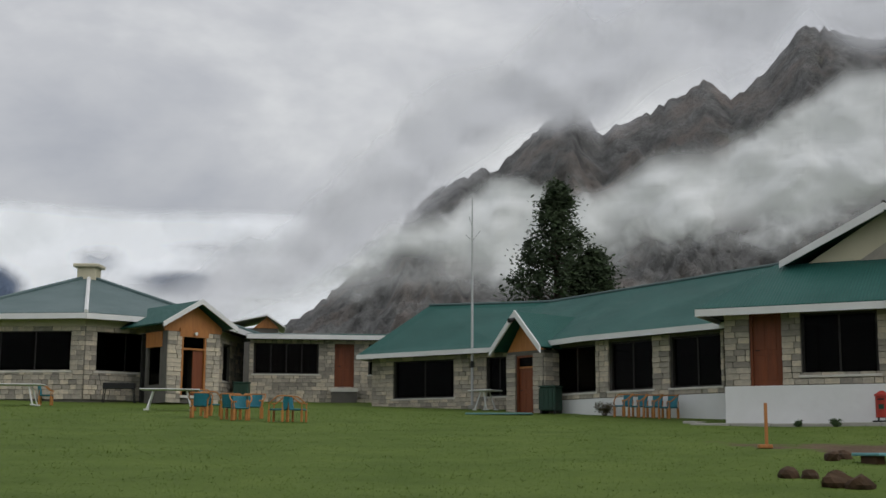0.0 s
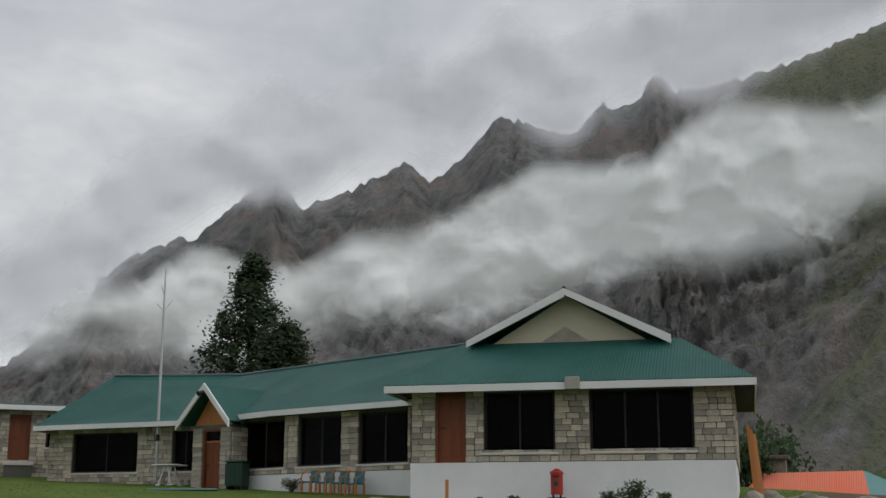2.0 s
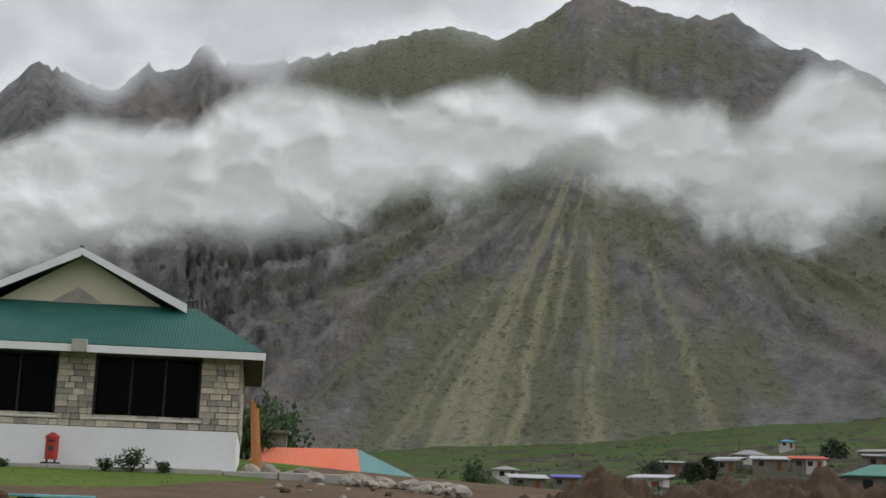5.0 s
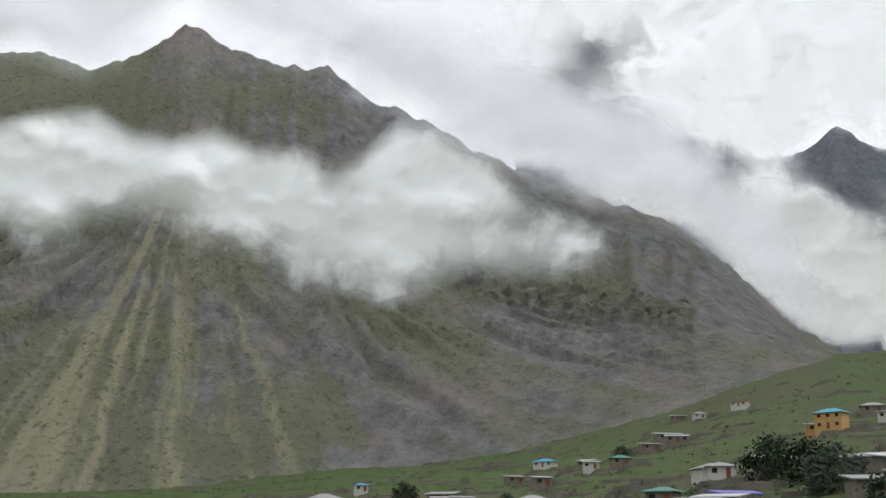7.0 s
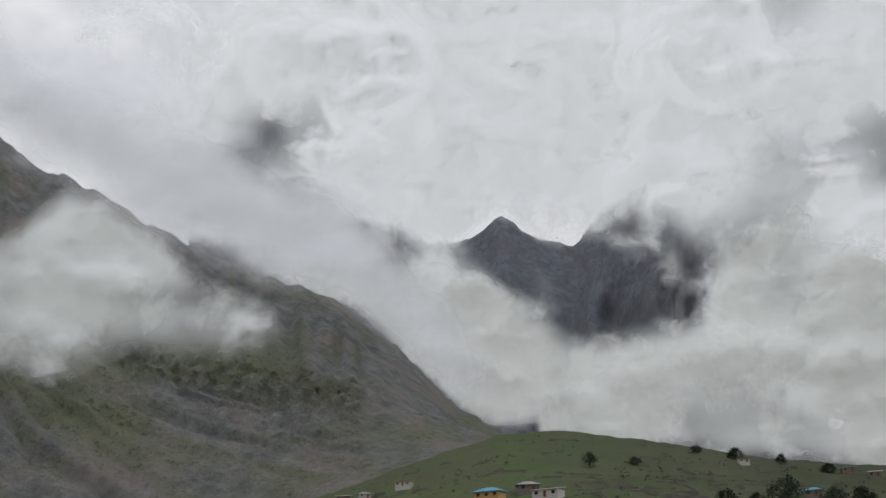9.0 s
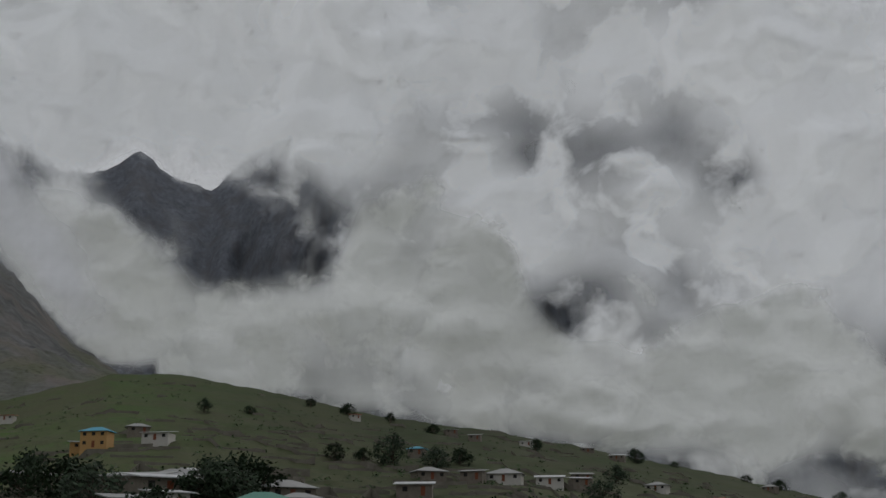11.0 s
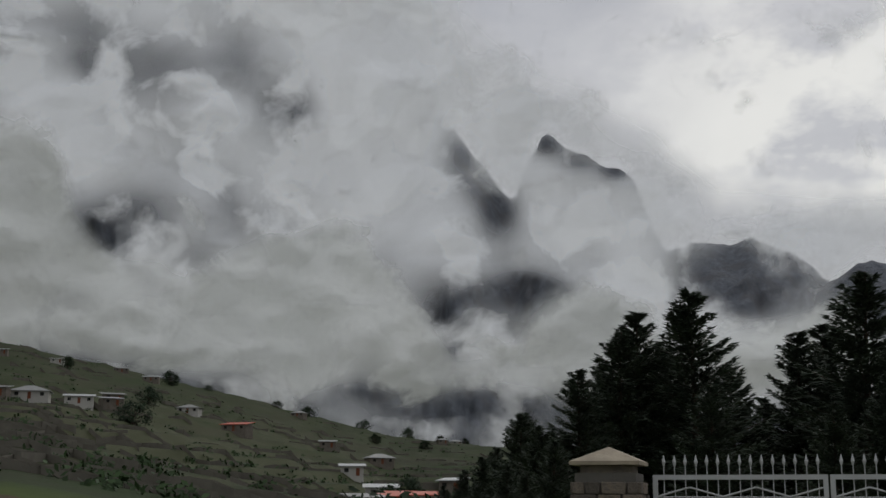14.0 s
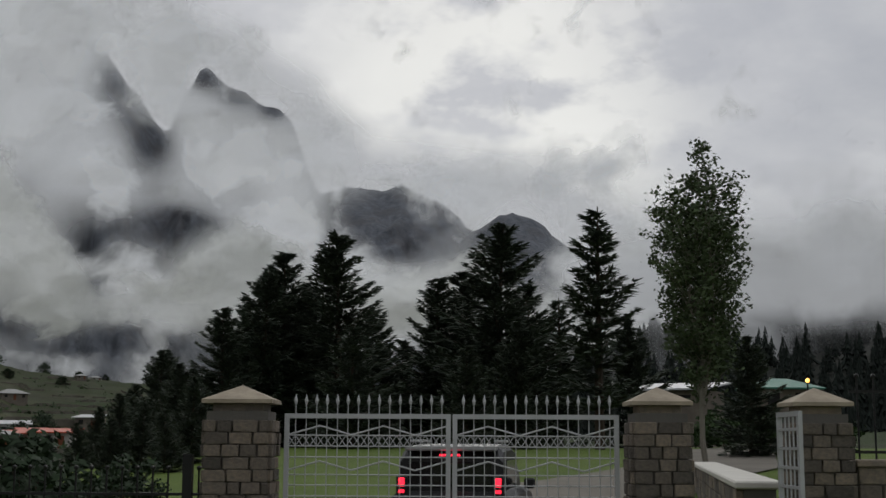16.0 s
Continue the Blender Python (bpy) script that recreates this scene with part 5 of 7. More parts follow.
build_pillar(-0.78, 0.70, "square stone gate pillar with a plastered pyramid cap", 70)
build_pillar(GATE_W + 0.07, 0.61, "square stone gate pillar between drive and side gate", 75)
build_pillar(5.40, 0.60, "square stone pillar beside the open side gate", 80)


def build_gate():
    h = thing("double_gate", gate_pose(0.0, 0.35), "closed silver-painted iron double gate with spear tips", "gate")
    top, low = 0.26, -1.62
    levels = [0.055, -0.06, -0.175, -0.36, -0.47, -0.585, -0.70, -0.85, -1.05, -1.25, -1.45]
    for x0, x1 in ((0.03, GATE_W / 2 - 0.01), (GATE_W / 2 + 0.01, GATE_W - 0.03)):
        leaf = part("leaf_frame", boxes((x0, x1, -0.025, 0.025, top - 0.025, top + 0.025), (x0, x1, -0.025, 0.025, low, low + 0.05), (x0, x0 + 0.05, -0.025, 0.025, low + 0.05, top - 0.025),
                                        (x1 - 0.05, x1, -0.025, 0.025, low + 0.05, top - 0.025)), IRON_WHITE, h)
        n = 15
        for i in range(n):
            x = x0 + 0.05 + (x1 - x0 - 0.1) * (i + 0.6) / n
            b = part("picket", bar(bmesh.new(), (x, 0, low + 0.05), (x, 0, top + 0.12), 0.006), IRON_WHITE, leaf)
            bm = bmesh.new()
            bar(bm, (x, 0, top + 0.12), (x, 0, top + 0.16), 0.010, 0.022)
            bar(bm, (x, 0, top + 0.16), (x, 0, top + 0.235), 0.022, 0.002)
            part("spear_tip", bm, IRON_WHITE, leaf)
        for z in levels:
            part("rail", bar(bmesh.new(), (x0 + 0.03, 0, z), (x1 - 0.03, 0, z), 0.007), IRON_WHITE, leaf)
        w = (x1 - x0 - 0.08) / 5
        for zc in (0.108, -0.265):
            for i in range(5):
                xa = x0 + 0.04 + i * w
                u = 1 if i % 2 == 0 else -1
                part("zigzag", bar(bmesh.new(), (xa, 0, zc - 0.048 * u), (xa + w, 0, zc + 0.048 * u), 0.009), IRON_WHITE, leaf)
        bm = bmesh.new()
        k = 22
        ww = (x1 - x0 - 0.08) / k
        for i in range(k):
            xa = x0 + 0.04 + i * ww
            bar(bm, (xa, 0, -0.06), (xa + ww, 0, 0.055), 0.005, None, 4)
            bar(bm, (xa, 0, 0.055), (xa + ww, 0, -0.06), 0.005, None, 4)
        tagged(part("lattice", bm, IRON_WHITE, leaf, "lattice band of crossed bars"), kind="stuff")
    bm = bmesh.new()
    bar(bm, (1.35, -0.04, -0.80), (2.3, -0.04, -0.79), 0.018)
    part("bolt", bm, IRON_WHITE, h, "sliding bolt")
    return h


build_gate()


def build_side_gate():
    h = thing("side_gate", GATE_M @ pose(5.22, -0.03, 0, 0, 0, -91), "white side gate leaf standing open against its pillar", "gate")
    f = part("leaf_frame", boxes((0, 0.9, -0.02, 0.02, 0.26, 0.31), (0, 0.9, -0.02, 0.02, -1.6, -1.55), (0, 0.05, -0.02, 0.02, -1.55, 0.26), (0.85, 0.9, -0.02, 0.02, -1.55, 0.26)), IRON_WHITE, h)
    for i in range(9):
        z = -1.4 + i * 0.19
        part("rail", boxes((0.05, 0.85, -0.012, 0.012, z, z + 0.03)), IRON_WHITE, f)
    for i in range(5):
        x = 0.05 + 0.8 * (i + 0.5) / 5
        part("picket", bar(bmesh.new(), (x, 0, -1.55), (x, 0, 0.26), 0.009), IRON_WHITE, f)
    return h


build_side_gate()


def build_fence(a, b, z0, z1, n, label, rails=(0.1, 0.8), r=0.011, post_every=0):
    A, B = Vector(a), Vector(b)
    h = thing("iron_fence", pose(A.x, A.y, 0, 0, 0, math.degrees(math.atan2(B.y - A.y, B.x - A.x))), label, "fence")
    L = math.hypot(B.x - A.x, B.y - A.y)
    for k in rails:
        z = z0 + (z1 - z0) * k
        part("rail", boxes((0, L, -0.015, 0.015, z, z + 0.03)), IRON_DARK, h)
    for i in range(n):
        x = L * (i + 0.5) / n
        p = part("picket", bar(bmesh.new(), (x, 0, z0), (x, 0, z1), r), IRON_DARK, h)
        bm = bmesh.new()
        bmesh.ops.create_icosphere(bm, subdivisions=1, radius=0.03, matrix=Matrix.Translation((x, 0, z1)))
        part("knob", bm, IRON_DARK, p)
    if post_every:
        for x in np.arange(0, L + 0.01, post_every):
            part("post", boxes((x - 0.05, x + 0.05, -0.05, 0.05, z0 - 0.2, z1 + 0.15)), IRON_DARK, h)
    return h


gl = GATE_M @ Vector((-0.80, 0.4, 0))
fl = GATE_M @ Vector((-6.4, 0.4, 0))
build_fence((fl.x, fl.y), (gl.x, gl.y), -1.75, -0.30, 34, "low black iron railing with round knobs beside the gate", post_every=2.7)
gr = GATE_M @ Vector((6.1, 0.4, 0))
fr = GATE_M @ Vector((11.5, 0.4, 0))
build_fence((gr.x, gr.y), (fr.x, fr.y), -0.20, 0.72, 30, "black spiked iron railing on a low stone wall")


def build_low_wall():
    h = thing("boundary_wall", GATE_M @ pose(6.1, 0.2, 0), "low stone boundary wall under the railing", "wall")
    part("core", boxes((0, 5.6, 0.03, 0.37, GZ - 0.1, -0.25)), MORTAR, h)
    part("coping", boxes((-0.02, 5.6, -0.04, 0.44, -0.25, -0.17), bevel=0.015), PILLAR_STONE, h)
    lay_stones(h, 0, 5.6, GZ, -0.25, [], y=0.02, course=0.18, wide=(0.22, 0.4), depth=0.07, meshes=PILLAR_STONES, seed=90)
    a, b = Vector((22.3, -20.8, 0)), Vector((11.0, -11.2, 0))
    m, L = wing_frame((b.x, b.y), (a.x, a.y))
    h2 = thing("drive_wall", m, "low stone wall with white coping along the drive", "wall")
    part("core", boxes((0, L, 0.03, 0.40, GZ - 0.2, -0.53)), MORTAR, h2)
    part("coping", boxes((-0.05, L, -0.06, 0.50, -0.53, -0.44), bevel=0.02), SILL, h2, "whitish flat coping stones")
    lay_stones(h2, 0, L, GZ, -0.53, [], y=0.44, course=0.2, wide=(0.25, 0.5), depth=0.09, meshes=PILLAR_STONES, seed=91)


build_low_wall()


def strip_on_ground(name, centre, width, mat, lift, label, category):
    """A road that follows the ground along a line of (x, y) places."""
    pts = []
    for (x0, y0), (x1, y1) in zip(centre, centre[1:]):
        k = max(2, int(math.hypot(x1 - x0, y1 - y0) / 0.8))
        pts += [(x0 + (x1 - x0) * i / k, y0 + (y1 - y0) * i / k) for i in range(k)]
    pts.append(centre[-1])
    vs, fs = [], []
    for i, (x, y) in enumerate(pts):
        xa, ya = pts[max(0, i - 1)]
        xb, yb = pts[min(len(pts) - 1, i + 1)]
        n = Vector((ya - yb, xb - xa, 0)).normalized()
        for j in range(9):
            s = (j / 8 - 0.5) * width * (1 + 0.05 * fbm(i * 0.2, j, 3, 2))
            px, py = x + n.x * s, y + n.y * s
            vs.append((px, py, ground_at(px, py) + lift))
    for i in range(len(pts) - 1):
        for j in range(8):
            fs.append((i * 9 + j, i * 9 + j + 1, (i + 1) * 9 + j + 1, (i + 1) * 9 + j))
    ob = raw(name, vs, fs, mat, None, "", True)
    return tagged(ob, label, category, kind="structure")


ROAD = material("dusty_concrete_road", (0.20, 0.18, 0.15), 0.95, vary=(0.11, 0.10, 0.08), scale=0.6, fine=8, amount=0.45, bump=0.5)
strip_on_ground("road", [(6, -3.5), (12, -7), (17, -10.5), (22, -16.5), (30.2, -28.0), (43.5, -41.5), (63, -64), (85, -95)], 4.2, ROAD, 0.05, "dusty concrete drive beyond the gate", "road")


def build_car():
    """A dark four-wheel drive seen from behind, brake lights on."""
    m = pose(16.1, -9.9, -1.80, 0, 0, -121.5 - 8)  # x across, y forward
    h = thing("car", m, "dark grey off-road car with brake lights on, behind the gate", "car")
    paint = material("dark_grey_car_paint", (0.022, 0.023, 0.025), 0.35, 0.3, amount=0.15, bump=0.0)
    glass = material("dark_car_glass", (0.01, 0.01, 0.012), 0.08, bump=0.0, amount=0.1, spec=0.6)
    rubber = material("tyre_rubber", (0.015, 0.015, 0.015), 0.9)
    silver = material("silver_roof_rail", (0.45, 0.45, 0.46), 0.4, 0.6, amount=0.2, bump=0.0)
    red = lamp_material("lit_brake_lamp", (1.0, 0.02, 0.05), 2.2)

    def hull(name, sections, mat, label=""):
        # sections: (y, half width, z0, z1)
        bm = bmesh.new()
        rings = []
        for y, w, z0, z1 in sections:
            c = min(w, (z1 - z0) / 2) * 0.25
            pts = [(-w + c, z0), (w - c, z0), (w, z0 + c), (w, z1 - c), (w - c, z1), (-w + c, z1), (-w, z1 - c), (-w, z0 + c)]
            rings.append([bm.verts.new((x, y, z)) for x, z in pts])
        for a, b in zip(rings, rings[1:]):
            for i in range(8):
                bm.faces.new((a[i], a[(i + 1) % 8], b[(i + 1) % 8], b[i]))
        bm.faces.new(list(reversed(rings[0])))
        bm.faces.new(rings[-1])
        bmesh.ops.recalc_face_normals(bm, faces=list(bm.faces))
        return part(name, bm, mat, h, label)

    hull("body", [(0.0, 0.80, 0.45, 1.02), (0.06, 0.86, 0.35, 1.08), (1.0, 0.89, 0.32, 1.10), (3.2, 0.89, 0.32, 1.08), (4.35, 0.86, 0.35, 0.98), (4.5, 0.75, 0.42, 0.85)], paint)
    cab = hull("cabin", [(0.12, 0.76, 1.06, 1.55), (0.35, 0.74, 1.06, 1.72), (1.6, 0.74, 1.06, 1.76), (2.5, 0.72, 1.06, 1.70), (3.25, 0.74, 1.04, 1.14)], paint)
    part("rear_window", boxes((-0.60, 0.60, 0.10, 0.145, 1.14, 1.50), bevel=0.02), glass, cab, "dark rear window")
    part("side_window", boxes((0.735, 0.765, 0.6, 2.4, 1.16, 1.52)), glass, cab)
    part("side_window", boxes((-0.765, -0.735, 0.6, 2.4, 1.16, 1.52)), glass, cab)
    part("spoiler", boxes((-0.66, 0.66, -0.02, 0.30, 1.66, 1.73), bevel=0.02), silver, cab, "pale roof edge")
    for x in (-0.62, 0.62):
        part("roof_rail", boxes((x - 0.025, x + 0.025, 0.35, 2.2, 1.78, 1.82), bevel=0.01), silver, cab)
    part("high_brake_light", boxes((-0.15, 0.15, -0.03, 0.0, 1.585, 1.615)), red, cab, "lit high brake light")
    for x in (-0.70, 0.70):
        t = part("tail_light", boxes((x - 0.08, x + 0.08, -0.03, 0.05, 0.98, 1.30), bevel=0.015), paint, h)
        part("brake_lamp", boxes((x - 0.045, x + 0.045, -0.045, -0.03, 1.15, 1.28), bevel=0.01), red, t, "lit red brake lamp")
        part("lower_lamp", boxes((x - 0.045, x + 0.045, -0.045, -0.03, 1.06, 1.11), bevel=0.01), red, t, "lit red lamp")
    part("bumper", boxes((-0.85, 0.85, -0.10, 0.06, 0.45, 0.66), bevel=0.04), silver, h, "grey rear bumper")
    part("number_plate", boxes((-0.26, 0.26, -0.115, -0.10, 0.70, 0.81)), WHITE, h, "plain pale number plate")
    for x in (-0.95, 0.95):
        part("wing_mirror", boxes((x - 0.09, x + 0.09, 2.5, 2.6, 1.05, 1.22), bevel=0.03), paint, h)
    for x in (-0.78, 0.78):
        for y in (0.85, 3.6):
            bm = bmesh.new()
            bar(bm, (x - 0.11, y, 0.36), (x + 0.11, y, 0.36), 0.36, None, 24)
            w = part("wheel", bm, rubber, h)
            bm = bmesh.new()
            bar(bm, (x - 0.115, y, 0.36), (x + 0.115, y, 0.36), 0.2, None, 16)
            part("rim", bm, silver, w)


build_car()


# ---- trees ----
def leaf_cloud(rng, spots, size, count, flat=0.5, spread=0.3):
    """Small leaf blades scattered round the given spots (place, radius)."""
    vs, fs = [], []
    for p, rad in spots:
        for _ in range(count):
            d = Vector((rng.gauss(0, 1), rng.gauss(0, 1), rng.gauss(0, flat)))
            c = p + d * rad * 0.55
            s = size * rng.uniform(0.6, 1.4)
            u = Vector((rng.uniform(-1, 1), rng.uniform(-1, 1), rng.uniform(-1, 1) * 0.7)).normalized()
            w = u.orthogonal().normalized() * s * 0.5
            k = len(vs)
            vs += [c - u * s, c + w, c + u * s, c - w]
            fs.append((k, k + 1, k + 2, k + 3))
    return vs, fs


def conifer(height, radius, seed, bare=0.12, mat=NEEDLES, droop=-0.05, dens=1.0, name="conifer", label="tall dark conifer", irregular=0.25, spacing=1.0):
    """Trunk, whorls of limbs and needle sprays along them."""
    rng = random.Random(seed)
    t = thing(name, Matrix(), label, "tree")
    bm = bmesh.new()
    bend = Vector((rng.uniform(-1, 1), rng.uniform(-1, 1), 0)) * 0.02 * height
    prev = Vector((0, 0, -0.4))
    for i in range(8):
        f = (i + 1) / 8
        p = Vector((bend.x * f * f, bend.y * f * f, height * f))
        bar(bm, prev, p, height * 0.018 * (1.05 - i / 8) + 0.02, height * 0.018 * (1.05 - (i + 1) / 8) + 0.015, 7)
        prev = p
    vs, fs = [], []
    z = bare * height
    while z < height * 0.985:
        f = z / height
        ring = rng.uniform(1 - irregular, 1 + irregular * 0.5)
        for i in range(rng.randint(5, 7)):
            lim = radius * (1 - f) ** 0.78 * ring * rng.uniform(1 - irregular, 1.1) + 0.10
            a = rng.uniform(0, 2 * math.pi)
            o = Vector((bend.x * f * f, bend.y * f * f, z + rng.uniform(-0.15, 0.15)))
            flat_out = Vector((math.cos(a), math.sin(a), 0))
            side = Vector((-math.sin(a), math.cos(a), 0))
            lift = droop * (1 - f) + 0.55 * f

            def bough(g):
                return o + flat_out * lim * g + Vector((0, 0, lim * (lift * g - 0.22 * g + 0.38 * g * g)))

            for g0, g1 in ((0.0, 0.5), (0.5, 1.0)):
                bar(bm, bough(g0), bough(g1), 0.010 + 0.014 * lim * (1 - g0), 0.006 + 0.008 * lim * (1 - g1), 4)
            k = max(3, int(lim * 5.5))
            for j in range(k):
                g = (j + 0.7) / k
                c = bough(g)
                wid = lim * 0.30 * (1.1 - g) + 0.10
                for _ in range(int(10 * dens)):
                    off = rng.uniform(-1, 1)
                    q = c + side * off * wid + Vector((0, 0, rng.uniform(-0.16, 0.10) * (0.5 + lim * 0.25)))
                    d = (flat_out * 0.8 + side * off * 0.9 + Vector((0, 0, rng.uniform(-0.25, 0.55)))).normalized()
                    s = rng.uniform(0.20, 0.40) * (0.75 + 0.03 * height)
                    w = d.cross(Vector((rng.uniform(-1, 1), rng.uniform(-1, 1), 1.0))).normalized() * s * 0.17
                    m0 = len(vs)
                    vs += [q - d * s * 0.4, q + w, q + d * s, q - w]
                    fs.append((m0, m0 + 1, m0 + 2, m0 + 3))
        z += (0.34 + 0.28 * (1 - f)) / spacing
    part("trunk", bm, BARK, t)
    raw("crown", vs, fs, mat, t, "dark needle sprays")
    return t


CONIFERS = [conifer(14.0, 5.0, 1, 0.04, irregular=0.22), conifer(13.0, 5.2, 2, 0.04, irregular=0.3), conifer(12.0, 3.1, 3, 0.20, irregular=0.45, spacing=0.85, droop=0.05)]
# bearing, distance, height, which
STAND = ((109.2, 62, 4.4, 1), (110.2, 66, 3.6, 0), (111.5, 66, 6.6, 1), (112.4, 74, 7.6, 0), (113.2, 70, 9.0, 1), (114.2, 72, 10.4, 0), (115.2, 78, 9.2, 1), (116.6, 70, 11.2, 0), (118.2, 74, 7.4, 1), (119.4, 84, 6.4, 0),
         (121.0, 78, 9.8, 1), (122.0, 84, 11.0, 0), (123.7, 74, 12.6, 1), (125.2, 78, 9.4, 0), (126.5, 82, 9.0, 2), (128.2, 66, 12.0, 2), (129.6, 80, 7.4, 1), (124.5, 66, 6.0, 0), (117.2, 62, 5.4, 1), (122.3, 58, 4.2, 0), (108.8, 56, 4.0, 1), (107.9, 60, 2.9, 0), (107.2, 52, 2.2, 1), (106.4, 50, 1.7, 0), (105.5, 48, 1.2, 1), (109.6, 48, 3.0, 0), (110.3, 44, 2.4, 1), (106.9, 40, 1.1, 0), (108.2, 40, 1.6, 1), (109.2, 38, 1.3, 0), (104.4, 44, 0.8, 1), (134.7, 52, 4.2, 1))
used = set()
for i, (az, d, hgt, kind) in enumerate(STAND):
    src = CONIFERS[kind]
    m = Matrix.Translation(at(az, d, -0.3)) @ pose(0, 0, 0, 0, 0, 47 * i)
    s = (hgt + 0.8) / (14.0, 13.0, 12.0)[kind]
    if kind in used:
        t = copy_thing(src, m)
    else:
        t = src
        t.matrix_world = m
        used.add(kind)
    t.scale = (s * 1.12, s * 1.12, s)
    tagged(t, "open-crowned dark pine with bare lower trunk" if kind == 2 else "dense dark conifer with spreading boughs", "tree", "conifers beyond the gate")


def poplar(height, width, seed):
    """Steep stems with upright leafy twigs in loose clumps, so that the sky shows between them."""
    rng = random.Random(seed)
    t = thing("poplar", Matrix(), "tall slender poplar with airy dark green leaves", "tree")
    bm = bmesh.new()
    spots = []
    stems = [(0.0, 0.0, 1.0, 0.0, 0.10), (0.95, 0.25, 0.80, 1.0, 0.07), (-0.85, 0.2, 0.84, 2.0, 0.06), (0.35, -0.7, 0.74, 3.0, 0.06), (-0.3, 0.75, 0.70, 4.0, 0.06)]
    for k, (sx, sy, top, ph, thick) in enumerate(stems):
        z0 = 0.0 if k == 0 else height * (0.16 + 0.03 * k)
        prev = Vector((0, 0, z0))
        for i in range(12):
            f = (i + 1) / 12
            p = Vector((sx * min(1, f * 1.6) + 0.10 * math.sin(f * 7 + ph), sy * min(1, f * 1.6) + 0.10 * math.cos(f * 6 + ph), z0 + (height * top - z0) * f))
            bar(bm, prev, p, thick * (1.1 - f), thick * (1.02 - f) + 0.01, 7)
            rel = p.z / height
            if rel > 0.22:
                prof = math.sin(min(1.0, max(0.0, (rel - 0.12) / 0.92)) ** 0.8 * math.pi) ** 0.6
                for _ in range(7):
                    a = rng.uniform(0, 2 * math.pi)
                    reach = width / 2 * prof * rng.uniform(0.25, 0.75)
                    o = prev.lerp(p, rng.random())
                    tip = o + Vector((math.cos(a) * reach, math.sin(a) * reach, reach * rng.uniform(0.7, 1.5)))
                    if tip.z > height:
                        continue
                    bar(bm, o, tip, 0.016, 0.005, 4)
                    for q in (0.55, 0.8, 1.0):
                        spots.append((o.lerp(tip, q) + Vector((rng.gauss(0, 0.08), rng.gauss(0, 0.08), 0)), 0.24))
            prev = p
    part("trunk", bm, PALE_BARK, t)
    vs, fs = leaf_cloud(rng, spots, 0.085, 13, 0.9)
    raw("crown", vs, fs, LEAVES, t, "small dark green leaves")
    return t


pop = poplar(11.3, 4.0, 5)
pop.matrix_world = Matrix.Translation(at(132.75, 45, -0.2))


def cypress(height, radius, seed):
    """A broad evergreen with a pointed top and a rounder shoulder."""
    rng = random.Random(seed)
    t = thing("evergreen_tree", Matrix(), "dark feathery evergreen tree behind the lodge roof", "tree")
    bm = bmesh.new()
    bar(bm, (0, 0, -0.3), (0, 0, height * 0.9), 0.25, 0.04, 8)
    bar(bm, (0.1, 0, 1), (1.5, 0.1, height * 0.66), 0.16, 0.03, 7)
    spots = []
    for cx, top, rad in ((0.0, height, radius), (1.4, height * 0.70, radius * 0.85)):
        for i in range(190):
            f = rng.uniform(0.15, 1.0)
            r = rad * (1.02 - f) ** 0.72 * rng.uniform(0.35, 1.0)
            a = rng.uniform(0, 2 * math.pi)
            tip = Vector((cx + r * math.cos(a), r * math.sin(a), top * f))
            bar(bm, (cx * min(1, f * 1.5), 0, top * f - 0.5 * r), tip, 0.03, 0.008, 4)
            spots.append((tip, 0.40 + 0.30 * (1 - f)))
            spots.append((tip + Vector((0, 0, 0.35)), 0.18))
    part("trunk", bm, BARK, t)
    vs, fs = leaf_cloud(rng, spots, 0.10, 46, 1.3)
    raw("crown", vs, fs, CYPRESS, t, "dense dark foliage")
    return t


ev = cypress(11.0, 3.1, 9)
ev.matrix_world = Matrix.Translation(at(3.6, 62, -0.6)) @ pose(0, 0, 0, 0, 0, 0)
ev.scale = (1.3, 1.3, 1.0)

# ---- lawn furniture and things round the lodge ----
TURQ = material("turquoise_woven_plastic", (0.014, 0.17, 0.22), 0.5, vary=(0.009, 0.10, 0.135), scale=8, fine=60, amount=0.3)
CANE = material("varnished_cane", (0.52, 0.22, 0.055), 0.5, vary=(0.33, 0.13, 0.03), scale=6, amount=0.4)
PLASTIC_WHITE = material("white_plastic_table", (0.72, 0.73, 0.72), 0.5, vary=(0.55, 0.55, 0.53), amount=0.2)
GREEN_PAINT = material("dark_green_paint", (0.012, 0.055, 0.035), 0.55, vary=(0.02, 0.035, 0.025), amount=0.4)
RED_PAINT = material("post_box_red_paint", (0.42, 0.035, 0.02), 0.5, vary=(0.25, 0.02, 0.012), amount=0.35)


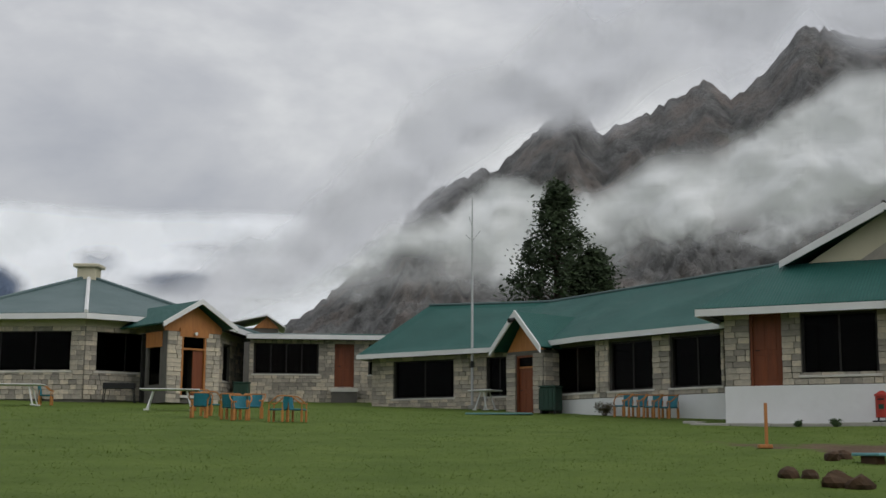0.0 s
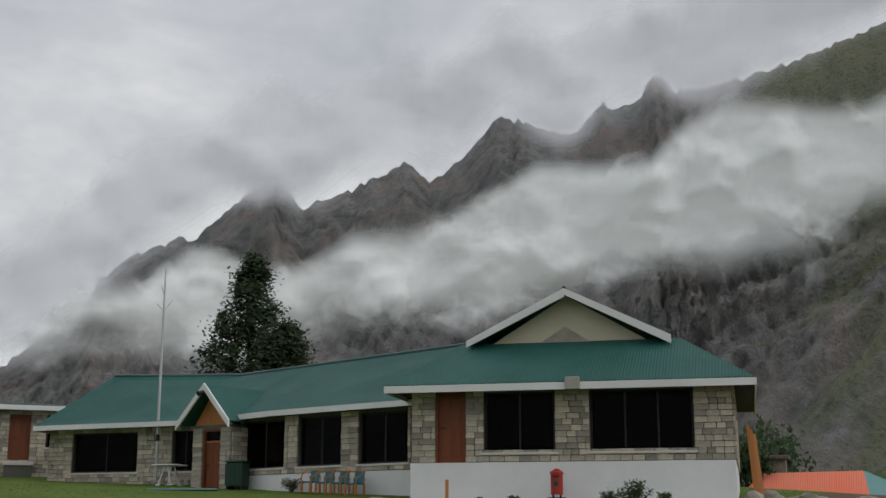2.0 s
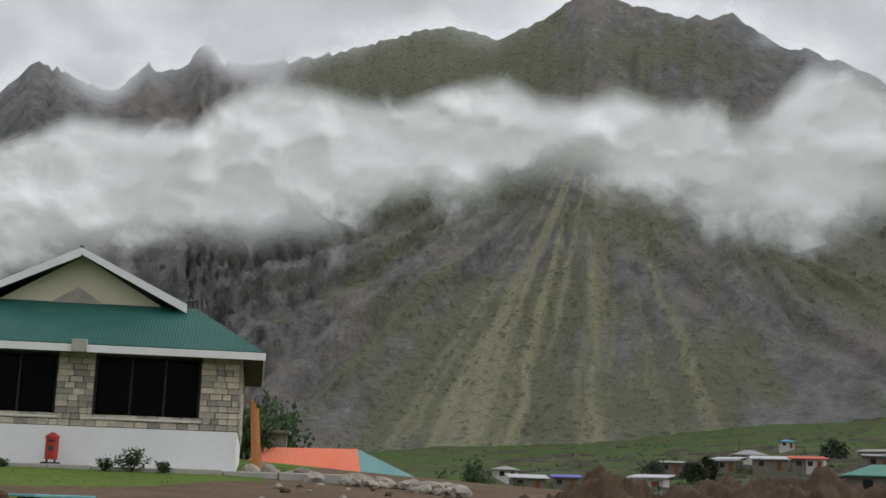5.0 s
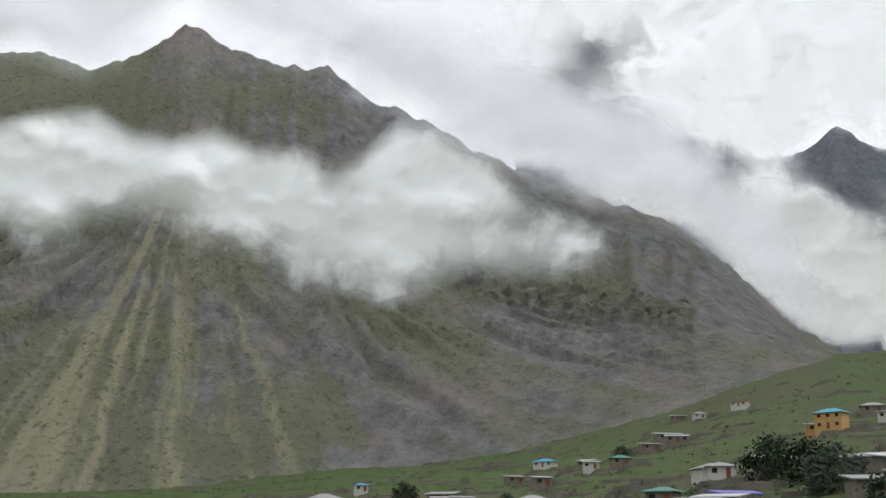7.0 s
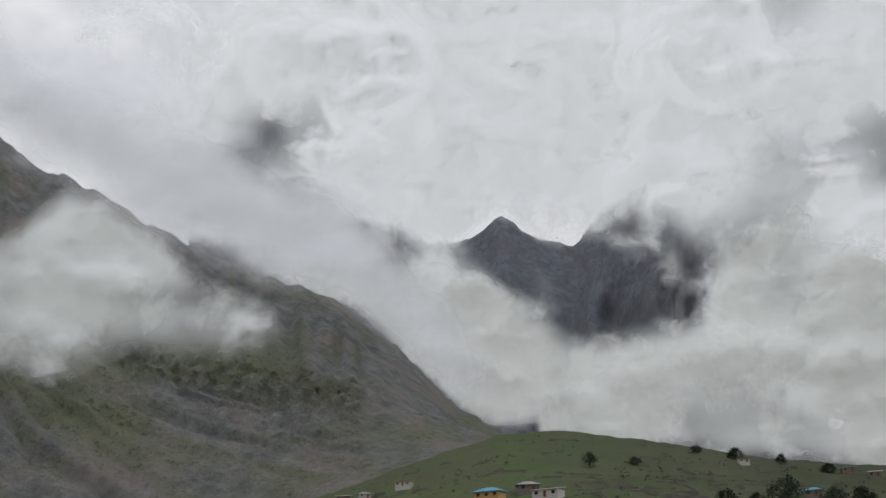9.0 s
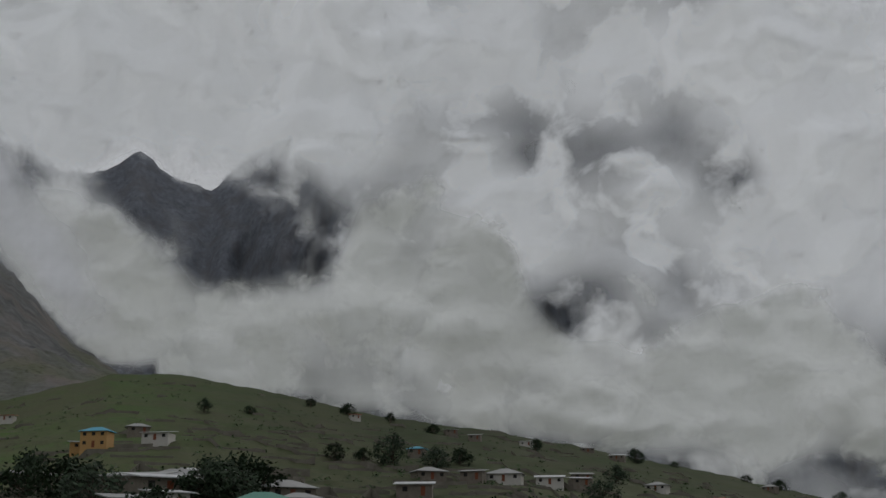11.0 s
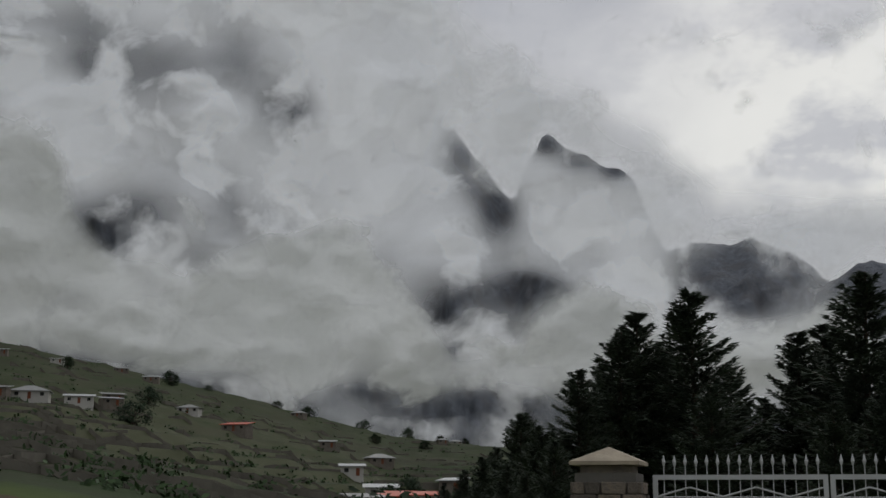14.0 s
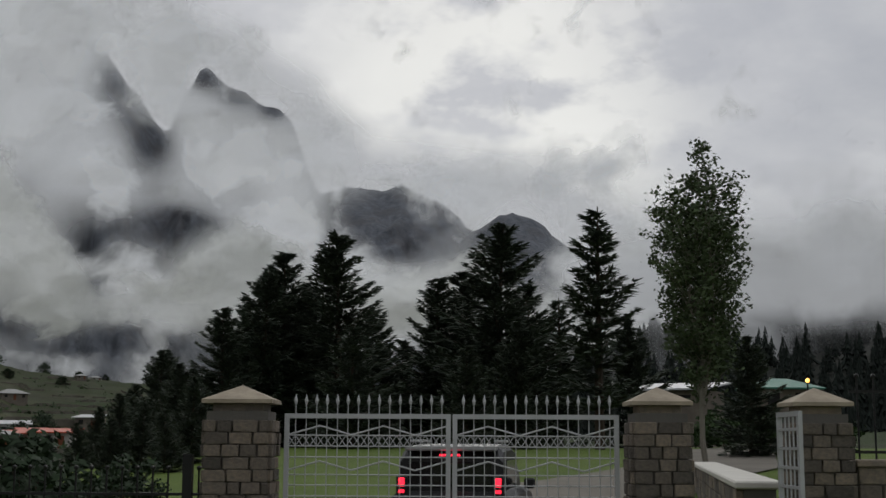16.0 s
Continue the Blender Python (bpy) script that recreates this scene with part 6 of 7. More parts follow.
def build_chair():
    t = thing("cane_armchair", Matrix(), "cane armchair with turquoise woven seat and back", "chair", "chairs on the lawn")
    part("seat", boxes((-0.25, 0.25, -0.26, 0.22, 0.38, 0.43), bevel=0.02), TURQ, t, "turquoise woven seat")
    bm = bmesh.new()
    vs = []
    for i in range(7):
        a = radians(-40 + 80 * i / 6)
        x, y = 0.33 * math.sin(a), 0.22 - 0.30 + 0.33 * math.cos(a)
        vs.append(((x, y, 0.42), (x * 1.08, y + 0.07, 0.82), (x * 1.08, y + 0.10, 0.82), (x, y + 0.03, 0.42)))
    rows = [[bm.verts.new(c) for c in r] for r in vs]
    for a, b in zip(rows, rows[1:]):
        for i in range(4):
            bm.faces.new((a[i], b[i], b[(i + 1) % 4], a[(i + 1) % 4]))
    bm.faces.new(rows[0][::-1])
    bm.faces.new(rows[-1])
    part("backrest", bm, TURQ, t, "turquoise woven backrest")
    bm = bmesh.new()
    prev = None
    for i in range(13):
        a = radians(-150 + 300 * i / 12)
        k = sstep(20, 80, 150 - abs(math.degrees(a)))
        p = Vector((0.36 * math.sin(a), 0.0 + 0.34 * math.cos(a), 0.60 + 0.24 * k))
        if prev:
            bar(bm, prev, p, 0.022, None, 6)
        prev = p
    part("arm_rail", bm, CANE, t, "bent cane arm rail")
    for x, y in ((-0.24, -0.24), (0.24, -0.24), (-0.24, 0.22), (0.24, 0.22)):
        bm = boxes((x - 0.045, x + 0.045, y - 0.03, y + 0.03, 0.0, 0.38), bevel=0.01)
        bar(bm, (x, y, 0.38), (x * 1.1, y, 0.62), 0.02, None, 6)
        part("leg", bm, CANE, t, "broad cane leg")
    return t


chair = build_chair()
CHAIRS = ((-8.16, 37.74, 200), (-8.08, 38.94, 150), (-7.05, 36.86, 170), (-6.68, 36.33, 20), (-6.50, 37.59, 5), (-5.54, 35.94, -100), (-5.05, 36.15, 80), (-15.2, 45.0, 100), (-9.3, 43.6, 60))
for i, (x, y, r) in enumerate(CHAIRS):
    m = pose(x, y, ground_at(x, y) + 0.005, 0, 0, r)
    c = chair if i == 0 else copy_thing(chair, m)
    if i == 0:
        c.matrix_world = m @ Matrix.Scale(0.86, 4)
# four more stand in a row by the wall
wall_dir = Vector((3.35, -4.01, 0)).normalized()
for i in range(4):
    p = Vector((4.09, 42.70, 0)) + wall_dir * (1.75 + 0.62 * i) + Vector((wall_dir.y, -wall_dir.x, 0)) * 0.75
    c = copy_thing(chair, pose(p.x, p.y, ground_at(p.x, p.y) + 0.005, 0, 0, -50))
    tagged(c, "cane armchair with turquoise seat against the lodge wall", "chair", "chairs by the wall")


def build_table(x, y, turn, L=2.0):
    t = thing("garden_table", pose(x, y, ground_at(x, y) + 0.005, 0, 0, turn), "white plastic garden table with crossed legs", "table", "garden tables")
    part("tabletop", boxes((-L / 2, L / 2, -0.42, 0.42, 0.69, 0.73), bevel=0.015), PLASTIC_WHITE, t)
    for sx in (-1, 1):
        for sy in (-1, 1):
            bm = bmesh.new()
            bar(bm, (sx * (L / 2 - 0.25), sy * 0.34, 0.0), (sx * (L / 2 - 0.45), sy * 0.22, 0.69), 0.028, None, 8)
            bar(bm, (sx * (L / 2 - 0.25) - 0.08, sy * 0.34, 0.015), (sx * (L / 2 - 0.25) + 0.08, sy * 0.34, 0.015), 0.028, None, 6)
            part("leg", bm, PLASTIC_WHITE, t)
    return t


build_table(-10.42, 43.48, 10)
build_table(-15.95, 43.9, 5)
build_table(0.30, 46.8, -30, 1.0)


def build_bench(x, y, turn):
    t = thing("brazier", pose(x, y, ground_at(x, y), 0, 0, turn), "dark iron trough on legs by the hall wall", "brazier")
    part("trough", boxes((-0.6, 0.6, -0.2, 0.2, 0.55, 0.78), bevel=0.02), IRON_DARK, t)
    for sx in (-0.55, 0.55):
        for sy in (-0.15, 0.15):
            part("leg", bar(bmesh.new(), (sx * 1.1, sy, 0), (sx, sy, 0.56), 0.02), IRON_DARK, t)


build_bench(-13.9, 49.6, 5)


def build_bin(x, y, turn, label, s=1.0):
    t = thing("litter_bin", pose(x, y, ground_at(x, y), 0, 0, turn), label, "bin")
    part("body", boxes((-0.36 * s, 0.36 * s, -0.33 * s, 0.33 * s, 0.12 * s, 1.05 * s), bevel=0.03), GREEN_PAINT, t)
    part("lid", boxes((-0.40 * s, 0.40 * s, -0.37 * s, 0.37 * s, 1.05 * s, 1.12 * s), bevel=0.02), GREEN_PAINT, t)
    for i in range(4):
        part("rib", boxes((-0.37 * s + 0.19 * s * i, -0.33 * s + 0.19 * s * i, -0.35 * s, -0.33 * s, 0.16 * s, 1.0 * s)), GREEN_PAINT, t)
    for sx in (-0.3, 0.3):
        part("foot", boxes(((sx - 0.04) * s, (sx + 0.04) * s, -0.3 * s, 0.3 * s, 0.0, 0.12 * s)), IRON_DARK, t)


build_bin(2.52, 44.0, -30, "dark green metal litter bin beside the porch", 0.85)
build_bin(-9.35, 50.9, 0, "dark green litter bin beside the hall porch", 0.8)


def build_pole():
    x, y = -0.18, 48.0
    t = thing("flagpole", pose(x, y, ground_at(x, y)), "tall white flagpole with thin aerial arms", "flagpole")
    bm = bmesh.new()
    bar(bm, (0, 0, 0), (0, 0, 5.0), 0.055, 0.05, 10)
    bar(bm, (0, 0, 5.0), (0, 0, 8.05), 0.045, 0.022, 10)
    part("mast", bm, IRON_WHITE, t)
    part("dark_band", bar(bmesh.new(), (0, 0, 1.55), (0, 0, 1.8), 0.062, None, 10), IRON_DARK, t)
    for a, b in (((0, 0, 6.35), (0.3, 0, 6.75)), ((0, 0, 6.35), (-0.25, 0, 6.6)), ((0, 0, 6.9), (-0.12, 0, 7.3))):
        part("aerial_arm", bar(bmesh.new(), a, b, 0.012), IRON_WHITE, t)
    part("base", boxes((-0.15, 0.15, -0.15, 0.15, 0, 0.15), bevel=0.02), CONCRETE, t)


build_pole()


def build_post_box():
    p = Vector((6.97, 36.24, 0)) + Vector((0.9015, -0.4328, 0)) * 4.22 + Vector((-0.4328, -0.9015, 0)) * 0.55
    t = thing("post_box", pose(p.x, p.y, 0.835, 0, 0, -25.6), "round-topped red post box standing on the apron", "post box")
    bm = bmesh.new()
    bar(bm, (0, 0, 0.14), (0, 0, 0.80), 0.2, None, 18)
    bar(bm, (0, 0, 0.80), (0, 0, 0.86), 0.235, 0.22, 18)
    bar(bm, (0, 0, 0.86), (0, 0, 0.97), 0.21, 0.05, 18)
    part("body", bm, RED_PAINT, t)
    part("slot", boxes((-0.10, 0.10, -0.215, -0.19, 0.68, 0.72)), IRON_DARK, t)
    part("plate", boxes((-0.08, 0.08, -0.212, -0.19, 0.40, 0.55)), GREEN_PAINT, t, "dark notice plate")
    for x in (-0.12, 0.12):
        part("leg", boxes((x - 0.03, x + 0.03, -0.03, 0.03, 0.05, 0.16)), IRON_DARK, t)
    part("base", boxes((-0.28, 0.28, -0.2, 0.2, 0.0, 0.05)), IRON_DARK, t)
    t.scale = (0.84, 0.84, 0.84)


build_post_box()


def build_apron():
    m = wing_frame((6.97, 36.24), (15.04, 32.36))[0]
    t = thing("concrete_apron", m, "cracked pale concrete apron along the plinth", "apron", kind="structure")
    rng = random.Random(4)
    x = -0.7
    while x < 10.4:
        w = rng.uniform(0.9, 1.8)
        part("paving_slab", boxes((x, x + w - 0.02, -1.15 + rng.uniform(-0.12, 0.1), -0.07, 0.50, 0.835 - rng.uniform(0, 0.04)), bevel=0.02), CONCRETE, t)
        x += w
    part("step", boxes((-1.1, -0.72, -0.6, 2.0, 0.60, 0.90), bevel=0.02), CONCRETE, t)


build_apron()


def rock(name, x, y, z, size, seed, mat, label, category="rock", group=""):
    rng = random.Random(seed)
    bm = bmesh.new()
    bmesh.ops.create_icosphere(bm, subdivisions=2, radius=1.0)
    off = rng.uniform(0, 50)
    for v in bm.verts:
        v.co *= 1 + 0.5 * fbm(v.co.x + off, v.co.y, v.co.z, 4)
        v.co = Vector((v.co.x * size[0], v.co.y * size[1], v.co.z * size[2]))
    ob = part(name, bm, mat, None)
    ob.matrix_world = pose(x, y, z, 0, 0, rng.uniform(0, 360))
    return tagged(ob, label, category, group)


EARTH = material("fresh_dug_earth", (0.082, 0.046, 0.022), 0.95, vary=(0.032, 0.019, 0.010), scale=2.5, fine=14, amount=0.5, bump=1.0, bump_scale=6)
RUBBLE = material("pale_rubble", (0.38, 0.34, 0.29), 0.95, vary=(0.22, 0.19, 0.16), scale=3, amount=0.45, bump=0.8)
for i, (x, y, s) in enumerate(((4.37, 18.6, 0.14), (4.62, 18.45, 0.12), (4.95, 18.3, 0.11), (4.66, 17.2, 0.16), (4.9, 17.0, 0.15), (5.9, 21.9, 0.13), (6.2, 22.3, 0.12), (5.1, 17.6, 0.09))):
    rock("earth_clod", x, y, ground_at(x, y) + s * 0.35, (s * 1.3, s, s * 0.8), i, EARTH, "dark clod of dug earth on the grass edge", "clod", "earth clods")


def build_stake(x, y):
    t = thing("wooden_stake", pose(x, y, ground_at(x, y), 0, 0, 0), "thin pale wooden stake set in the grass", "stake")
    part("shaft", boxes((-0.03, 0.03, -0.02, 0.02, -0.1, 0.86), bevel=0.004), WOOD_ORANGE, t)
    part("foot_board", boxes((-0.16, 0.10, -0.08, 0.08, 0.0, 0.07), bevel=0.01), WOOD_ORANGE, t)


build_stake(5.54, 25.12)


def build_board(x, y, turn):
    t = thing("painted_board", pose(x, y, ground_at(x, y), 0, 0, turn), "pale turquoise painted board lying on blocks", "board")
    part("board", boxes((-0.6, 0.6, -0.35, 0.35, 0.10, 0.15), bevel=0.01), material("faded_turquoise_paint", (0.16, 0.38, 0.42), 0.6, vary=(0.1, 0.25, 0.28), amount=0.3), t)
    for sx in (-0.45, 0.45):
        part("block", boxes((sx - 0.08, sx + 0.08, -0.2, 0.2, -0.05, 0.10)), EARTH, t)


build_board(6.75, 21.3, 20)
tb = thing("lawn_board", pose(0.75, 43.2, ground_at(0.75, 43.2), 0, 0, -10), "flat grey-green board lying before the porch", "board")
part("plank", boxes((-1.1, 1.1, -0.35, 0.35, 0.0, 0.06), bevel=0.01), ROOF_TEAL, tb)


def build_planks():
    p = Vector((15.30, 32.0, 0.85))
    t = thing("leaning_planks", pose(p.x, p.y, p.z, 0, 0, -25.6), "orange planks leaning on the block's corner", "planks")
    for i in range(3):
        bm = bmesh.new()
        box(bm, -0.045, 0.045, -0.02, 0.02, 0, 1.95 - 0.12 * i, pose(0.12 + 0.09 * i, 0.25 + 0.07 * i, 0, 0, -4 - i, 12 * i))
        part("plank", bm, WOOD_ORANGE, t)


build_planks()
rng = random.Random(77)
for i in range(46):
    az = rng.uniform(25.6, 35.0)
    d = 36.2 - (az - 26) * 0.35 + rng.uniform(-1.2, 1.0)
    x, y = d * math.sin(radians(az)), d * math.cos(radians(az))
    s = rng.uniform(0.09, 0.26)
    rock("rubble_stone", x, y, ground_at(x, y) + s * 0.45, (s * 1.4, s, s * 0.8), 100 + i, RUBBLE, "pale broken stone on the bank's edge", "stone", "rubble stones")


def heap(name, az0, az1, d, crest, label, seed, width=2.6):
    """A bank of dug earth along an arc, its crest uneven."""
    azs = [az0 + (az1 - az0) * i / 260 for i in range(261)]
    rows = [j / 34 for j in range(35)]

    def point(a, r):
        k = math.sin(r * math.pi) ** 0.8
        dd = d - width + 2 * width * r + 0.5 * fbm(a * 0.4, r * 2, seed, 3)
        base = ground_z(a, min(dd, d + 4)) - 0.15
        e = sstep(az0, az0 + 1.5, a) * (1 - sstep(az1 - 1.5, az1, a))
        top = d * math.tan(radians(curve(crest, a))) - base
        px, py = dd * math.sin(radians(a)), dd * math.cos(radians(a))
        lump = 0.16 * fbm(px * 0.8, py * 0.8, seed + 1, 4) + 0.24 * fbm(px * 2.8, py * 2.8, seed + 2, 5) + 0.10 * abs(fbm(px * 7, py * 7, seed, 3))
        z = base + (max(0.05, top) * k + lump * k) * e
        return (dd * math.sin(radians(a)), dd * math.cos(radians(a)), z)

    ob = polar_sheet(name, azs, rows, point, EARTH, True)
    return tagged(ob, label, "earth heap")


heap("earth_mound", 33.5, 62, 22.0, ((33, -0.6), (35.5, -0.2), (38.6, 0.2), (40.0, 1.1), (40.9, 1.75), (41.8, 1.3), (43.2, 0.6), (45.0, 1.1), (46.5, 1.3), (48.2, 1.35), (49.2, 1.7), (50.4, 1.7), (51.4, 1.3), (53, 0.9), (55, 0.6), (57, 0.9), (60, 0.5)), "long heap of dark freshly dug earth", 3)
rng = random.Random(12)
for i in range(60):
    az = rng.uniform(26, 56)
    d = rng.uniform(19.6, 21.0) if az > 36 else rng.uniform(22, 33)
    x, y = d * math.sin(radians(az)), d * math.cos(radians(az))
    s = rng.uniform(0.03, 0.10)
    rock("field_stone", x, y, ground_at(x, y) + s * 0.3 + (0.35 if az > 36 else 0.0), (s * 1.3, s, s * 0.8), 300 + i, RUBBLE if i % 3 == 0 else EARTH, "small stone lying in the bare soil", "stone", "stones in the soil")


def bush(x, y, z, r, seed, label="small leafy green bush", mat=BUSH, name="bush"):
    rng = random.Random(seed)
    t = thing(name, pose(x, y, z), label, "bush")
    bm = bmesh.new()
    spots = []
    for i in range(14):
        a, u = rng.uniform(0, 6.28), rng.uniform(0.2, 1)
        tip = Vector((math.cos(a) * r * u, math.sin(a) * r * u, r * rng.uniform(0.5, 1.3)))
        bar(bm, (0, 0, -0.05), tip, 0.012, 0.004, 4)
        spots += [(tip, r * 0.32), (tip * 0.6, r * 0.3)]
    part("branching", bm, BARK, t)
    vs, fs = leaf_cloud(rng, spots, max(0.03, r * 0.11), 26, 0.8)
    raw("leaves", vs, fs, mat, t)
    return t


for i, (s, o, r) in enumerate(((6.4, -1.4, 0.42), (5.7, -1.5, 0.25), (2.2, -1.3, 0.12), (7.2, -1.35, 0.2), (3.2, -1.45, 0.14))):
    p = Vector((6.97, 36.24, 0)) + Vector((0.9015, -0.4328, 0)) * s - Vector((-0.4328, -0.9015, 0)) * o
    bush(p.x, p.y, ground_at(p.x, p.y), r, 40 + i, "weedy green bush along the apron")
bush(4.15, 42.0, ground_at(4.15, 42.0), 0.3, 51, "dry brownish shrub before the plinth", leaf_material("dry_leaves", (0.10, 0.085, 0.045), (0.06, 0.05, 0.03)))


for i, (az, d, r) in enumerate(((101.9, 19, 0.75), (102.7, 21, 0.9), (103.6, 20, 0.8), (104.5, 22, 0.75), (105.3, 21, 0.5), (106.4, 23, 0.55), (103.0, 26, 1.0), (108.6, 24, 0.4), (107.6, 27, 0.6))):
    p = at(az, d)
    bush(p.x, p.y, p.z, r, 80 + i, "dark overgrown bush behind the iron railing", FAR_TREE, "hedge_bush")


for i, (az, d, r) in enumerate(((130.8, 74, 1.3), (131.7, 70, 1.2), (132.7, 76, 1.5), (133.6, 70, 1.4), (135.2, 64, 1.2), (136.1, 66, 1.3), (137.2, 62, 1.1), (138.2, 64, 1.2))):
    p = at(az, d)
    bush(p.x, p.y, p.z - 0.1, r, 95 + i, "green roadside bush before the houses", BUSH, "roadside_bush")


def lower_house():
    """The orange-roofed house below the bank."""
    x, y = 25.3, 45.4
    h = thing("orange_roof_house", pose(x, y, 0, 0, 0, -32), "low house below the bank with orange and teal roof", "building")
    L, D, ez, rz = 9.4, 6.0, -0.6, 2.25
    part("wall", boxes((-L / 2, L / 2, -D / 2, D / 2, -4.5, ez)), MORTAR, h, "grey stone wall")
    x0, x1 = -L / 2 - 0.4, L / 2 + 0.4
    slab("roof_orange", [(x0, -D / 2 - 0.5, ez), (1.6, -D / 2 - 0.5, ez), (1.0, 0, rz), (-2.8, 0, rz - 0.05)], ROOF_ORANGE, h, label="bright orange roof sheet")
    slab("roof_teal", [(1.6, -D / 2 - 0.5, ez), (x1 + 1.6, D / 2 - 1.5, ez + 0.4), (1.0, 0, rz)], ROOF_TEAL, h, label="teal roof sheet")
    slab("roof_back", [(x1 + 1.6, D / 2 - 1.5, ez + 0.4), (x0, D / 2 + 0.5, ez), (-2.8, 0, rz - 0.05), (1.0, 0, rz)], ROOF_TEAL, h)
    slab("roof_end", [(x0, D / 2 + 0.5, ez), (x0, -D / 2 - 0.5, ez), (-2.8, 0, rz - 0.05)], ROOF_ORANGE, h)
    c = part("chimney", boxes((-2.5, -1.9, 0.4, 1.0, 1.2, 2.75)), PILLAR_STONE, h, "dark stone chimney")
    part("chimney_cap", boxes((-2.65, -1.75, 0.25, 1.15, 2.75, 2.9), bevel=0.03), PILLAR_STONE, c)


lower_house()
for i, (az, d, hgt) in enumerate(((25.3, 52, 2.6), (26.2, 54, 2.3), (27.0, 56, 2.4), (29.6, 66, 1.6), (35.4, 64, 1.7), (36.0, 66, 1.4))):
    p = at(az, d, 0)
    b = bush(p.x, p.y, p.z - 0.2, hgt * 0.42, 60 + i, "bushy green tree behind the lodge", BUSH, "bushy_tree")
    b.scale = (1, 1, 1.9)



def roof_hut():
    """A small house whose roof shows over the linking wing."""
    p = at(-10.0, 68)
    t = thing("roof_hut", pose(p.x, p.y, 0, 0, 0, 10), "small house with pale tin roof and orange wooden gable", "building")
    part("wall", boxes((-1.6, 1.3, 0, 3.0, p.z - 0.3, 6.45)), MORTAR, t)
    slab("roof", [(-1.9, -0.4, 6.55), (0.7, -0.4, 7.15), (0.7, 3.4, 7.15), (-1.9, 3.4, 6.55)], FASCIA, t, label="pale tin roof sheet")
    slab("roof", [(0.7, -0.4, 7.15), (1.7, -0.4, 6.5), (1.7, 3.4, 6.5), (0.7, 3.4, 7.15)], FASCIA, t)
    raw("gable", [(0.0, -0.05, 6.45), (1.35, -0.05, 6.45), (0.7, -0.05, 7.05), (0.0, 0.05, 6.45), (1.35, 0.05, 6.45), (0.7, 0.05, 7.05)], [(0, 1, 2), (5, 4, 3), (0, 3, 4, 1), (1, 4, 5, 2), (2, 5, 3, 0)], WOOD_ORANGE, t, "orange wooden gable")


roof_hut()

# ---- the village on the terraced slope ----
def on_slope(az, el):
    """How far along a bearing the ground reaches that height above the level."""
    for i in range(400):
        d = 75 * (880 / 75) ** (i / 399)
        if ground_z(az, d) >= d * math.tan(radians(el)):
            return d
    return 870.0


TIN = material("grey_tin_roof", (0.55, 0.56, 0.57), 0.45, 0.1, vary=(0.36, 0.36, 0.36), scale=0.6, amount=0.4, bump=0.1)
TIN_DARK = material("dull_tin_roof", (0.30, 0.30, 0.29), 0.55, 0.1, vary=(0.2, 0.2, 0.2), scale=0.6, amount=0.4, bump=0.1)
BLUE_TIN = material("blue_tin_roof", (0.05, 0.30, 0.42), 0.5, vary=(0.03, 0.2, 0.3), amount=0.3)
VIOLET_TIN = material("violet_tin_roof", (0.13, 0.13, 0.48), 0.5, amount=0.3)
RED_TIN = material("red_tin_roof", (0.55, 0.09, 0.04), 0.5, amount=0.3)
GREEN_TIN = material("green_tin_roof", (0.06, 0.22, 0.16), 0.5, amount=0.3)
MUD_WALL = material("mud_and_stone_wall", (0.22, 0.19, 0.155), 0.95, vary=(0.13, 0.11, 0.09), scale=0.8, fine=8, amount=0.5, bump=0.8)
PALE_WALL = material("pale_plaster_wall", (0.52, 0.50, 0.46), 0.9, vary=(0.36, 0.34, 0.31), scale=0.5, amount=0.3)
OCHRE_WALL = material("ochre_plaster_wall", (0.50, 0.30, 0.12), 0.9, amount=0.3)
# panels on solid walls; a window's inner shade is only their near-black colour
OPENING_SHADE = material("opening_shade", (0.015, 0.014, 0.013), 0.8)


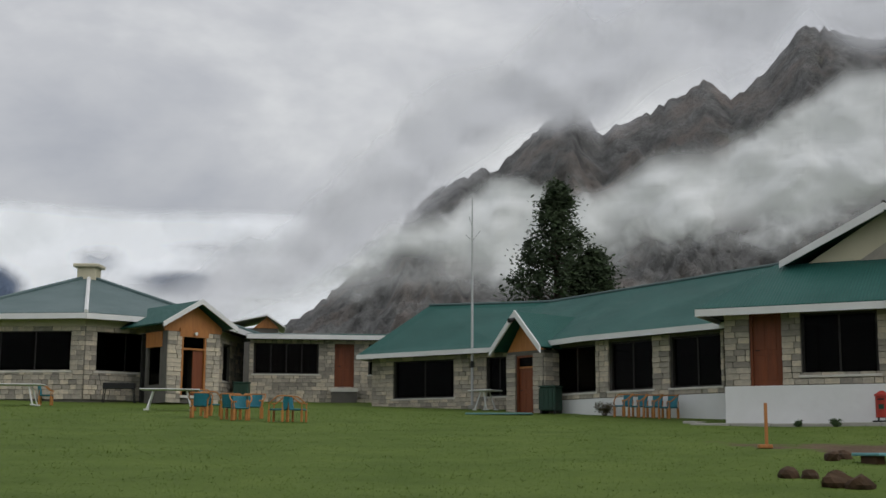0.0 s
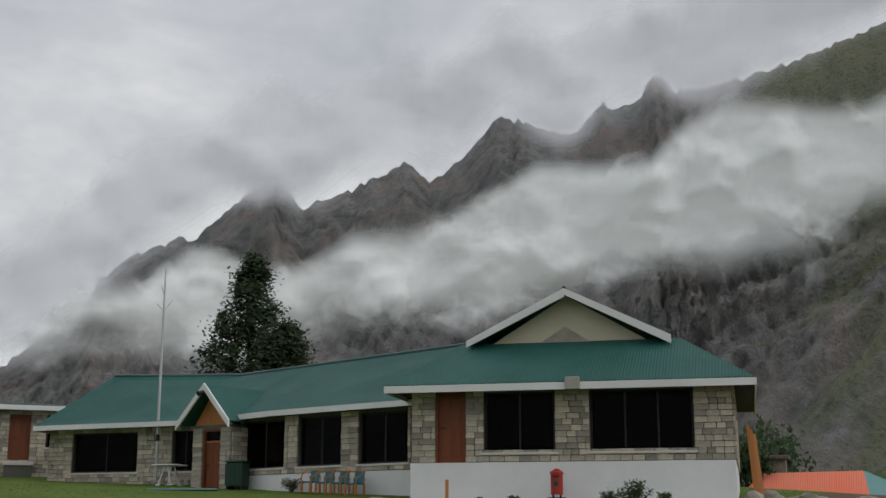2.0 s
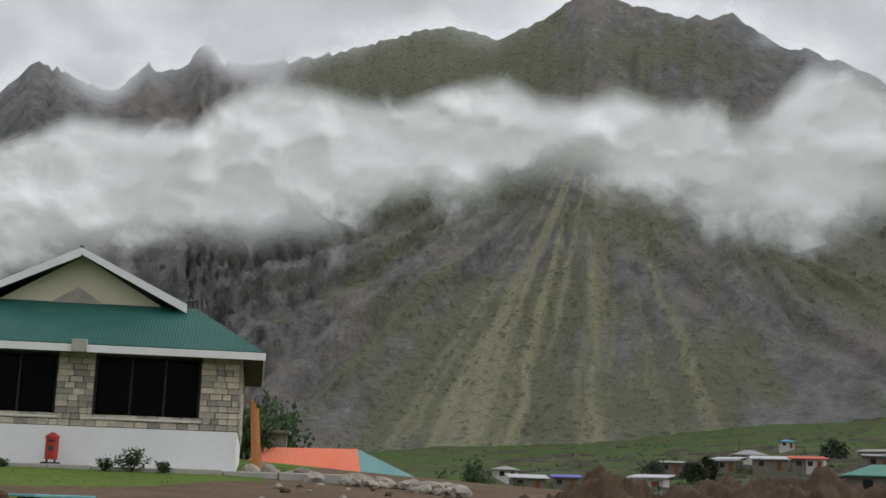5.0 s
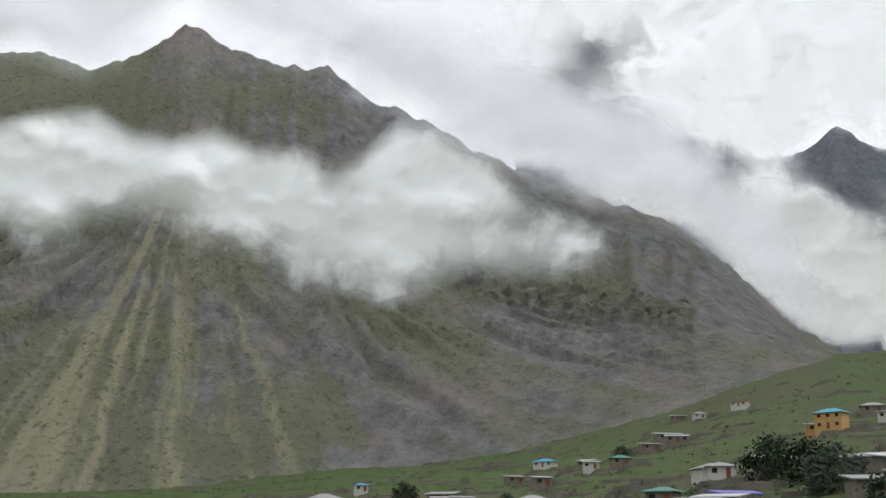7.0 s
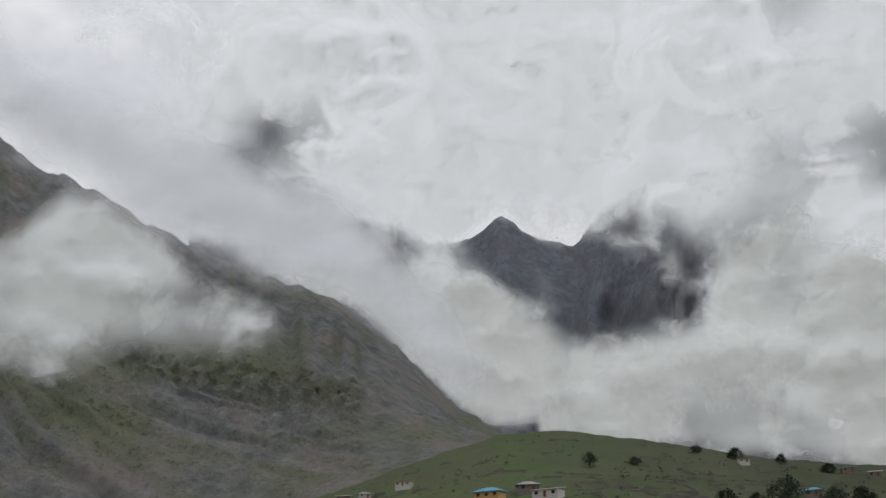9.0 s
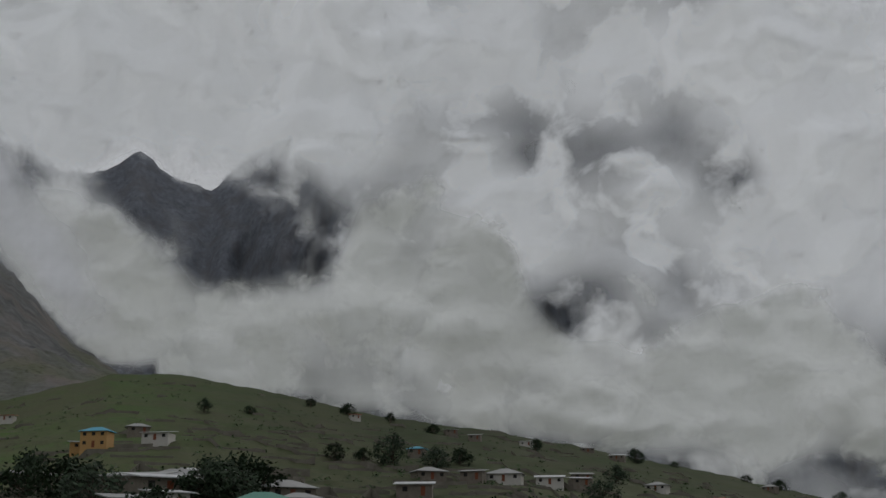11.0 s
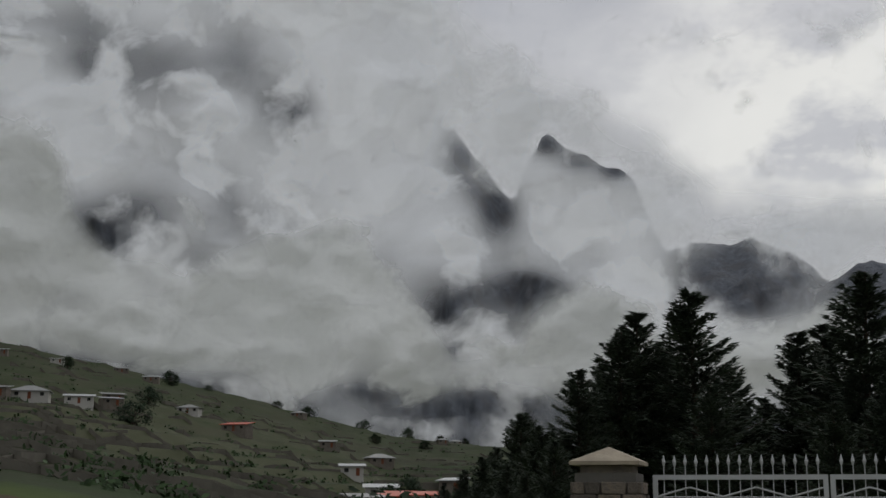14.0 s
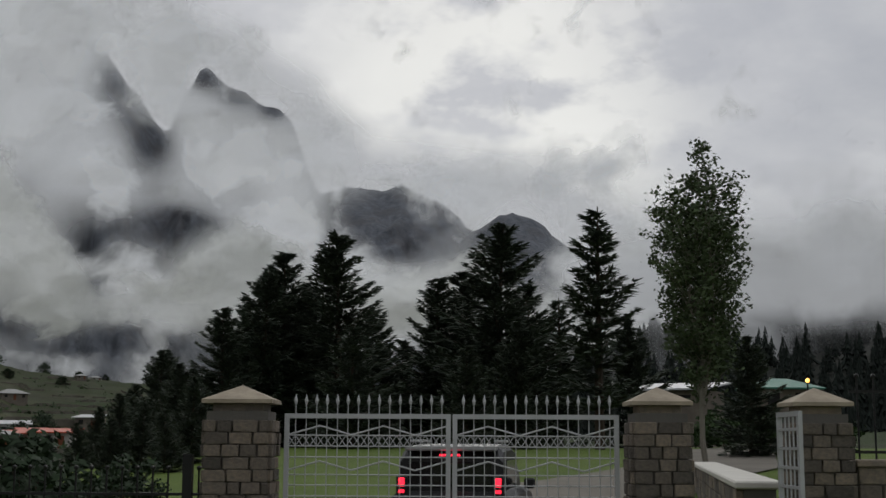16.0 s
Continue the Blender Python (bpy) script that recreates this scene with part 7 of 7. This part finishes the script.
def village_house(az, el, w, roof, wall, seed, label, hip=True, storeys=1, away=None):
    rng = random.Random(seed)
    d = away or on_slope(az, el)
    p = at(az, d, 0)
    h = thing("village_house", pose(p.x, p.y, p.z, 0, 0, -az + rng.uniform(-25, 25)), label, "house", "village houses")
    D, H = w * rng.uniform(0.65, 0.85), 2.2 + 2.5 * (storeys - 1)
    part("wall", boxes((-w / 2, w / 2, -D / 2, D / 2, -2.5, H)), wall, h)
    o = 0.6
    if hip:
        rz = H + w * 0.17
        q = w / 2 - D / 2
        e = [(-w / 2 - o, -D / 2 - o, H), (w / 2 + o, -D / 2 - o, H), (w / 2 + o, D / 2 + o, H), (-w / 2 - o, D / 2 + o, H)]
        vs = e + [(x, y, z - 0.12) for x, y, z in e] + [(-max(q, 0.3), 0, rz), (max(q, 0.3), 0, rz)]
        raw("roof", vs, [(0, 1, 9, 8), (1, 2, 9), (2, 3, 8, 9), (3, 0, 8), (7, 6, 5, 4), (0, 4, 5, 1), (1, 5, 6, 2), (2, 6, 7, 3), (3, 7, 4, 0)], roof, h)
    else:
        vs = [(-w / 2 - o, -D / 2 - o, H), (w / 2 + o, -D / 2 - o, H), (w / 2 + o, D / 2 + o, H + w * 0.12), (-w / 2 - o, D / 2 + o, H + w * 0.12)]
        vs += [(x, y, z + 0.15) for x, y, z in vs]
        raw("roof", vs, [(3, 2, 1, 0), (4, 5, 6, 7), (0, 1, 5, 4), (1, 2, 6, 5), (2, 3, 7, 6), (3, 0, 4, 7)], roof, h)
    n = max(2, int(w / 2.6))
    for s in range(storeys):
        for i in range(n):
            x = -w / 2 + w * (i + 0.5) / n
            if i == n // 2 and s == 0:
                part("door", boxes((x - 0.45, x + 0.45, -D / 2 - 0.04, -D / 2, 0, 1.85)), WOOD_DOOR, h)
            else:
                part("window", boxes((x - 0.5, x + 0.5, -D / 2 - 0.04, -D / 2, 0.85 + 2.5 * s, 1.8 + 2.5 * s)), OPENING_SHADE, h)


HOUSES = ((36.8, 1.3, 5, 0), (37.8, 0.9, 7, 1), (39.5, 1.0, 6, 5), (43.2, 0.75, 4, 1), (44.1, 1.7, 5, 2), (46.5, 2.0, 6, 1), (47.4, 2.3, 8, 0), (48.3, 2.0, 8, 1), (49.8, 2.1, 7, 6), (49.0, 2.8, 5, 3), (52.8, 1.0, 8, 7), (52.6, 2.3, 7, 2),
          (57.2, 4.1, 9, 3), (59.0, 4.1, 6, 1), (63.1, 6.1, 9, 1), (65.8, 6.6, 9, 6), (62.6, 5.2, 11, 1), (61.8, 4.8, 8, 2), (64.5, 3.5, 8, 0), (71.3, 6.2, 8, 0), (67.3, 3.7, 9, 2), (72.2, 5.9, 9, 1), (71.4, 3.7, 10, 2), (72.4, 3.6, 9, 1),
          (73.1, 3.8, 8, 0), (74.5, 4.1, 9, 1), (77.8, 3.4, 9, 0), (72.7, 2.9, 5, 1), (71.4, 2.6, 8, 2), (76.8, 2.6, 8, 7), (78.4, 2.8, 5, 0), (84.1, 4.3, 9, 0), (86.1, 4.2, 7, 2), (87.5, 4.2, 11, 0), (83.5, 3.4, 8, 1), (83.6, 5.4, 7, 3), (80.8, 7.0, 7, 6),
          (85.1, 6.3, 8, 1), (86.2, 6.1, 7, 1), (88.5, 5.8, 8, 1), (91.2, 5.5, 9, 0), (92.5, 5.1, 10, 1), (89.5, 4.0, 10, 1), (90.8, 3.8, 7, 1))
HOUSES_EAST = ((90.9, 4.2, 8, 2), (94.2, 3.7, 9, 0), (96.3, 3.0, 10, 6), (99.0, 3.6, 9, 0), (106.0, 2.9, 8, 0), (102.6, 1.6, 10, 0), (105.4, 2.5, 7, 0), (102.7, 0.1, 7, 1), (105.9, 0.3, 6, 1), (100.3, 2.2, 7, 2), (101.4, 1.1, 6, 1),
               (102.9, -0.5, 4, 6), (103.6, -0.4, 5, 6), (104.6, -0.45, 5, 6), (102.0, -0.6, 5, 2))
HOUSES_NEAR = ((63.1, 6.1, 7, 1), (64.0, 6.2, 7, 0), (63.0, 5.0, 9, 1), (60.5, 4.2, 7, 7), (59.2, 4.0, 6, 1), (55.8, 3.4, 7, 2), (57.0, 3.1, 5, 1), (56.6, 2.1, 6, 0), (58.3, 2.0, 6, 1), (62.3, 2.4, 5, 7), (64.8, 3.4, 6, 0), (63.6, 1.7, 5, 2), (64.7, 1.9, 5, 1), (65.4, 2.1, 5, 5), (52.7, 2.1, 5, 2), (46.5, 1.9, 4, 1), (50.2, 2.0, 4, 6), (53.5, 2.2, 4, 2))
ROOFS = (TIN_DARK, TIN, TIN_DARK, BLUE_TIN, TIN, VIOLET_TIN, RED_TIN, GREEN_TIN)
ROOF_WORDS = ("grey hipped tin", "pale tin lean-to", "dull tin", "blue tin", "tin", "violet tin", "red tin", "green tin")
for i, (az, el, w, r) in enumerate(HOUSES + HOUSES_EAST + HOUSES_NEAR):
    village_house(az, el, w * 0.9, ROOFS[r], PALE_WALL if i % 3 == 0 else MUD_WALL, 500 + i, f"small stone village house with {ROOF_WORDS[r]} roof", hip=r in (0, 7, 3))
village_house(69.6, 5.5, 8, BLUE_TIN, OCHRE_WALL, 590, "ochre two-storey house with bright blue roof", True, 2)
village_house(69.0, 5.4, 7, TIN_DARK, OCHRE_WALL, 591, "unfinished ochre house with a flat roof", False, 1)
village_house(131.7, 1.1, 6.2, TIN, MUD_WALL, 592, "grey house with shining tin roof among trees", False, 2, 112)
village_house(136.0, 1.0, 4.6, GREEN_TIN, MUD_WALL, 593, "grey house with teal roof beside the trees", True, 2, 106)


def round_tree(seed):
    rng = random.Random(seed)
    t = thing("village_tree", Matrix(), "dark round-crowned tree among the fields", "tree", "village trees")
    bm = bmesh.new()
    bar(bm, (0, 0, -1.0), (0, 0, 3.0), 0.3, 0.18, 7)
    spots = []
    for i in range(34):
        a, u, z = rng.uniform(0, 6.28), rng.uniform(0.2, 1) ** 0.6, rng.uniform(0.0, 1.0)
        r = 3.9 * math.sin(max(0.2, min(0.95, z * 0.75 + 0.22)) * math.pi) * u
        tip = Vector((math.cos(a) * r, math.sin(a) * r, 1.0 + z * 4.6))
        bar(bm, (0, 0, min(3.0, tip.z * 0.5)), tip, 0.08, 0.02, 4)
        spots.append((tip, 1.1))
    part("trunk", bm, BARK, t)
    vs, fs = leaf_cloud(rng, spots, 0.30, 36, 0.8)
    raw("crown", vs, fs, FAR_TREE, t)
    return t


TREES = ((74.1, 7.2, 0.9), (76.1, 7.2, 0.8), (78.8, 7.6, 0.9), (80.5, 7.2, 1.5), (82.5, 5.1, 1.5), (84.5, 4.8, 1.5), (85.5, 5.0, 1.2), (76.8, 3.6, 1.2), (75.9, 3.4, 1.2), (74.6, 3.4, 1.2), (75.2, 3.4, 1.2), (72.2, 2.2, 1.0), (82.4, 6.8, 0.9), (84.3, 6.4, 1.1),
         (91.8, 3.3, 1.2), (92.4, 4.2, 1.3), (93.3, 5.0, 1.3), (98.0, 4.2, 1.1), (99.4, 3.9, 1.6), (101.9, 3.3, 1.4), (103.9, 3.0, 1.3), (105.3, 2.9, 1.2), (106.4, 2.9, 1.0), (68.4, 3.4, 1.3), (67.0, 3.3, 1.2), (69.5, 3.0, 1.3), (43.4, 1.5, 0.8), (44.9, 1.4, 0.7))
TREES_MORE = ((45.6, 1.4, 0.7), (50.9, 2.6, 1.0), (55.5, 2.0, 0.6), (60.6, 4.4, 0.9), (79.9, 5.2, 0.8), (81.2, 5.2, 0.8), (103.0, -0.2, 0.7), (95.0, 5.0, 1.0), (88.9, 5.6, 1.0), (102.4, 2.6, 0.9), (104.6, 2.3, 0.9), (104.0, 0.1, 0.9))
base_trees = [round_tree(i) for i in range(3)]
for i, (az, el, s) in enumerate(TREES + TREES_MORE):
    d = on_slope(az, el)
    m = Matrix.Translation(at(az, d, -1.3 * s)) @ pose(0, 0, 0, 0, 0, 71 * i)
    t = copy_thing(base_trees[i % 3], m) if i > 2 else base_trees[i]
    t.matrix_world = m
    t.scale = (s, s, s * (1.0 if i % 4 else 1.25))


def field_walls():
    """Dry stone walls along the terraces: many short lengths, one sheet of stuff."""
    rng = random.Random(8)
    bm_v, bm_f = [], []
    for k in range(560):
        az = rng.uniform(36, 108)
        d = 130 * (830 / 130) ** rng.random()
        n = rng.randint(3, 9)
        w = rng.uniform(0.35, 0.7)
        prev = None
        for i in range(n):
            a = az + i * 3.0 / d * 57.3 * 0.9
            dd = d + fbm(a * 0.9, k, 3, 2) * 6
            p = at(a, dd, 0)
            hgt = rng.uniform(0.6, 1.3)
            cur = len(bm_v)
            out = Vector((math.sin(radians(a)), math.cos(radians(a)), 0)) * w
            bm_v += [p - out + Vector((0, 0, -0.8)), p - out + Vector((0, 0, hgt)), p + out + Vector((0, 0, hgt)), p + out + Vector((0, 0, -0.8))]
            if prev is not None:
                for j in range(4):
                    bm_f.append((prev + j, prev + (j + 1) % 4, cur + (j + 1) % 4, cur + j))
            prev = cur
    ob = raw("terrace_walls", bm_v, bm_f, material("dry_terrace_stone", (0.20, 0.185, 0.15), 0.95, vary=(0.11, 0.10, 0.08), scale=0.3, fine=2, amount=0.5, bump=0.6))
    tagged(ob, "low dry stone walls along the terraced fields", "field wall", kind="stuff")


field_walls()


def scrub():
    """Low bushes strewn over the fields and the foot of the mountain."""
    rng = random.Random(18)
    spots = []
    for k in range(5000):
        az = rng.uniform(34, 110)
        d = 120 * (845 / 120) ** rng.random()
        if fbm(az * 0.2, d / 60, 4, 3) < 0.0:
            continue
        r = rng.uniform(0.5, 1.4)
        spots.append((at(az, d, r * 0.5), r))
    vs, fs = leaf_cloud(rng, spots, 0.5, 9, 0.6)
    tagged(raw("field_scrub", vs, fs, BUSH), "dark low scrub between the fields", "scrub", kind="stuff")


scrub()


def forest():
    """The dark wooded hill to the east: its ground and its conifers."""
    crest = ((124, 2.0), (128, 4.0), (131, 5.0), (134.5, 5.9), (137, 6.0), (140, 6.3), (146, 6.5), (156, 6.0), (166, 3))

    def point(a, v):
        d = 170 + 260 * v
        z = 170 * math.tan(radians(0.2)) * (1 - v) + 430 * math.tan(radians(curve(crest, a) - 0.5)) * min(v, 1) - max(0, v - 1) * 90 - 6 * (1 - v)
        return (d * math.sin(radians(a)), d * math.cos(radians(a)), z + 2 * fbm(a * 0.5, v * 3, 6, 3))

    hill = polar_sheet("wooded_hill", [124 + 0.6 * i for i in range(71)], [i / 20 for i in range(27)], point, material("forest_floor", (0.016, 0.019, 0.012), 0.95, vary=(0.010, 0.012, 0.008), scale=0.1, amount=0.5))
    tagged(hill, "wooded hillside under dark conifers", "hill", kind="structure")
    rng = random.Random(31)
    vs, fs = [], []
    for k in range(1900):
        a, v = rng.uniform(125, 164), rng.random() ** 0.8
        p = Vector(point(a, v))
        hgt = rng.uniform(5, 10)
        for lay in range(7):
            f = lay / 7
            r = hgt * 0.2 * (1 - f) * rng.uniform(0.7, 1.15) + 0.15
            z0 = p.z + hgt * (0.10 + 0.86 * f)
            ph = rng.uniform(0, 6.28)
            for s in range(7):
                b = ph + s * 6.283 / 7
                q = len(vs)
                rr = r * rng.uniform(0.75, 1.25)
                vs += [Vector((p.x, p.y, z0 + hgt * 0.16)), Vector((p.x + rr * math.cos(b - 0.35), p.y + rr * math.sin(b - 0.35), z0 - 0.1 * hgt * rng.random())), Vector((p.x + rr * 1.2 * math.cos(b), p.y + rr * 1.2 * math.sin(b), z0 - 0.12)),
                       Vector((p.x + rr * math.cos(b + 0.35), p.y + rr * math.sin(b + 0.35), z0 - 0.1 * hgt * rng.random()))]
                fs.append((q, q + 1, q + 2, q + 3))
    # a darker copy of the conifer needles, with the forest's shade in the colour
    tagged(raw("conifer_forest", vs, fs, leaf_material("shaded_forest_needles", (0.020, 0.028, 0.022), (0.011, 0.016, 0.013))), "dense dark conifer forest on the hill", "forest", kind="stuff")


forest()


def yard_lamp():
    p = at(137.1, 48)
    t = thing("yard_lamp", pose(p.x, p.y, p.z), "lit orange yard lamp on a thin pole", "lamp")
    part("pole", bar(bmesh.new(), (0, 0, 0), (0, 0, 2.8), 0.04, 0.03), IRON_DARK, t)
    bm = bmesh.new()
    bmesh.ops.create_icosphere(bm, subdivisions=2, radius=0.075, matrix=Matrix.Translation((0, 0, 2.85)))
    part("bulb", bm, lamp_material("lit_orange_bulb", (1.0, 0.42, 0.08), 6.0), t, "lit orange bulb")


yard_lamp()


def grass():
    """Blades of the lawn before the camera."""
    rng = random.Random(5)
    vs, fs = [], []
    n = 0
    while n < 22000:
        az = rng.uniform(-24, 34)
        d = 13 + 35 * rng.random() ** 1.3
        if soil_amount(az, d) > 0.4 and rng.random() < 0.93:
            continue
        x, y = d * math.sin(radians(az)), d * math.cos(radians(az))
        z = ground_z(az, d)
        hgt = rng.uniform(0.008, 0.020) * (1 + 0.5 * fbm(x * 0.6, y * 0.6, 2, 3)) * (0.7 + d / 45)
        w = 0.008 * (0.6 + d / 22)
        a = rng.uniform(0, 6.28)
        q = len(vs)
        lx, ly = rng.uniform(-1, 1) * hgt * 0.5, rng.uniform(-1, 1) * hgt * 0.5
        vs += [(x - w * math.cos(a), y - w * math.sin(a), z - 0.005), (x + w * math.cos(a), y + w * math.sin(a), z - 0.005), (x + lx, y + ly, z + hgt)]
        fs.append((q, q + 1, q + 2))
        n += 1
    tagged(raw("lawn_grass", vs, fs, material("grass_blades", (0.104, 0.152, 0.027), 0.8, vary=(0.080, 0.122, 0.022), scale=0.5, fine=3, amount=0.4, bump=0.0, spec=0.15)), "short green lawn grass", "grass", kind="stuff")


grass()

# ---- the stones of walls and pillars ----
lay_all()
